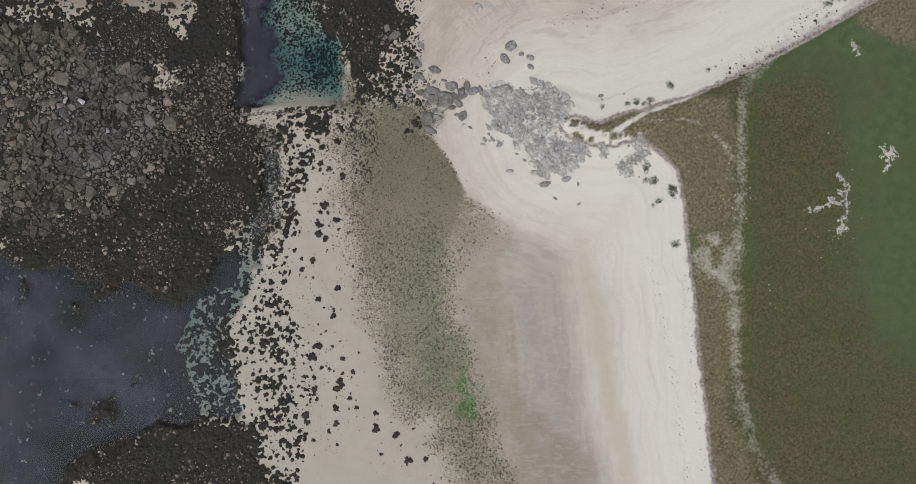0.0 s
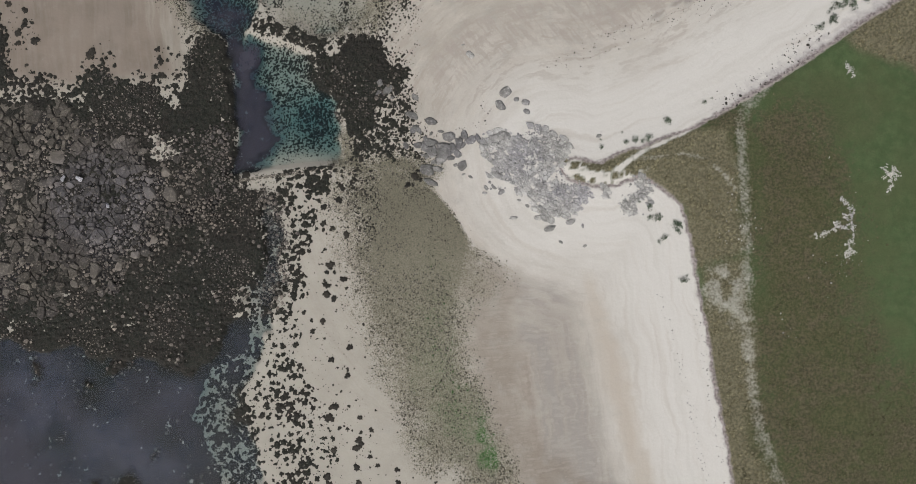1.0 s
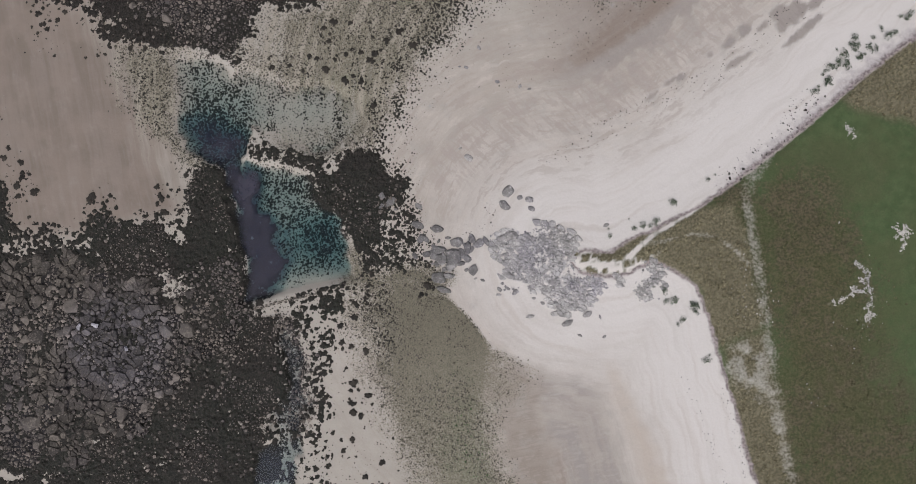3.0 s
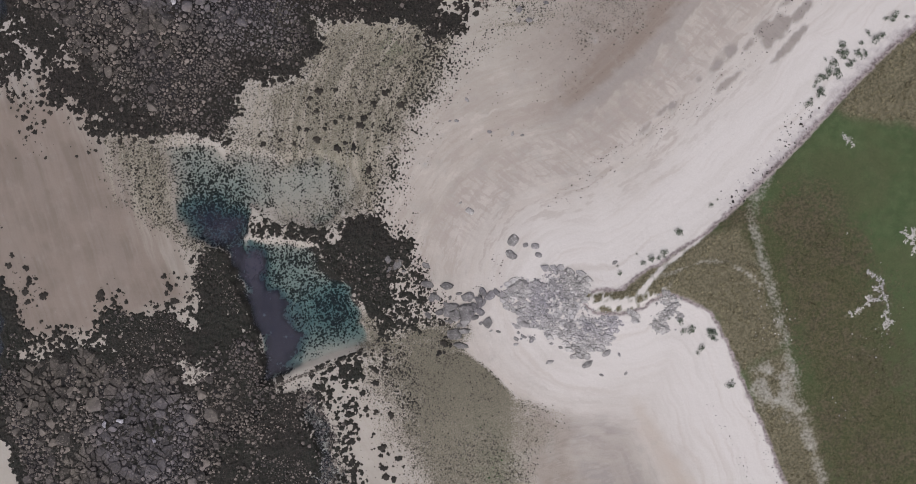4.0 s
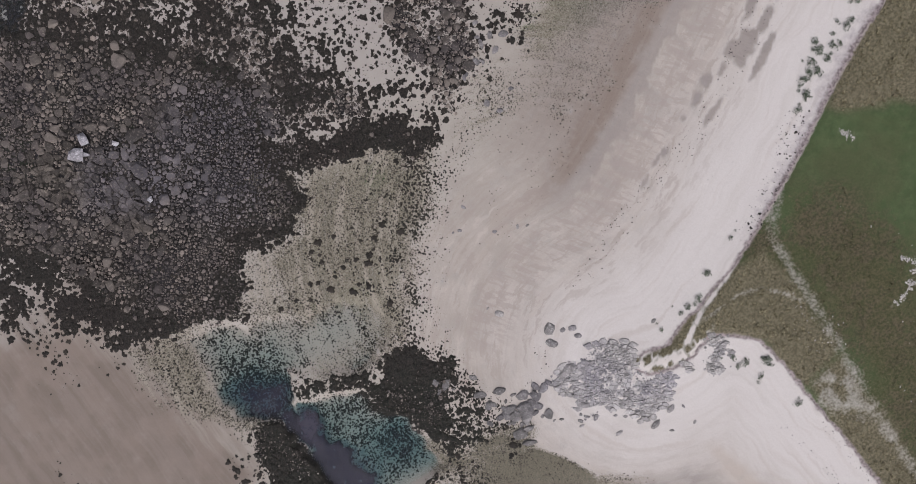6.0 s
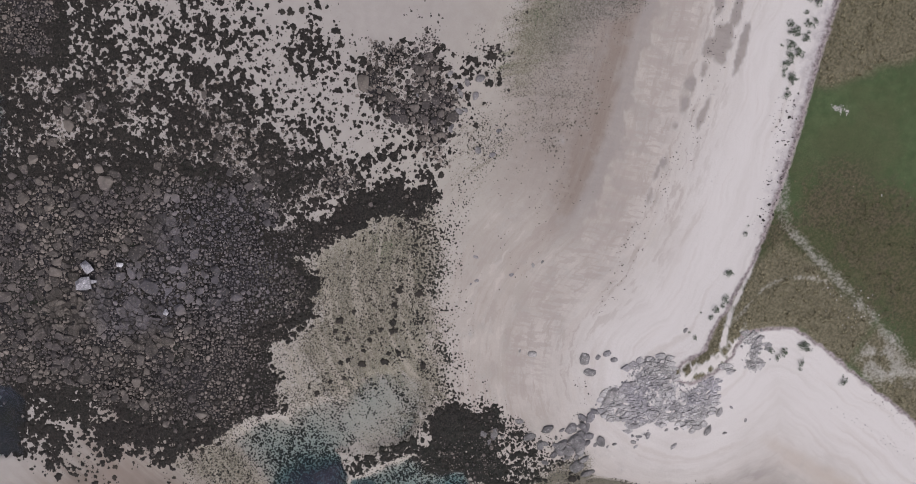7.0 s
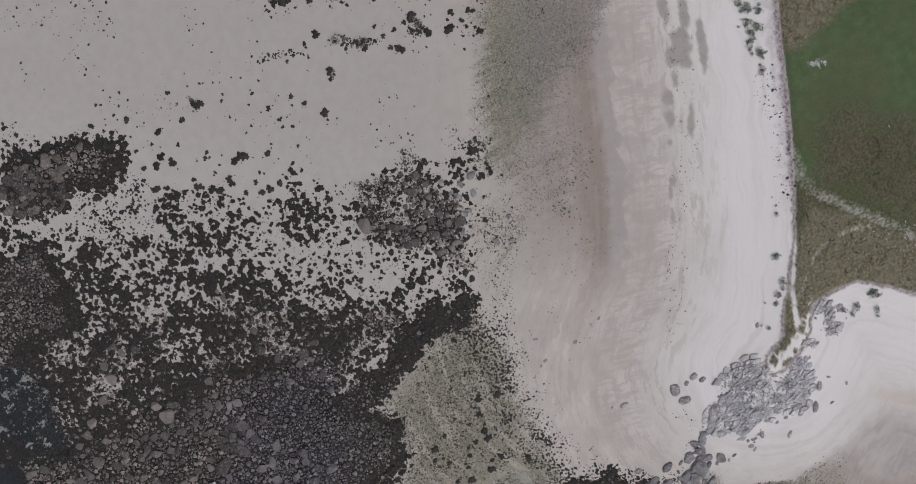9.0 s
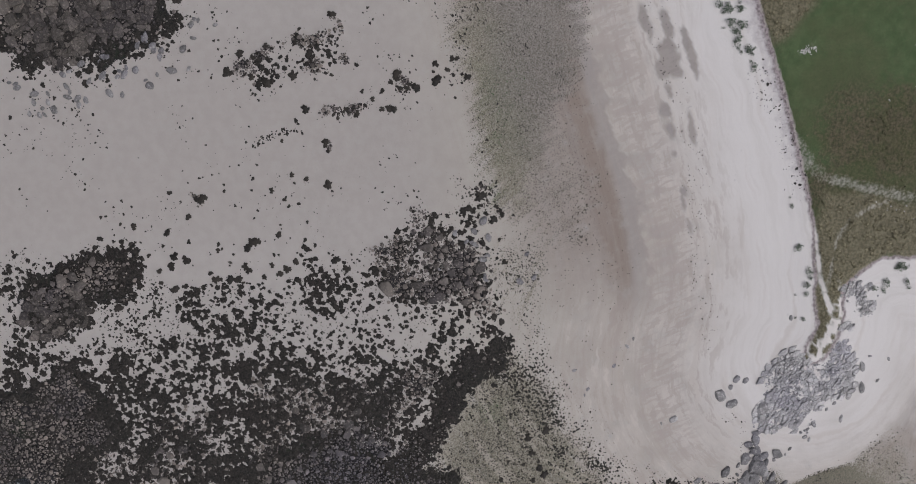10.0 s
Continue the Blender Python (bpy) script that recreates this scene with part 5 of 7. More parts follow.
def stone_material(name, dark, light, single, wet=0.75, cracks=0.0, slate=False):
    m = Nodes(name)
    pos = m.place()
    pick = m.add("ShaderNodeObjectInfo").outputs["Random"] if single else m.add("ShaderNodeNewGeometry").outputs["Random Per Island"]
    mid, small, grain = (m.noise(pos, s, 5.0) for s in (1.2, 0.3, 0.06))
    colour = m.mix(m.math("POWER", pick, 1.5), dark, light)
    broad = m.noise(pos, 9.0, 3.0)
    colour = m.mix(m.span(broad, 0.45, 0.62, 0.0, 0.55), colour, (0.75 * dark[0], 0.75 * dark[1], 0.88 * dark[2]))
    colour = m.mix(m.span(m.noise(pos, 18.0, 3.0), 0.45, 0.6, 0.0, 0.18), colour, (0.9 * colour_mid(dark, light)[0], 0.88 * colour_mid(dark, light)[1], 1.12 * colour_mid(dark, light)[2]))
    if slate:
        # beds of purple-grey stones among the brown ones
        xyz = m.add("ShaderNodeSeparateXYZ", Vector=pos)
        for cx, cy, reach in ((-18.0, 84.0, 15.0), (-33.0, 90.0, 8.0), (-57.0, 19.0, 11.0)):
            dx, dy = m.math("SUBTRACT", xyz.outputs[0], cx), m.math("SUBTRACT", xyz.outputs[1], cy)
            far = m.math("ADD", m.math("SQRT", m.math("ADD", m.math("MULTIPLY", dx, dx), m.math("MULTIPLY", dy, dy))), m.math("MULTIPLY", m.math("SUBTRACT", broad, 0.5), 14.0))
            colour = m.mix(m.span(far, 0.5 * reach, reach, 0.7, 0.0), colour, m.mix(pick, (0.05, 0.048, 0.054), (0.155, 0.146, 0.165)))
    colour = m.mix(m.span(mid, 0.45, 0.7, 0.0, 0.5), colour, tuple(0.55 * v for v in dark))
    colour = m.mix(m.span(small, 0.5, 0.72, 0.0, 0.55), colour, tuple(min(1.0, 1.5 * v) for v in light))
    colour = m.mix(m.span(grain, 0.55, 0.75, 0.0, 0.4), colour, tuple(0.6 * v for v in dark))
    relief = m.math("ADD", small, m.math("MULTIPLY", grain, 0.4))
    if cracks:
        # hairline joints, bent so that they never run straight
        bend = m.add("ShaderNodeVectorMath")
        bend.operation = "MULTIPLY_ADD"
        m.put(bend.inputs[0], m.add("ShaderNodeTexNoise", Vector=pos, Scale=1.6, Detail=4.0).outputs["Color"])
        bend.inputs[1].default_value = (1.1, 1.1, 0.0)
        m.put(bend.inputs[2], pos)
        tone, joint = m.cracked(bend.outputs[0], 0.7, 0.10)
        colour = m.mix(m.math("MULTIPLY", tone, 0.35), colour, tuple(0.5 * v for v in dark))
        colour = m.mix(m.math("MULTIPLY", joint, cracks), colour, tuple(0.3 * v for v in dark))
    return m.surface(colour, wet, m.bump(relief, 0.6, 0.12), 0.35)


def leaf_material(name, dark, light, single, rough=0.7, size=0.25):
    m = Nodes(name)
    pos = m.place()
    pick = m.add("ShaderNodeObjectInfo").outputs["Random"] if single else m.add("ShaderNodeNewGeometry").outputs["Random Per Island"]
    small, mid = m.noise(pos, size, 5.0), m.noise(pos, 3.0, 3.0)
    colour = m.mix(m.math("MULTIPLY", m.math("ADD", pick, m.span(small, 0.3, 0.7)), 0.5), dark, light)
    colour = m.mix(m.span(mid, 0.4, 0.7, 0.0, 0.4), colour, tuple(0.7 * v for v in dark))
    return m.surface(colour, rough, m.bump(small, 0.6, 0.1), 0.3)


def mat_material():
    """Wet wrack: brown to olive-black fronds with paler tips."""
    m = Nodes("wrack_mat")
    pos = m.place()
    broad, mid, small, grain = (m.noise(pos, s, 5.0, 0.65) for s in (9.0, 1.1, 0.3, 0.12))
    colour = m.mix(m.span(small, 0.36, 0.64), (0.009, 0.0074, 0.0068), (0.033, 0.0262, 0.0222))
    xyz = m.add("ShaderNodeSeparateXYZ", Vector=pos)
    # greener wrack in the sheltered water of the pools and the south
    green = m.math("MULTIPLY", m.span(xyz.outputs[1], 52.0, 74.0, 1.0, 0.45), m.span(broad, 0.36, 0.6, 0.25, 0.85))
    colour = m.mix(green, colour, m.mix(m.span(small, 0.38, 0.62), (0.0075, 0.0092, 0.0072), (0.0215, 0.0238, 0.0165)))
    colour = m.mix(m.span(mid, 0.5, 0.66, 0.0, 0.6), colour, m.mix(m.span(small, 0.4, 0.6), (0.016, 0.0135, 0.0115), (0.05, 0.042, 0.034)))
    colour = m.mix(m.span(m.noise(pos, 0.2, 3.0, 0.6), 0.56, 0.66, 0.0, 0.5), colour, (0.085, 0.075, 0.061))
    colour = m.mix(m.span(grain, 0.58, 0.72, 0.0, 0.6), colour, (0.11, 0.097, 0.078))
    return m.surface(colour, 0.75, m.bump(m.math("ADD", small, m.math("MULTIPLY", grain, 0.5)), 0.9, 0.15), 0.3)


def water_material(name, murk, share):
    m = Nodes(name)
    d, murk_amount, _, _ = m.attribute("water")
    metres = m.math("MULTIPLY", d, 10.0)
    ex = [m.math("POWER", math.exp(-k), metres) for k in (0.82, 0.34, 0.28)]
    tint = m.add("ShaderNodeCombineColor", Red=ex[0], Green=ex[1], Blue=ex[2]).outputs[0]
    clear = m.add("ShaderNodeBsdfTransparent", Color=tint).outputs[0]
    # reflected sky and weed below, painted as a mottled diffuse colour over the murk
    spot = m.math("ADD", m.math("MULTIPLY", m.noise(m.place(), 4.0, 7.0, 0.75), 0.35), m.math("MULTIPLY", m.noise(m.place(), 0.8, 6.0, 0.9), 0.7))
    sky_murk = m.mix(m.span(spot, 0.45, 0.55), (0.5 * murk[0], 0.6 * murk[1], 0.75 * murk[2]), (1.5 * murk[0], 1.42 * murk[1], 1.28 * murk[2]))
    sky_murk = m.mix(m.span(m.noise(m.place(), 22.0, 4.0), 0.44, 0.58, 0.0, 0.8), sky_murk, (1.08 * murk[0], 0.93 * murk[1], 0.80 * murk[2]))
    cloudy = m.add("ShaderNodeBsdfDiffuse", Color=sky_murk).outputs[0]
    body = m.add("ShaderNodeMixShader", Fac=m.math("SUBTRACT", 1.0, m.math("POWER", math.exp(-share), m.math("MULTIPLY", metres, murk_amount))))
    m.put(body.inputs[1], clear)
    m.put(body.inputs[2], cloudy)
    ripple = m.bump(m.noise(m.place(), 0.5, 3.0), 0.12, 0.05)
    shine = m.add("ShaderNodeBsdfGlossy", Color=(1, 1, 1), Roughness=0.08, Normal=ripple).outputs[0]
    top = m.add("ShaderNodeMixShader", Fac=m.add("ShaderNodeFresnel", IOR=1.33, Normal=ripple).outputs[0])
    m.put(top.inputs[1], body.outputs[0])
    m.put(top.inputs[2], shine)
    return m.done(top.outputs[0])


MAT_GROUND = ground_material()
MAT_BOULDERS = stone_material("shore_boulders", (0.045, 0.040, 0.0355), (0.31, 0.267, 0.229), False, slate=True)
MAT_BOULDER = stone_material("shore_boulder", (0.052, 0.046, 0.0405), (0.21, 0.183, 0.157), True, slate=True)
MAT_LEDGE = stone_material("ledge_rock", (0.056, 0.049, 0.042), (0.21, 0.184, 0.156), True, 0.85, 0.5, True)
MAT_OUTCROP = stone_material("grey_bedrock", (0.37, 0.357, 0.342), (0.66, 0.638, 0.612), True, 0.85, 0.45)
MAT_BEACHROCK = stone_material("beach_rock_grey", (0.25, 0.241, 0.231), (0.52, 0.50, 0.48), True, 0.85, 0.35)
MAT_SHOREROCK = stone_material("shore_rock_grey", (0.16, 0.153, 0.147), (0.36, 0.347, 0.335), True, 0.8, 0.35)
MAT_RUBBLE = stone_material("rock_rubble", (0.2, 0.194, 0.19), (0.52, 0.505, 0.49), False, 0.85)
MAT_PALE = stone_material("pale_rock", (0.42, 0.40, 0.38), (0.62, 0.60, 0.57), True, 0.9)
MAT_WHITISH = stone_material("whitish_boulder", (0.30, 0.293, 0.31), (0.66, 0.65, 0.675), True, 0.85, 0.5)
MAT_PALES = stone_material("pale_stones", (0.35, 0.33, 0.31), (0.6, 0.58, 0.55), False, 0.9)
MAT_PEBBLES = stone_material("shingle_stones", (0.048, 0.044, 0.031), (0.2, 0.182, 0.14), False)
MAT_GREENSTONES = stone_material("algae_stones", (0.018, 0.055, 0.012), (0.065, 0.13, 0.038), False)
MAT_WALLSTONE = stone_material("wall_stone", (0.12, 0.108, 0.09), (0.28, 0.25, 0.21), True)
MAT_WEED = leaf_material("bladder_wrack", (0.012, 0.0112, 0.0098), (0.05, 0.042, 0.033), False)
MAT_WEED_ONE = leaf_material("bladder_wrack_clump", (0.012, 0.0112, 0.0098), (0.05, 0.042, 0.033), True)
MAT_MAT = mat_material()
MAT_STRAW = leaf_material("marram_grass", (0.14, 0.125, 0.072), (0.33, 0.295, 0.19), False, 0.8)
MAT_OLIVE = leaf_material("rough_grass", (0.075, 0.078, 0.038), (0.17, 0.15, 0.088), False, 0.8)
MAT_SHRUB = leaf_material("shrub_leaves", (0.05, 0.075, 0.048), (0.16, 0.19, 0.13), False, 0.6)
MAT_STEM = leaf_material("shrub_stems", (0.07, 0.05, 0.035), (0.12, 0.09, 0.06), False, 0.8)
MAT_SEA = water_material("sea_water", (0.094, 0.099, 0.146), 0.6)
MAT_POOL = water_material("pool_water", (0.05, 0.05, 0.074), 0.6)


# ---- ground and water ----
def grid_mesh(name, x, y, z, keep=None):
    ny, nx = x.shape
    idx = np.arange(nx * ny).reshape(ny, nx)
    quads = np.stack((idx[:-1, :-1], idx[:-1, 1:], idx[1:, 1:], idx[1:, :-1]), -1)
    quads = quads.reshape(-1, 4) if keep is None else quads[keep]
    used = np.unique(quads)
    renum = np.full(nx * ny, -1)
    renum[used] = np.arange(len(used))
    return array_mesh(name, np.stack((x.ravel(), y.ravel(), z.ravel()), 1)[used], renum[quads], True), used


def array_mesh(name, verts, faces, soft):
    me = bpy.data.meshes.new(name)
    n, k = faces.shape
    me.vertices.add(len(verts))
    me.vertices.foreach_set("co", np.ascontiguousarray(verts, np.float32).ravel())
    me.loops.add(n * k)
    me.loops.foreach_set("vertex_index", np.ascontiguousarray(faces, np.int32).ravel())
    me.polygons.add(n)
    me.polygons.foreach_set("loop_start", np.arange(0, n * k, k, dtype=np.int32))
    me.update(calc_edges=True)
    me.polygons.foreach_set("use_smooth", np.full(n, soft))
    return me


def paint(me, name, channels):
    a = me.attributes.new(name, "FLOAT_COLOR", "POINT")
    data = np.stack([np.broadcast_to(c, (len(me.vertices),)) for c in channels], 1)
    a.data.foreach_set("color", np.ascontiguousarray(data, np.float32).ravel())


me, used = grid_mesh("ground", GX, GY, height)
floor_weed = np.maximum(bed_weed, 0.9 * np.maximum(mats, skerry) * (sea < 0.3)) * (1 - 0.5 * smooth(0.4, 0.8, stones))
paint(me, "cover", [np.clip(turf, -5, 5).ravel(), floor_weed.ravel(), shingle_f.ravel(), np.maximum(stones, 0.75 * skerry * (sea < 0)).ravel()])
paint(me, "tone", [dry.ravel(), damp.ravel(), brown.ravel(), path.ravel()])
paint(me, "more", [np.clip(shore, -50, 200).ravel() / 100, algae.ravel(), marram.ravel(), (0.8 * smooth(-1.2, 1.6, outcrop)).ravel()])
paint(me, "beach", [tan.ravel(), along_shore.ravel(), brownwet.ravel(), np.ones(GX.size)])
me.materials.append(MAT_GROUND)
tagged(new("ground", me), "pale sand beach, shingle and green turf sheet under the headland", "ground", kind="structure")


def water(name, mask, mat, label):
    sub = (slice(None, None, 2), slice(None, None, 2))
    x, y, d, k = GX[sub], GY[sub], (SEA - height)[sub], mask[sub]
    low = (d > -0.05) & k
    keep = low[:-1, :-1] | low[1:, :-1] | low[:-1, 1:] | low[1:, 1:]
    me, used = grid_mesh(name, x, y, np.full(x.shape, SEA), keep)
    dd = np.clip(d.ravel()[used], 0, 15)
    paint(me, "water", [dd / 10, sky_murk[sub].ravel()[used], np.zeros(len(dd)), np.ones(len(dd))])
    me.materials.append(mat)
    ob = tagged(new(name, me), label, "water", kind="structure")
    return ob


nearpool = pool > -4
# more of the painted sky tone over the purple bed and the channel
sky_murk = np.where(nearpool, np.clip(0.2 + 0.8 * purple + 0.5 * channel, 0, 1), 1.0)
water("water_sea", ~nearpool, MAT_SEA, "still blue-grey shallow sea over dark weed and rock")
water("water_pool", nearpool, MAT_POOL, "clear turquoise tide pool water behind a low stone weir")


# ---- building blocks ----
def part(name, me, material, parent, label=""):
    ob = new(name, me)
    if not me.materials:
        me.materials.append(material)
    ob.parent = parent
    if label:
        ob["label"] = label
    return ob


def hull(points, name):
    bm = bmesh.new()
    for p in points:
        bm.verts.new(p)
    made = bmesh.ops.convex_hull(bm, input=bm.verts)
    bmesh.ops.delete(bm, geom=[v for v in bm.verts if not v.link_faces], context="VERTS")
    bmesh.ops.triangulate(bm, faces=bm.faces)
    me = bpy.data.meshes.new(name)
    bm.to_mesh(me)
    bm.free()
    return me


def stone(rng, corners, flat, name="stone", long=1.0):
    """An angular stone of radius about 1, sunk a little below its foot."""
    pts = []
    for i in range(corners):
        z = rng.uniform(-0.5, 1.0)
        a = i * 2.399 + rng.uniform(-0.4, 0.4)
        r = math.sqrt(max(0.02, 1 - max(0.0, z) ** 2.5)) * rng.uniform(0.8, 1.05)
        pts.append((r * math.cos(a) * long, r * math.sin(a), z * flat))
    return hull(pts, name)


def slab(rng, corners, long):
    """A bedded slab with a flat top and broken sides, of half width about 1."""
    pts = []
    for i in range(corners):
        a = (i + rng.uniform(-0.35, 0.35)) * 2 * math.pi / corners
        r = rng.uniform(0.6, 1.15)
        top = rng.uniform(0.35, 0.6)
        pts += [(long * r * math.cos(a), r * math.sin(a), -0.5), (long * r * math.cos(a) * rng.uniform(0.72, 0.95), r * math.sin(a) * rng.uniform(0.72, 0.95), top)]
    return hull(pts, "slab")


def jointed(points, reach):
    """The cells between joints round each point: outlines of the blocks into which bedrock splits."""
    cells = []
    for i, (ax, ay) in enumerate(points):
        own = random.Random(i)
        turn = own.uniform(0, 6.28)
        poly = [(ax + reach * own.uniform(0.55, 1.15) * math.cos(turn + k * math.pi / 3.5), ay + reach * own.uniform(0.55, 1.15) * math.sin(turn + k * math.pi / 3.5)) for k in range(7)]
        for j, (bx, by) in enumerate(points):
            dx, dy = bx - ax, by - ay
            if i == j or math.hypot(dx, dy) > 2 * reach:
                continue
            half = 0.5 * (bx * bx + by * by - ax * ax - ay * ay)
            out = []
            for (px, py), (qx, qy) in zip(poly, poly[1:] + poly[:1]):
                p, q = px * dx + py * dy - half, qx * dx + qy * dy - half
                if p <= 0:
                    out.append((px, py))
                if p * q < 0:
                    f = p / (p - q)
                    out.append((px + f * (qx - px), py + f * (qy - py)))
            poly = out
            if len(poly) < 3:
                break
        cells.append(poly)
    return cells


def block(rng, poly, x, y, gap, top, tilt, name="slab"):
    """One block of jointed rock round (x, y): worn edges, a leaning top, sides that reach into the ground."""
    a, b = rng.gauss(0, tilt), rng.gauss(0, tilt)
    rings = ((1.0 - 0.4 * gap, -0.45), (1.0 - gap, 0.55), (0.86 - gap, 1.0))
    n, verts = len(poly), []
    for shrink, share in rings:
        for px, py in poly:
            u, v = (px - x) * shrink * rng.uniform(0.92, 1.03), (py - y) * shrink * rng.uniform(0.92, 1.03)
            verts.append((u, v, (top * share if share > 0 else share) + (a * u + b * v if share > 0.9 else 0.5 * (a * u + b * v)) + rng.uniform(-0.03, 0.03)))
    verts.append((0, 0, top * rng.uniform(1.0, 1.2)))
    faces = []
    for level in (0, n):
        for k in range(n):
            faces.append((level + k, level + (k + 1) % n, level + n + (k + 1) % n, level + n + k))
    faces += [(2 * n + k, 2 * n + (k + 1) % n, 3 * n) for k in range(n)]
    me = bpy.data.meshes.new(name)
    me.from_pydata(verts, [], faces)
    return me


def scatter(rng, lo, hi, spacing, keep):
    """Points kept apart by about a spacing that may vary with the place."""
    pts = []
    for _ in range(int(14 * (hi[0] - lo[0]) * (hi[1] - lo[1]) / spacing ** 2)):
        x, y = rng.uniform(lo[0], hi[0]), rng.uniform(lo[1], hi[1])
        d = spacing * rng.choice((0.25, 0.4, 0.6, 0.9, 1.3)) * (0.5 + float(fbm(np.array(x), np.array(y), 3.0, 2, 501)))
        if keep(x, y) and all((x - a) ** 2 + (y - b) ** 2 > d * d for a, b in pts):
            pts.append((x, y))
    return pts


def arrays(me):
    v = np.empty(len(me.vertices) * 3, np.float32)
    me.vertices.foreach_get("co", v)
    f = np.empty(len(me.loops), np.int32)
    me.loops.foreach_get("vertex_index", f)
    return v.reshape(-1, 3), f.reshape(-1, 3)


def clump(rng, spokes, tall):
    """A ragged lump of seaweed of radius about 1."""
    k = [(rng.uniform(0.05, 0.28) / n ** 0.4, rng.uniform(0, 6.3), n) for n in (2, 3, 4, 5, 7)]
    ring = [1 + sum(a * math.sin(n * t + p) for a, p, n in k) + rng.uniform(-0.12, 0.12) for t in np.arange(spokes) * 2 * math.pi / spokes]
    verts, faces = [(0, 0, tall)], []
    for share, z in ((0.55, tall * 0.9), (0.85, tall * 0.6), (1.0, -0.12)):
        for i, r in enumerate(ring):
            t = i * 2 * math.pi / spokes
            verts.append((share * r * math.cos(t), share * r * math.sin(t), z * rng.uniform(0.55, 1.3) if z > 0 else z))
    for i in range(spokes):
        j = (i + 1) % spokes
        faces.append((0, 1 + i, 1 + j))
        for level in (0, spokes):
            a, b, c, d = 1 + level + i, 1 + level + j, 1 + level + spokes + i, 1 + level + spokes + j
            faces += [(a, c, b), (b, c, d)]
    return np.array(verts, np.float32), np.array(faces, np.int32)


def tuft(rng, blades, lean):
    """A tussock of bent blades of radius about 1."""
    verts, faces = [], []
    for i in range(blades):
        a = i * 2.399 + rng.uniform(-0.3, 0.3)
        r, w, h = rng.uniform(0.5, 1.1), rng.uniform(0.10, 0.2), rng.uniform(0.5, 1.0)
        c, s = math.cos(a), math.sin(a)
        n = len(verts)
        verts += [(0.1 * c - w * s, 0.1 * s + w * c, -0.1), (0.1 * c + w * s, 0.1 * s - w * c, -0.1), (0.55 * r * c - w * s * 0.8 + lean * 0.3, 0.55 * r * s + w * c * 0.8, h * 0.8),
                  (0.55 * r * c + w * s * 0.8 + lean * 0.3, 0.55 * r * s - w * c * 0.8, h * 0.8), (r * c + lean * 0.8, r * s, h * 0.55)]
        faces += [(n, n + 1, n + 2), (n + 1, n + 3, n + 2), (n + 2, n + 3, n + 4)]
    return np.array(verts, np.float32), np.array(faces, np.int32)


def spread(name, kinds, x, y, z, size, tall, turn, material, label, category, soft=False):
    """Many small pieces joined in one mesh, which nobody could count."""
    rng = np.random.default_rng(len(x))
    which = rng.integers(0, len(kinds), len(x))
    vs, fs, base = [], [], 0
    for k, (v, f) in enumerate(kinds):
        sel = which == k
        n = int(sel.sum())
        if not n:
            continue
        c, s = np.cos(turn[sel])[:, None], np.sin(turn[sel])[:, None]
        r = size[sel][:, None]
        px = (v[None, :, 0] * c - v[None, :, 1] * s) * r + x[sel][:, None]
        py = (v[None, :, 0] * s + v[None, :, 1] * c) * r + y[sel][:, None]
        pz = v[None, :, 2] * r * tall[sel][:, None] + z[sel][:, None]
        vs.append(np.stack((px, py, pz), -1).reshape(-1, 3))
        fs.append((f[None] + (base + np.arange(n) * len(v))[:, None, None]).reshape(-1, 3))
        base += n * len(v)
    me = array_mesh(name, np.concatenate(vs), np.concatenate(fs), soft)
    me.materials.append(material)
    return tagged(new(name, me), label, category, kind="stuff")


class Floor:
    """Keeps stones from lying inside one another."""

    def __init__(self):
        self.cell = 0.1
        self.nx, self.ny = int((XHI - XLO) / self.cell), int((YHI - YLO) / self.cell)
        self.taken = np.zeros((self.ny, self.nx), bool)

    def claim(self, x, y, r, touch=0.8):
        i, j = int((x - XLO) / self.cell), int((y - YLO) / self.cell)
        k = max(1, int(r * touch / self.cell))
        if i < k or j < k or i >= self.nx - k or j >= self.ny - k:
            return False
        view = self.taken[j - k:j + k + 1, i - k:i + k + 1]
        disc = DISCS.setdefault(k, np.hypot(*np.mgrid[-k:k + 1, -k:k + 1]) <= k)
        if (view & disc).any():
            return False
        view |= disc
        return True


DISCS = {}
rng = np.random.default_rng(7)
pick = random.Random(5)

# ---- boulders of the two skerries and the reefs ----
floor_plan = Floor()
inside_x, inside_y = (XLO + 3, XHI - 3), (YLO + 3, YHI - 3)


def throw(tries, lo, hi, share, touch=0.85):
    """Places with stones of radius lo to hi, where the share of stones allows it."""
    x, y = rng.uniform(*inside_x, tries), rng.uniform(*inside_y, tries)
    ok = rng.uniform(0, 1, tries) < share(x, y)
    x, y = x[ok], y[ok]
    r = lo + (hi - lo) * rng.uniform(0, 1, len(x)) ** 2
    good = [floor_plan.claim(a, b, c, touch) for a, b, c in zip(x, y, r)]
    return x[good], y[good], r[good]


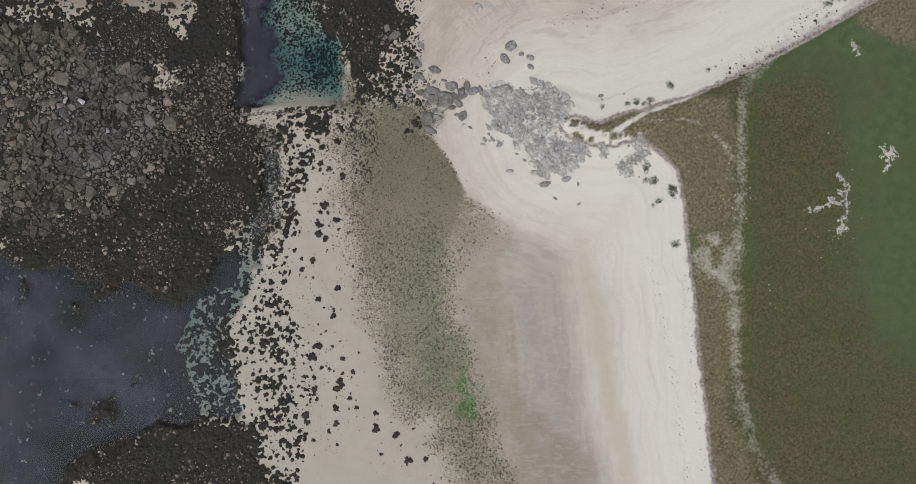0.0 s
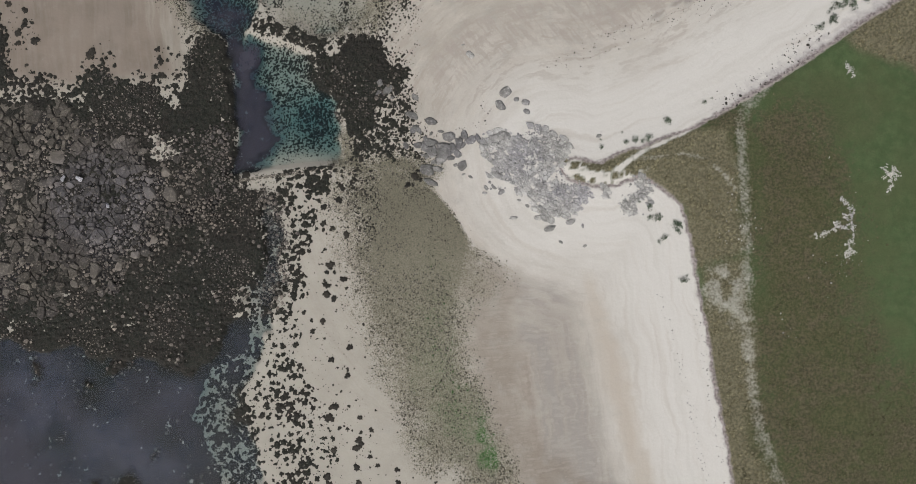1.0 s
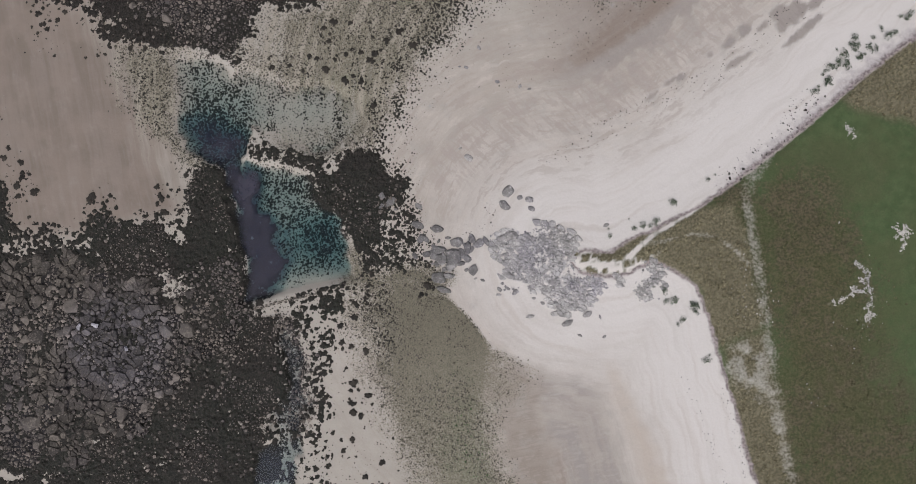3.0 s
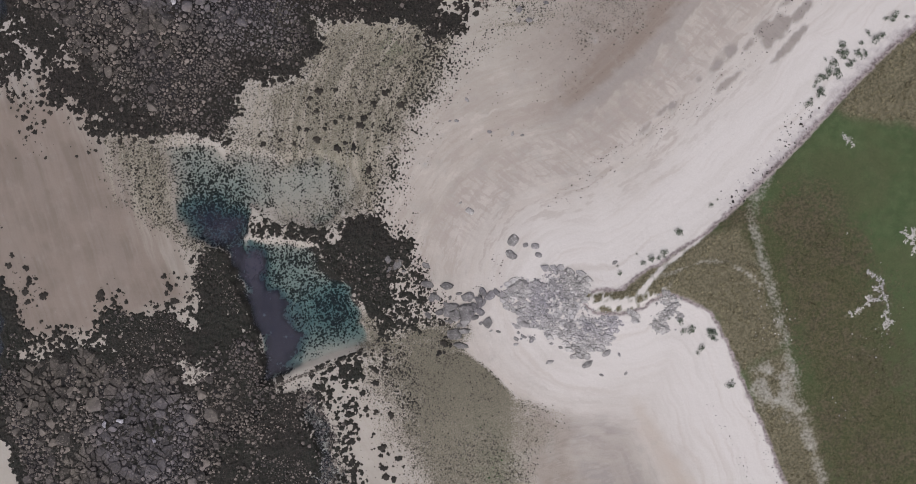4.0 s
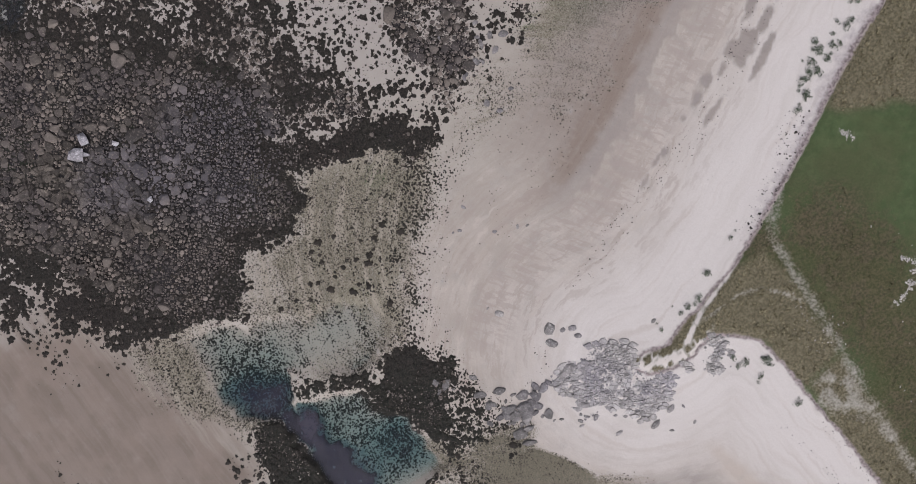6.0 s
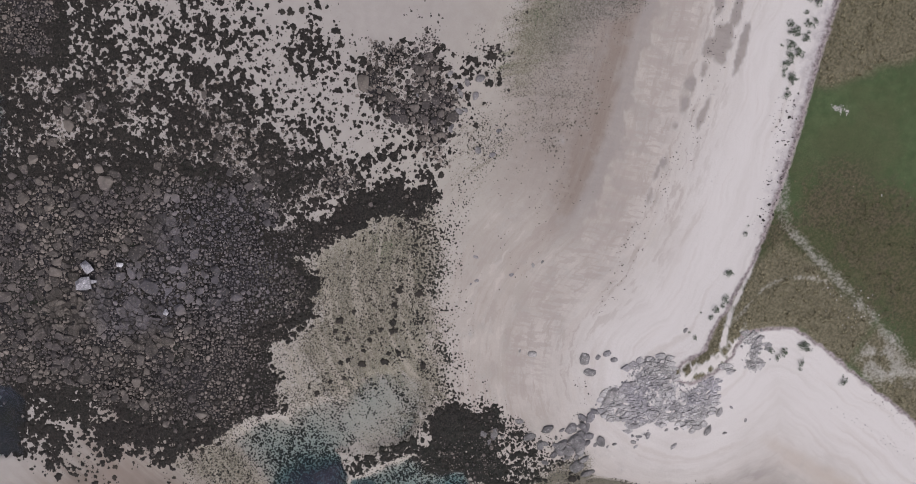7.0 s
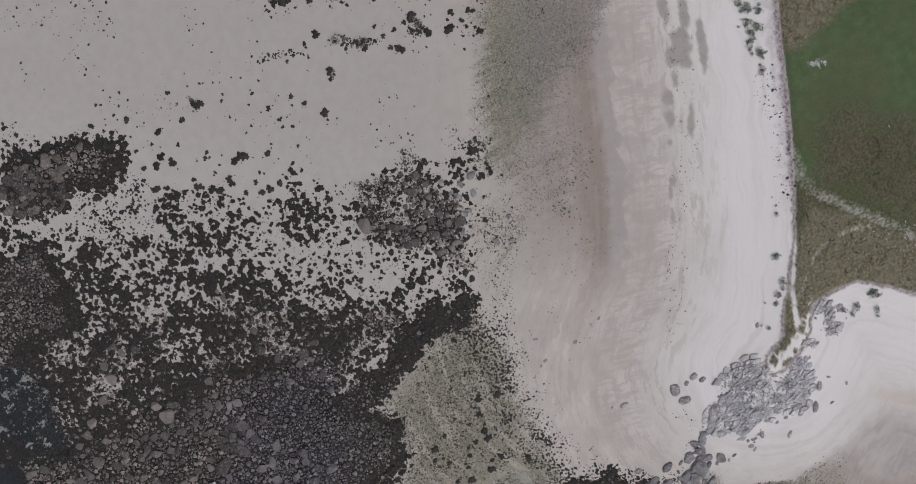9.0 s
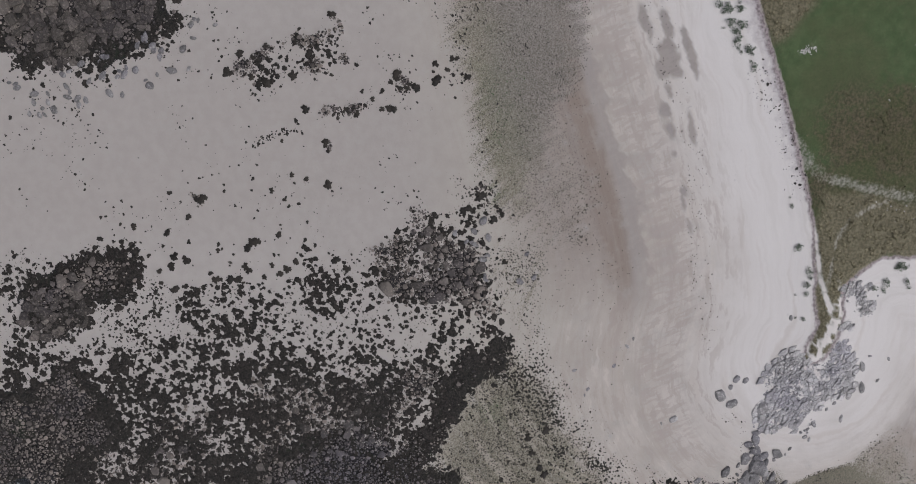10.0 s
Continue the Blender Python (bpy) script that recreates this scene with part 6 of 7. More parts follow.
def coarse(x, y):
    """Where the stones are large: towards the middle of the skerries."""
    a = smooth(26, 8, np.hypot(x + 64, (y - 18) * 1.2)) + 0.6 * smooth(30, 10, np.hypot(x + 38, y - 98)) + 1.3 * smooth(9, 4, np.hypot(x - 21, y - 76)) + smooth(14, 5, np.hypot(x - 52, y - 138)) + 0.5 * smooth(10, 5, np.hypot(x - 7, y - 132))
    return np.clip(a + 0.9 * (fbm(x, y, 8.0, 2, 77) - 0.5), 0, 1)


# ---- bedrock ledges and the boulders of the skerries ----
LEDGES = [(-67.1, 16.0, 3.6), (-57.0, 25.3, 3.2), (-66.9, 5.8, 2.4), (-62.7, 32.0, 2.4), (-70.1, 32.0, 2.6), (-58.5, 18.3, 3.4), (-63.3, 11.4, 2.6), (-52.3, 26.2, 1.8), (-38.5, 94.5, 4.2), (-35.0, 85.0, 3.8), (-22.0, 93.3, 2.2), (-44.5, 98.0, 2.6), (46.2, 142.2, 3.0), (46.8, 134.8, 3.0), (49.9, 129.8, 3.0), (43.6, 138.5, 3.0), (4.6, 132.8, 2.6), (2.7, 136.0, 2.6)]
WHITE_ROCKS = [(-36.6, 96.6, 1.7), (-34.3, 97.9, 1.35), (-35.4, 95.9, 0.7), (-31.3, 84.3, 0.75), (-30.5, 94.7, 0.8), (-62.3, 23.4, 0.75), (-59.8, 23.2, 0.7), (-55.7, 18.5, 0.5)]
white_meshes = [stone(pick, 9, 0.6, "pale_boulder") for _ in range(4)]
for me in white_meshes:
    me.materials.append(MAT_WHITISH)
for x, y, r in WHITE_ROCKS:
    floor_plan.claim(x, y, r)
    ob = new("pale_boulder", white_meshes[pick.randrange(4)])
    ob.matrix_basis = pose(x, y, float(at("height", x, y)) + 0.25, 0, 0, pick.uniform(0, 360)) @ Matrix.Diagonal((r, r * 0.8, r * 0.9, 1))
    tagged(ob, "whitish boulder streaked pale on dark shore rock", "boulder", "pale boulders on the skerries")
for cx, cy, reach in LEDGES:
    reach *= 1.3 if cx < -50 else 1.0
    base = new("bedrock_ledge")
    base.matrix_basis = pose(cx, cy, float(at("height", cx, cy)))
    tagged(base, "dark brown-grey bedrock ledge split by joints among boulders", "rocks", "bedrock ledges of the skerries")
    pts = scatter(pick, (cx - reach, cy - reach), (cx + reach, cy + reach), 1.45, lambda x, y: math.hypot(x - cx, y - cy) < reach * (0.75 + 0.5 * float(fbm(np.array(x), np.array(y), 2.5, 2, 601))))
    for (x, y), poly in zip(pts, jointed(pts, 1.7)):
        if len(poly) < 3 or pick.random() < 0.16 or not floor_plan.claim(x, y, 0.1, 0.9):
            continue
        for f in (0.35, 0.75):
            for qx, qy in poly:
                gi, gj = int((x + f * (qx - x) - XLO) / floor_plan.cell), int((y + f * (qy - y) - YLO) / floor_plan.cell)
                floor_plan.taken[max(0, gj - 1):gj + 2, max(0, gi - 1):gi + 2] = True
        ob = part("slab", block(pick, poly, x, y, pick.choice((0.0, 0.0, 0.02, 0.06)), 0.05 + 0.4 * pick.random() ** 1.5, 0.14), MAT_LEDGE, base)
        ob.matrix_basis = pose(x - cx, y - cy, float(at("height", x, y)) - base.matrix_basis.translation.z)


def packed(x, y):
    return smooth(0.18, 0.55, at("stones", x, y))


layers = []
layers.append(throw(9000, 0.6, 1.4, lambda x, y: 0.8 * packed(x, y) * coarse(x, y) ** 2, 0.85))
layers.append(throw(160000, 0.45, 0.9, lambda x, y: 0.4 * packed(x, y) * coarse(x, y), 0.85))
layers.append(throw(500000, 0.30, 0.58, lambda x, y: packed(x, y) * (0.1 + 0.7 * coarse(x, y)), 0.95))
layers.append(throw(1800000, 0.16, 0.34, lambda x, y: 0.75 * packed(x, y), 0.97))
layers.append(throw(120000, 0.16, 0.45, lambda x, y: 0.24 * (at("mats", x, y) > 0.6) * (at("sea", x, y) < 0) * smooth(0.46, 0.62, fbm(x, y, 7.0, 3, 66)) + 0.25 * (at("stones", x, y) > 0.02) * (at("weed", x, y) > 0.1)))
layers.append(throw(300000, 0.10, 0.22, lambda x, y: 0.8 * (at("mats", x, y) > 0.6) * (at("sea", x, y) < 0) * (at("pool", x, y) < 0) * smooth(0.5, 0.64, fbm(x, y, 6.0, 3, 65))))
layers.append(throw(60000, 0.18, 0.5, lambda x, y: 0.10 * (at("sea", x, y) > 0) * (fbm(x, y, 9.0, 2, 55) > 0.5)))
bx, by, br = (np.concatenate(v) for v in zip(*layers))
bz = at("height", bx, by) + 0.2 * (at("mats", bx, by) > 0.5)
order = np.argsort(-br)
single, many = order[:300], order[300:]
boulder_meshes = [stone(pick, 12, 0.6, "boulder", pick.uniform(0.9, 1.3)) for _ in range(10)]
for me in boulder_meshes:
    me.materials.append(MAT_BOULDER)
for i in single:
    ob = new("boulder", boulder_meshes[pick.randrange(10)])
    ob.matrix_basis = pose(bx[i], by[i], bz[i], pick.uniform(-8, 8), pick.uniform(-8, 8), pick.uniform(0, 360)) @ Matrix.Diagonal((br[i] * pick.uniform(0.95, 1.3), br[i], br[i] * pick.uniform(0.7, 1.1), 1))
    tagged(ob, "large weathered brown-grey boulder on the rocky shore", "boulder", "boulders of the skerries")
stone_kinds = [arrays(stone(pick, 10, 0.75)) for _ in range(14)]
small_kinds = [arrays(stone(pick, 8, 0.8)) for _ in range(12)]
for name, sel, kinds in (("boulders", many[br[many] > 0.27], stone_kinds), ("cobbles", many[br[many] <= 0.27], small_kinds)):
    n = len(sel)
    spread(name, kinds, bx[sel], by[sel], bz[sel], br[sel] * 0.9, rng.uniform(0.7, 1.2, n), rng.uniform(0, 6.3, n), MAT_BOULDERS, "packed brown-grey angular " + name + " between dark seaweed", "rocks")

# ---- seaweed ----
def lobed(rng, spokes, tall):
    """A ragged heap of fronds, two or three lobes run together."""
    k = [(rng.uniform(0.12, 0.34) / n ** 0.45, rng.uniform(0, 6.3), n) for n in (1, 2, 3, 5, 8)]
    ring = []
    for t in np.arange(spokes) * 2 * math.pi / spokes:
        ring.append(max(0.3, 0.95 + sum(a * math.sin(n * t + p) for a, p, n in k) + rng.uniform(-0.16, 0.16)))
    verts, faces = [(0, 0, tall)], []
    for share, z in ((0.5, tall * 0.95), (0.86, tall * 0.6), (1.0, -0.10)):
        for i, r in enumerate(ring):
            t = i * 2 * math.pi / spokes
            verts.append((share * r * math.cos(t), share * r * math.sin(t), z * rng.uniform(0.45, 1.35) if z > 0 else z))
    for i in range(spokes):
        j = (i + 1) % spokes
        faces.append((0, 1 + i, 1 + j))
        for level in (0, spokes):
            a, b, c, d = 1 + level + i, 1 + level + j, 1 + level + spokes + i, 1 + level + spokes + j
            faces += [(a, c, b), (b, c, d)]
    return np.array(verts, np.float32), np.array(faces, np.int32)


def scrap(rng, spokes):
    """A torn scrap of weed."""
    ring = [rng.uniform(0.5, 1.2) for _ in range(spokes)]
    verts = [(0, 0, 0.3)] + [(r * math.cos(i * 6.283 / spokes) * 1.3, r * math.sin(i * 6.283 / spokes) * 0.8, -0.1) for i, r in enumerate(ring)]
    return np.array(verts, np.float32), np.array([(0, 1 + i, 1 + (i + 1) % spokes) for i in range(spokes)], np.int32)


def strew(rate, lo, hi, power, density):
    """Places and radii at a rate per square metre, thinned by a density."""
    n = int(rate * (XHI - XLO - 6) * (YHI - YLO - 6))
    x, y = rng.uniform(*inside_x, n), rng.uniform(*inside_y, n)
    ok = rng.uniform(0, 1, n) < density(x, y)
    x, y = x[ok], y[ok]
    return x, y, lo + (hi - lo) * rng.uniform(0, 1, len(x)) ** power


def tide(x, y, size, seed, gather):
    """Low inside rounded clumps of about one size, high between them; some clumps come before others, gathered in wider drifts."""
    ix, iy = np.floor(x / size), np.floor(y / size)
    best = np.full(np.shape(x), 9.0)
    for dx in (-1, 0, 1):
        for dy in (-1, 0, 1):
            jx, jy = ix + dx, iy + dy
            px, py = (jx + lattice(jx, jy, seed)) * size, (jy + lattice(jx, jy, seed + 1)) * size
            best = np.minimum(best, np.hypot(x - px, y - py) / size + 0.75 * lattice(jx, jy, seed + 2))
    for share, scale in ((gather, 4.3), (0.5, 0.42), (0.46, 0.21)):
        best = best + share * (value_noise(x / (size * scale), y / (size * scale), seed + 3) - 0.5)
    return best


def rank(n, size, seed, gather):
    """Turns noise into even shares from 0 to 1."""
    own = np.random.default_rng(seed)
    known = np.sort(tide(own.uniform(-300, 300, 20000), own.uniform(-300, 300, 20000), size, seed, gather))
    return np.interp(n, known, np.linspace(0, 1, len(known)))


def carpet(name, field, lo, hi, step, size, gather, seed, gain, thick, material, label):
    """Weed that lies over the ground in lobes: it rises where a share field beats the noise, and its rim dips into the ground."""
    x, y = np.meshgrid(np.arange(lo[0], hi[0], step), np.arange(lo[1], hi[1], step))
    own = np.random.default_rng(seed)
    x, y = x + own.uniform(-0.25, 0.25, x.shape) * step, y + own.uniform(-0.25, 0.25, x.shape) * step
    share = field(x, y)
    over = np.full(x.shape, -1.0)
    some = share > 0.005
    over[some] = share[some] - rank(tide(x[some], y[some], size, seed, gather), size, seed, gather)
    rise = np.clip(gain * over, -0.2, thick)
    rise = np.where(rise > 0, rise * (0.45 + 1.1 * fbm(x, y, 0.55, 3, seed + 9)), rise)
    up = rise > 0
    keep = up[:-1, :-1] | up[1:, :-1] | up[:-1, 1:] | up[1:, 1:]
    me, _ = grid_mesh(name, x, y, at("height", x, y) + rise, keep)
    me.materials.append(material)
    return tagged(new(name, me), label, "seaweed", kind="stuff")


def drifts(x, y):
    """Weed in wide drifts; the thin scatter is left to single clumps."""
    w = np.maximum(at("weed", x, y), 0.8 * at("skerry", x, y) * (at("sea", x, y) < 0.5) * (at("pool", x, y) < 0))
    return np.where(at("turf", x, y) < -4, smooth(0.20, 0.30, w) * w * np.where(at("stones", x, y) > 0.5, 0.35, 1.0), 0)


WEED_LABEL = "dark brown bladder wrack lying in ragged heaps on sand"
carpet("seaweed_drifts", drifts, (XLO + 1, YLO + 1), (XHI - 1, YHI - 1), 0.12, 0.72, 0.62, 1201, 0.42, 0.18, MAT_MAT, WEED_LABEL)
tops = lambda x, y: np.where((at("turf", x, y) < -4) & (at("pool", x, y) < -1.5), at("fleck", x, y), 0)
sunk = lambda x, y: np.where(at("pool", x, y) >= -1.7, at("fleck", x, y), 0)
carpet("pool_weed", sunk, (-46, 20), (-9, 67), 0.07, 0.27, 0.25, 1701, 0.11, 0.07, MAT_MAT, "small dark tufts of weed on the pale bed of the pools")
carpet("seaweed_tufts", tops, (-50, 16), (40, 84), 0.09, 0.36, 0.35, 1301, 0.16, 0.09, MAT_MAT, "small dark tufts of weed over sand and shingle")
carpet("seaweed_flecks", tops, (-24, -48), (16, 20), 0.10, 0.34, 0.3, 1401, 0.2, 0.10, MAT_MAT, "small dark tufts of weed over sand and shingle")
carpet("seaweed_specks", tops, (-6, 84), (40, 132), 0.12, 0.45, 0.35, 1601, 0.2, 0.10, MAT_MAT, "small dark tufts of weed over sand and shingle")
carpet("seaweed_fringe", tops, (40, 52), (84, 125), 0.12, 0.45, 0.35, 1501, 0.2, 0.10, MAT_MAT, "small dark tufts of weed over sand and shingle")

lobed_kinds = [lobed(pick, 24, 0.26) for _ in range(14)]
tuft_kinds = [lobed(pick, 11, 0.3) for _ in range(14)]
scrap_kinds = [scrap(pick, 6) for _ in range(10)]
thin = lambda x, y: np.where(at("turf", x, y) < -3, at("weed", x, y) * (1 - smooth(0.22, 0.34, at("weed", x, y))), 0) * (at("pool", x, y) < 0.3)
hx, hy, hr = strew(4.2, 0.10, 0.72, 2.7, lambda x, y: thin(x, y) * smooth(0.36, 0.56, fbm(x, y, 3.0, 4, 91)))
alone = np.argsort(-hr)[:260]
rest = np.setdiff1d(np.arange(len(hx)), alone)
scraps = strew(6.0, 0.04, 0.15, 1.6, lambda x, y: np.where(at("turf", x, y) < -3, np.clip(1.1 * at("weed", x, y), 0, 0.6) * smooth(0.3, 0.6, fbm(x, y, 6.0, 3, 191)), 0) * np.where(at("stones", x, y) > 0.5, 0.2, 1.0))
for name, kinds, (x, y, r) in (("seaweed_heaps", tuft_kinds, (hx[rest], hy[rest], hr[rest])), ("seaweed_scraps", scrap_kinds, scraps)):
    n = len(x)
    spread(name, kinds, x, y, at("height", x, y), r, rng.uniform(0.6, 1.3, n), rng.uniform(0, 6.3, n), MAT_WEED, WEED_LABEL, "seaweed", True)
heap_meshes = []
for v, f in lobed_kinds:
    me = array_mesh("seaweed_clump", v, f, True)
    me.materials.append(MAT_WEED_ONE)
    heap_meshes.append(me)
for i in alone:
    ob = new("seaweed_clump", heap_meshes[pick.randrange(len(heap_meshes))])
    ob.matrix_basis = pose(hx[i], hy[i], float(at("height", hx[i], hy[i])), 0, 0, pick.uniform(0, 360)) @ Matrix.Scale(hr[i], 4)
    tagged(ob, "dark brown ragged clump of wrack on pale sand", "seaweed", "seaweed clumps on the sand")

# ---- shingle stones ----
chips = [arrays(stone(pick, 6, 0.5)) for _ in range(10)]
x, y, r = strew(20.0, 0.045, 0.22, 2.4, lambda x, y: smooth(0.04, 0.35, at("shingle", x, y)) * (1 - 0.65 * smooth(0.5, 0.85, at("shingle", x, y)) * (y < 40)) * (at("turf", x, y) < -4) * smooth(0.25, 0.6, fbm(x, y, 6.0, 5, 141)))
r = np.where((y > 60) & (x > 25), 0.62 * r, r)
green = at("algae", x, y) > rng.uniform(0.15, 1.2, len(x))
for name, sel, mat, label in (("shingle", ~green, MAT_PEBBLES, "dark grey-brown shingle strewn over olive sand"), ("algae_shingle", green, MAT_GREENSTONES, "bright green algae-covered shingle on the sand")):
    n = int(sel.sum())
    spread(name, chips, x[sel], y[sel], at("height", x[sel], y[sel]), r[sel], rng.uniform(0.7, 1.2, n), rng.uniform(0, 6.3, n), mat, label, "shingle")

x, y, r = strew(1.3, 0.05, 0.17, 2.0, lambda x, y: smooth(-26, -31, at("turf", x, y)) * smooth(-48, -38, at("turf", x, y)) * smooth(28, 36, y) * smooth(4, 14, x) * smooth(0.38, 0.62, fbm(x, y, 3.0, 4, 461)))
spread("beach_pebbles", chips, x, y, at("height", x, y), r, rng.uniform(0.7, 1.2, len(x)), rng.uniform(0, 6.3, len(x)), MAT_PEBBLES, "brown pebbles strewn thinly over damp sand", "pebbles")
x, y, r = strew(1.1, 0.05, 0.24, 2.6, lambda x, y: smooth(-40, -50, at("turf", x, y)) * smooth(78, 88, y) * smooth(16, 22, x) * smooth(0.2, 0.05, at("weed", x, y)) * smooth(0.48, 0.7, fbm(x, y, 5.0, 4, 471)))
spread("weed_specks", tuft_kinds, x, y, at("height", x, y), r, rng.uniform(0.6, 1.2, len(x)), rng.uniform(0, 6.3, len(x)), MAT_WEED, "small dark specks of weed strewn over the sand flat", "seaweed", True)

# ---- drift lines ----
for line in ([(34.3, 108.5), (36.1, 106.2), (37.3, 103.3)], [(40.6, 98.2), (41.7, 95.8), (42.8, 93.7)], [(45.8, 89.4), (47.0, 87.4)]):
    DRIFT.append((line, 60, 0.28, 0.22))
DRIFT.append(([(59.5, 36.4), (56.5, 35.2), (54.0, 32.8), (50.4, 31.0), (48.7, 29.9), (46.7, 28.4), (45.0, 27.5), (42.9, 26.9)], 50, 0.6, 0.19))
xs, ys, rs = [], [], []
for line, pieces, wide, size in DRIFT:
    seg = [math.dist(a, b) for a, b in zip(line, line[1:])]
    for _ in range(pieces):
        k = pick.choices(range(len(seg)), seg)[0]
        f = pick.random()
        f = f + 0.06 * math.sin(f * 40)
        (ax, ay), (bx2, by2) = line[k], line[k + 1]
        xs.append(ax + f * (bx2 - ax) + pick.gauss(0, wide))
        ys.append(ay + f * (by2 - ay) + pick.gauss(0, wide))
        rs.append(size * pick.uniform(0.4, 1.4))
x, y, r = np.array(xs), np.array(ys), np.array(rs)
spread("drift_line", scrap_kinds + tuft_kinds[:4], x, y, at("height", x, y), r, np.full(len(x), 0.9), rng.uniform(0, 6.3, len(x)), MAT_WEED, "thin dark lines of dried weed along the upper beach", "seaweed", True)


# ---- outcrops of the headland ----
OUTCROP_LABELS = ("light grey bedded rock outcrop broken into blocks at the headland", "grey cracked rock knoll standing in pale sand", "small grey rock outcrop at the foot of the turf edge")
for k, (outline, label) in enumerate(zip(OUTCROPS, OUTCROP_LABELS)):
    ox, oy = (sum(v) / len(outline) for v in zip(*outline))
    base = new("rock_outcrop")
    base.matrix_basis = pose(ox, oy, float(at("height", ox, oy)))
    tagged(base, label, "rocks")
    lo, hi = [min(v) - 1.5 for v in zip(*outline)], [max(v) + 1.5 for v in zip(*outline)]
    c, sn = math.cos(radians(-38)), math.sin(radians(-38))
    # blocks are longer along the bedding, and dip one way
    along = lambda x, y: (((x - ox) * c + (y - oy) * sn) / 1.7, -(x - ox) * sn + (y - oy) * c)
    pts = scatter(pick, lo, hi, (0.8, 0.8, 0.7)[k], lambda x, y: float(signed(outline, np.array(x), np.array(y))) > pick.uniform(-1.0, 0.6))
    for (x, y), poly in list(zip(pts, jointed([along(*p) for p in pts], 0.75)))[:620]:
        bare = float(fbm(np.array(x), np.array(y), 2.4, 4, 401))
        if len(poly) < 3 or bare < (0.43, 0.40, 0.55)[k] or pick.random() < 0.09:
            continue
        poly = [(ox + u * 1.7 * c - v * sn, oy + u * 1.7 * sn + v * c) for u, v in poly]
        ob = part("slab", block(pick, poly, x, y, pick.choice((0.0, 0.0, 0.02, 0.05, 0.14)), 0.03 + 0.3 * max(0.0, bare - 0.4) + 0.2 * pick.random() ** 4, 0.10), MAT_OUTCROP, base)
        ob.matrix_basis = pose(x - ox, y - oy, float(at("height", x, y)) - base.matrix_basis.translation.z)
rubble_kinds = [arrays(stone(pick, 9, 0.6)) for _ in range(10)]
x, y, r = strew(7.0, 0.07, 0.34, 2.2, lambda x, y: smooth(-1.6, 0.6, at("outcrop", x, y)) * (at("turf", x, y) < 0.5) * smooth(0.38, 0.58, fbm(x, y, 2.2, 4, 431)))
spread("rock_rubble", rubble_kinds, x, y, at("height", x, y), r, rng.uniform(0.7, 1.2, len(x)), rng.uniform(0, 6.3, len(x)), MAT_RUBBLE, "broken grey rock rubble between the slabs of the headland", "rocks")
rock_meshes = [stone(pick, 20, 0.6, "beach_rock", pick.uniform(1.1, 1.4)) for _ in range(8)]
for me in rock_meshes:
    me.materials.append(MAT_BEACHROCK)
wet_meshes = [stone(pick, 20, 0.6, "beach_rock", pick.uniform(1.1, 1.4)) for _ in range(6)]
for me in wet_meshes:
    me.materials.append(MAT_SHOREROCK)
for x, y, r in ROCKS:
    r *= 0.88
    ob = new("beach_rock", wet_meshes[pick.randrange(6)] if x < 2.5 and y < 45 else rock_meshes[pick.randrange(8)])
    ob.matrix_basis = pose(x, y, float(at("height", x, y)), pick.uniform(-5, 5), pick.uniform(-5, 5), pick.gauss(-10, 30)) @ Matrix.Diagonal((r, r * pick.uniform(0.55, 0.85), r * 0.6, 1))
    tagged(ob, "grey boulder among dark seaweed at the edge of the sand" if float(at("weed", x, y)) > 0.45 else "rounded grey boulder lying alone on pale sand" if r > 0.6 else "small grey rock lying on pale sand", "rock", "loose rocks on the beach")

cluster = random.Random(31)
for k in range(156):
    cx, cy, wide, tall, large = (41.0 + 0.25 * (k - 126), 131.0 - 0.4 * (k - 126), 2.0, 2.0, 0.66) if k > 95 else (21.0, 76.0, 3.0, 4.2, 0.72) if k < 60 else (-2.4, 22.8, 2.3, 1.7, 0.95)
    x, y, r = cluster.gauss(cx, wide), cluster.gauss(cy, tall), cluster.uniform(0.3, large)
    if floor_plan.claim(x, y, r * 0.5, 0.9):
        ob = new("beach_rock", wet_meshes[cluster.randrange(6)])
        ob.matrix_basis = pose(x, y, float(at("height", x, y)) + 0.05, cluster.uniform(-6, 6), cluster.uniform(-6, 6), cluster.uniform(0, 360)) @ Matrix.Diagonal((r, r * cluster.uniform(0.65, 0.95), r * 0.7, 1))
        tagged(ob, "grey boulder among dark seaweed at the edge of the sand", "rock", "loose rocks on the beach")

# ---- weir of the tide pool ----
wall = new("pool_wall")
tagged(wall, "low weathered stone weir across the tide pool", "wall", kind="structure")
block_meshes = [stone(pick, 16, 0.6, "stone") for _ in range(6)]
for me in block_meshes:
    me.materials.append(MAT_WALLSTONE)
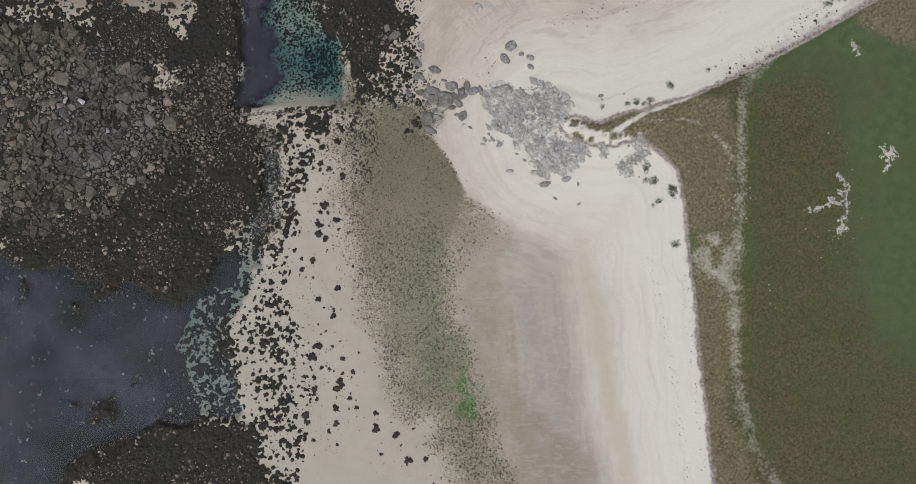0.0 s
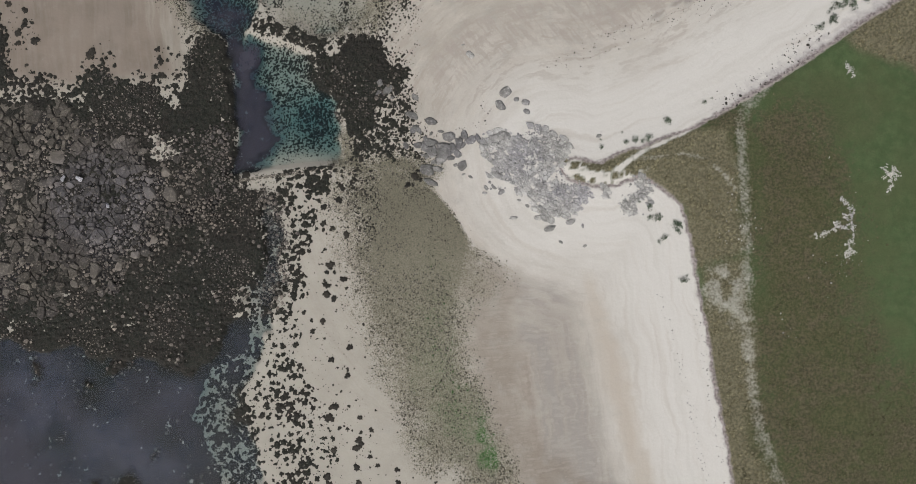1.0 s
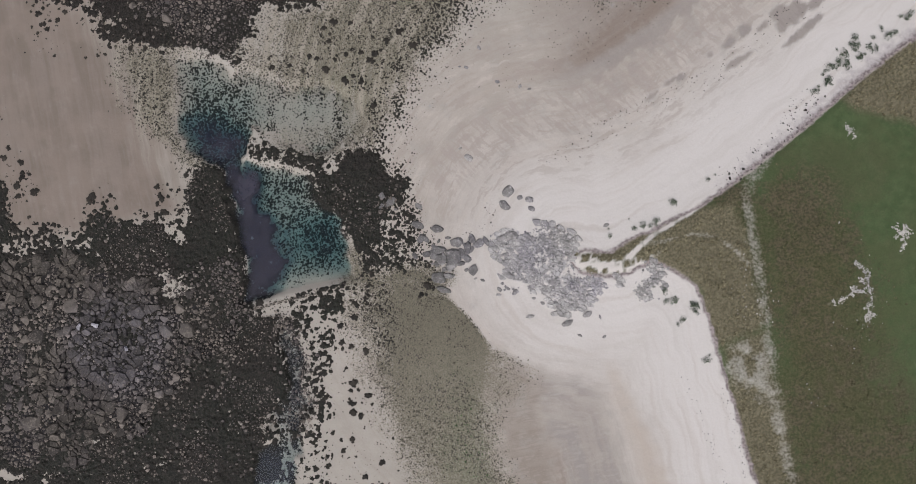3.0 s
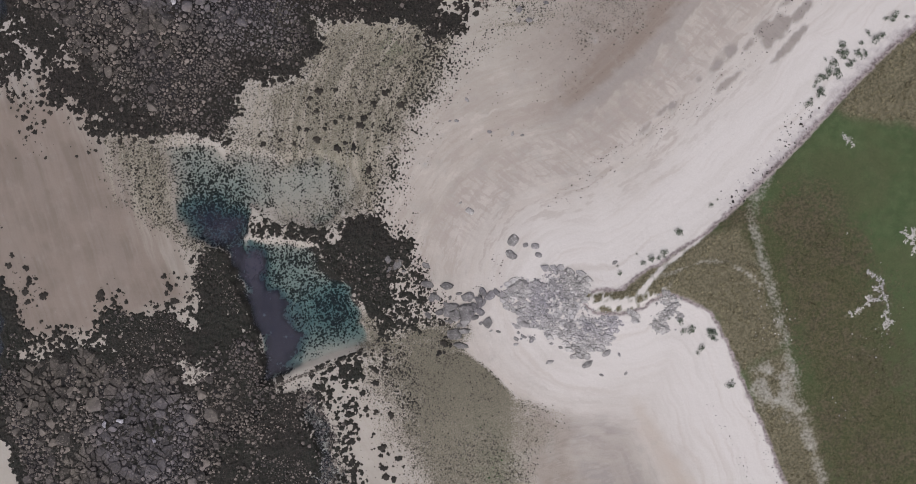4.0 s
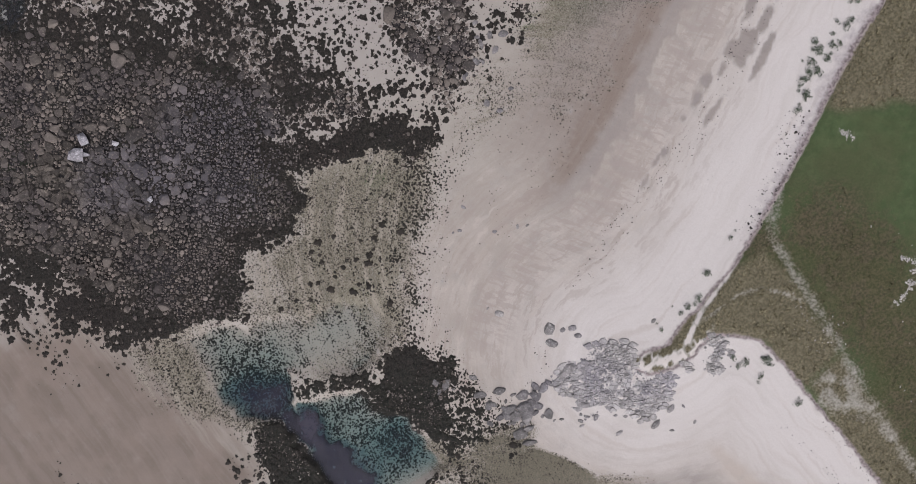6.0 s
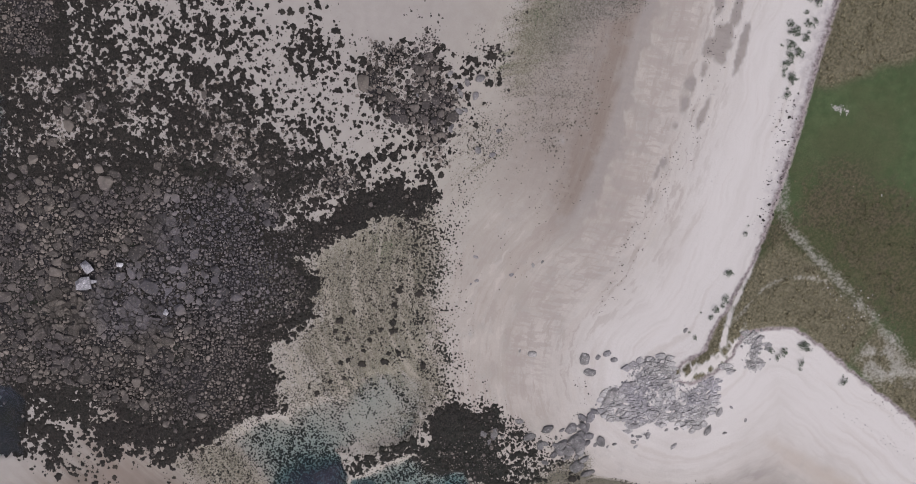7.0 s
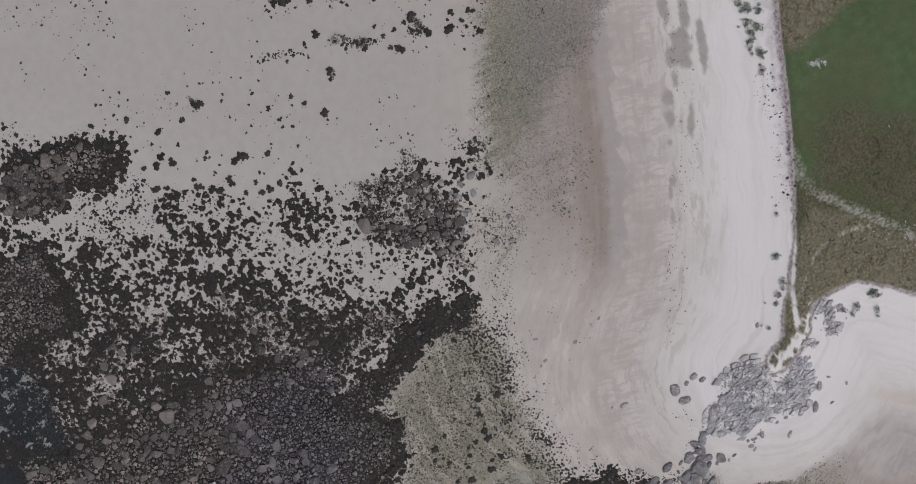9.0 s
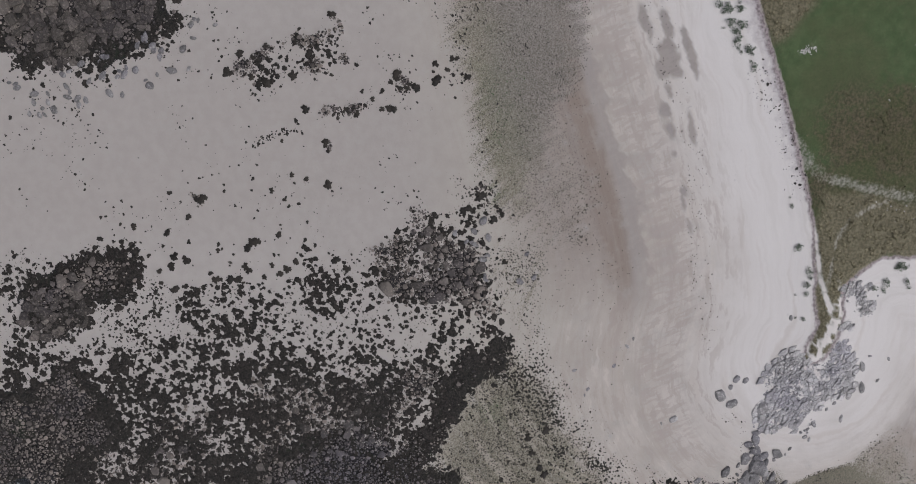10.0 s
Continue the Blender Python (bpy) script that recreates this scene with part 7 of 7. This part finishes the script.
for (ax, ay), (bx2, by2) in zip(WALL, WALL[1:]):
    long = math.dist((ax, ay), (bx2, by2))
    turn = math.degrees(math.atan2(by2 - ay, bx2 - ax))
    for row in (-0.12, 0.12):
        d = pick.uniform(0.1, 0.4)
        while d < long:
            half = pick.uniform(0.22, 0.42)
            ob = part("stone", block_meshes[pick.randrange(6)], MAT_WALLSTONE, wall)
            c, s = math.cos(radians(turn)), math.sin(radians(turn))
            ob.matrix_basis = pose(ax + c * d - s * row, ay + s * d + c * row, 0.02 + pick.uniform(-0.05, 0.06), 0, 0, turn + pick.uniform(-3, 3)) @ Matrix.Diagonal((half, 0.15, 0.45, 1))
            d += half * 1.9


# ---- shrubs at the foot of the turf edge ----
def leaves(rng, count, reach):
    verts, faces = [], []
    p, q, k = rng.uniform(0, 6.3), rng.uniform(0, 6.3), rng.uniform(0, 6.3)
    for _ in range(count):
        a, u = rng.uniform(0, 6.283), rng.random() ** 0.6
        lump = 0.72 + 0.2 * math.sin(a + p) + 0.16 * math.sin(2 * a + q) + 0.14 * math.sin(5 * a + k)
        x, y, z = reach * u * lump * math.cos(a), reach * u * lump * math.sin(a), 0.15 + (0.75 - 0.6 * u * u) * rng.uniform(0.5, 1.1)
        w, t, lean = rng.uniform(0.06, 0.13), rng.uniform(0, 6.283), rng.uniform(-0.06, 0.08)
        c, s = math.cos(t), math.sin(t)
        n = len(verts)
        verts += [(x - c * w, y - s * w, z), (x - s * w * 0.5, y + c * w * 0.5, z + lean), (x + c * w * 1.2, y + s * w * 1.2, z + lean), (x + s * w * 0.5, y - c * w * 0.5, z)]
        faces.append((n, n + 3, n + 2, n + 1))
    return array_mesh("crown", np.array(verts), np.array(faces), False)


def shrub(rng):
    base = new("shrub")
    part("crown", leaves(rng, 170, 1.15), MAT_SHRUB, base)
    for k in range(3):
        bm = bmesh.new()
        bmesh.ops.create_cone(bm, segments=6, radius1=0.05, radius2=0.02, depth=0.7, matrix=pose(0.12 * k - 0.12, 0.05 * k, 0.25, 20 * k - 20, 15 - 12 * k, 0))
        me = bpy.data.meshes.new("stem")
        bm.to_mesh(me)
        bm.free()
        part("stem", me, MAT_STEM, base)
    return base


first = [shrub(pick) for _ in range(9)]
sprout = random.Random(12)
SHRUBS = SHRUBS + [(x + sprout.gauss(0, 0.9), y + sprout.gauss(0, 0.8), r * sprout.uniform(0.35, 0.75)) for x, y, r in SHRUBS for _ in range(3 if y > 35 else 1)]
for k, (x, y, r) in enumerate(SHRUBS):
    m4 = pose(x, y, float(at("height", x, y)), 0, 0, pick.uniform(0, 360))
    ob = first[k] if k < 9 else copy_thing(first[k % 9], m4)
    ob.matrix_basis = m4 @ Matrix.Diagonal((1.2 * r, r * pick.uniform(0.6, 1.2), r * 0.8, 1))
    tagged(ob, "low dark green shrub growing from white sand by the turf edge", "shrub", "shrubs on the upper beach")

# ---- pale rocks in the turf ----
pale_meshes = [stone(pick, 12, 0.45, "rock", pick.uniform(1.0, 1.6)) for _ in range(6)]
for me in pale_meshes:
    me.materials.append(MAT_PALE)
for line in PALE:
    x, y = line[0]
    base = new("pale_rock_patch")
    base.matrix_basis = pose(x, y, float(at("height", x, y)))
    tagged(base, "vein of bare whitish broken rock in green turf", "rocks", "bare rock veins in the turf")
    twigs = list(zip(line, line[1:]))
    for (ax, ay), (bx2, by2) in list(twigs):
        for _ in range(3):
            f, a, d = pick.random(), math.atan2(by2 - ay, bx2 - ax) + pick.choice((-1, 1)) * pick.uniform(0.6, 1.5), pick.uniform(0.25, 0.9)
            sx, sy = ax + f * (bx2 - ax), ay + f * (by2 - ay)
            twigs.append(((sx, sy), (sx + d * math.cos(a), sy + d * math.sin(a))))
    for (ax, ay), (bx2, by2) in twigs:
        for _ in range(int(2 + 8 * math.dist((ax, ay), (bx2, by2)))):
            f, off = pick.random(), pick.gauss(0, 0.11)
            dx, dy = ax + f * (bx2 - ax) + off - x, ay + f * (by2 - ay) + pick.gauss(0, 0.11) - y
            ob = part("rock", pale_meshes[pick.randrange(6)], MAT_PALE, base)
            ob.matrix_basis = pose(dx, dy, float(at("height", x + dx, y + dy)) - base.matrix_basis.translation.z, 0, 0, pick.uniform(0, 360)) @ Matrix.Diagonal((pick.uniform(0.06, 0.2), pick.uniform(0.04, 0.12), 0.1, 1))
x, y, r = strew(1.7, 0.06, 0.19, 2.2, lambda x, y: (at("turf", x, y) > 1) * (0.10 * smooth(0.3, 0.8, at("path", x, y)) + 0.5 * smooth(0.55, 0.75, fbm(x, y, 7.0, 3, 171)) * smooth(0.2, 0.6, at("brown", x, y)) * (y > -12)))
spread("pale_stones", chips, x, y, at("height", x, y), r, np.full(len(x), 0.8), rng.uniform(0, 6.3, len(x)), MAT_PALES, "small pale stones scattered through worn turf", "stones")

# ---- grass ----
tall_kinds = [tuft(pick, 9, 1.2) for _ in range(10)]
x, y, r = strew(2.2, 0.22, 0.48, 1.4, lambda x, y: (at("turf", x, y) > 0.3) * smooth(0.3, 0.8, at("marram", x, y)) * (at("path", x, y) < 0.3) * smooth(0.25, 0.5, fbm(x, y, 2.0, 2, 201)))
spread("marram_grass", tall_kinds, x, y, at("height", x, y), r, rng.uniform(0.4, 0.75, len(x)), 0.6 + rng.normal(0, 0.5, len(x)), MAT_STRAW, "straw-coloured marram grass in dense wind-bent tussocks", "grass")
x, y, r = strew(1.6, 0.12, 0.26, 1.4, lambda x, y: (at("turf", x, y) > 0.5) * (1 - at("marram", x, y)) * smooth(0.1, 0.7, at("brown", x, y)) * (at("path", x, y) < 0.2) * smooth(0.35, 0.6, fbm(x, y, 4.0, 3, 221)))
spread("rough_grass", tall_kinds, x, y, at("height", x, y), r, rng.uniform(0.5, 0.9, len(x)), 0.6 + rng.normal(0, 0.6, len(x)), MAT_OLIVE, "olive-brown rough grass tufts in grazed turf", "grass")
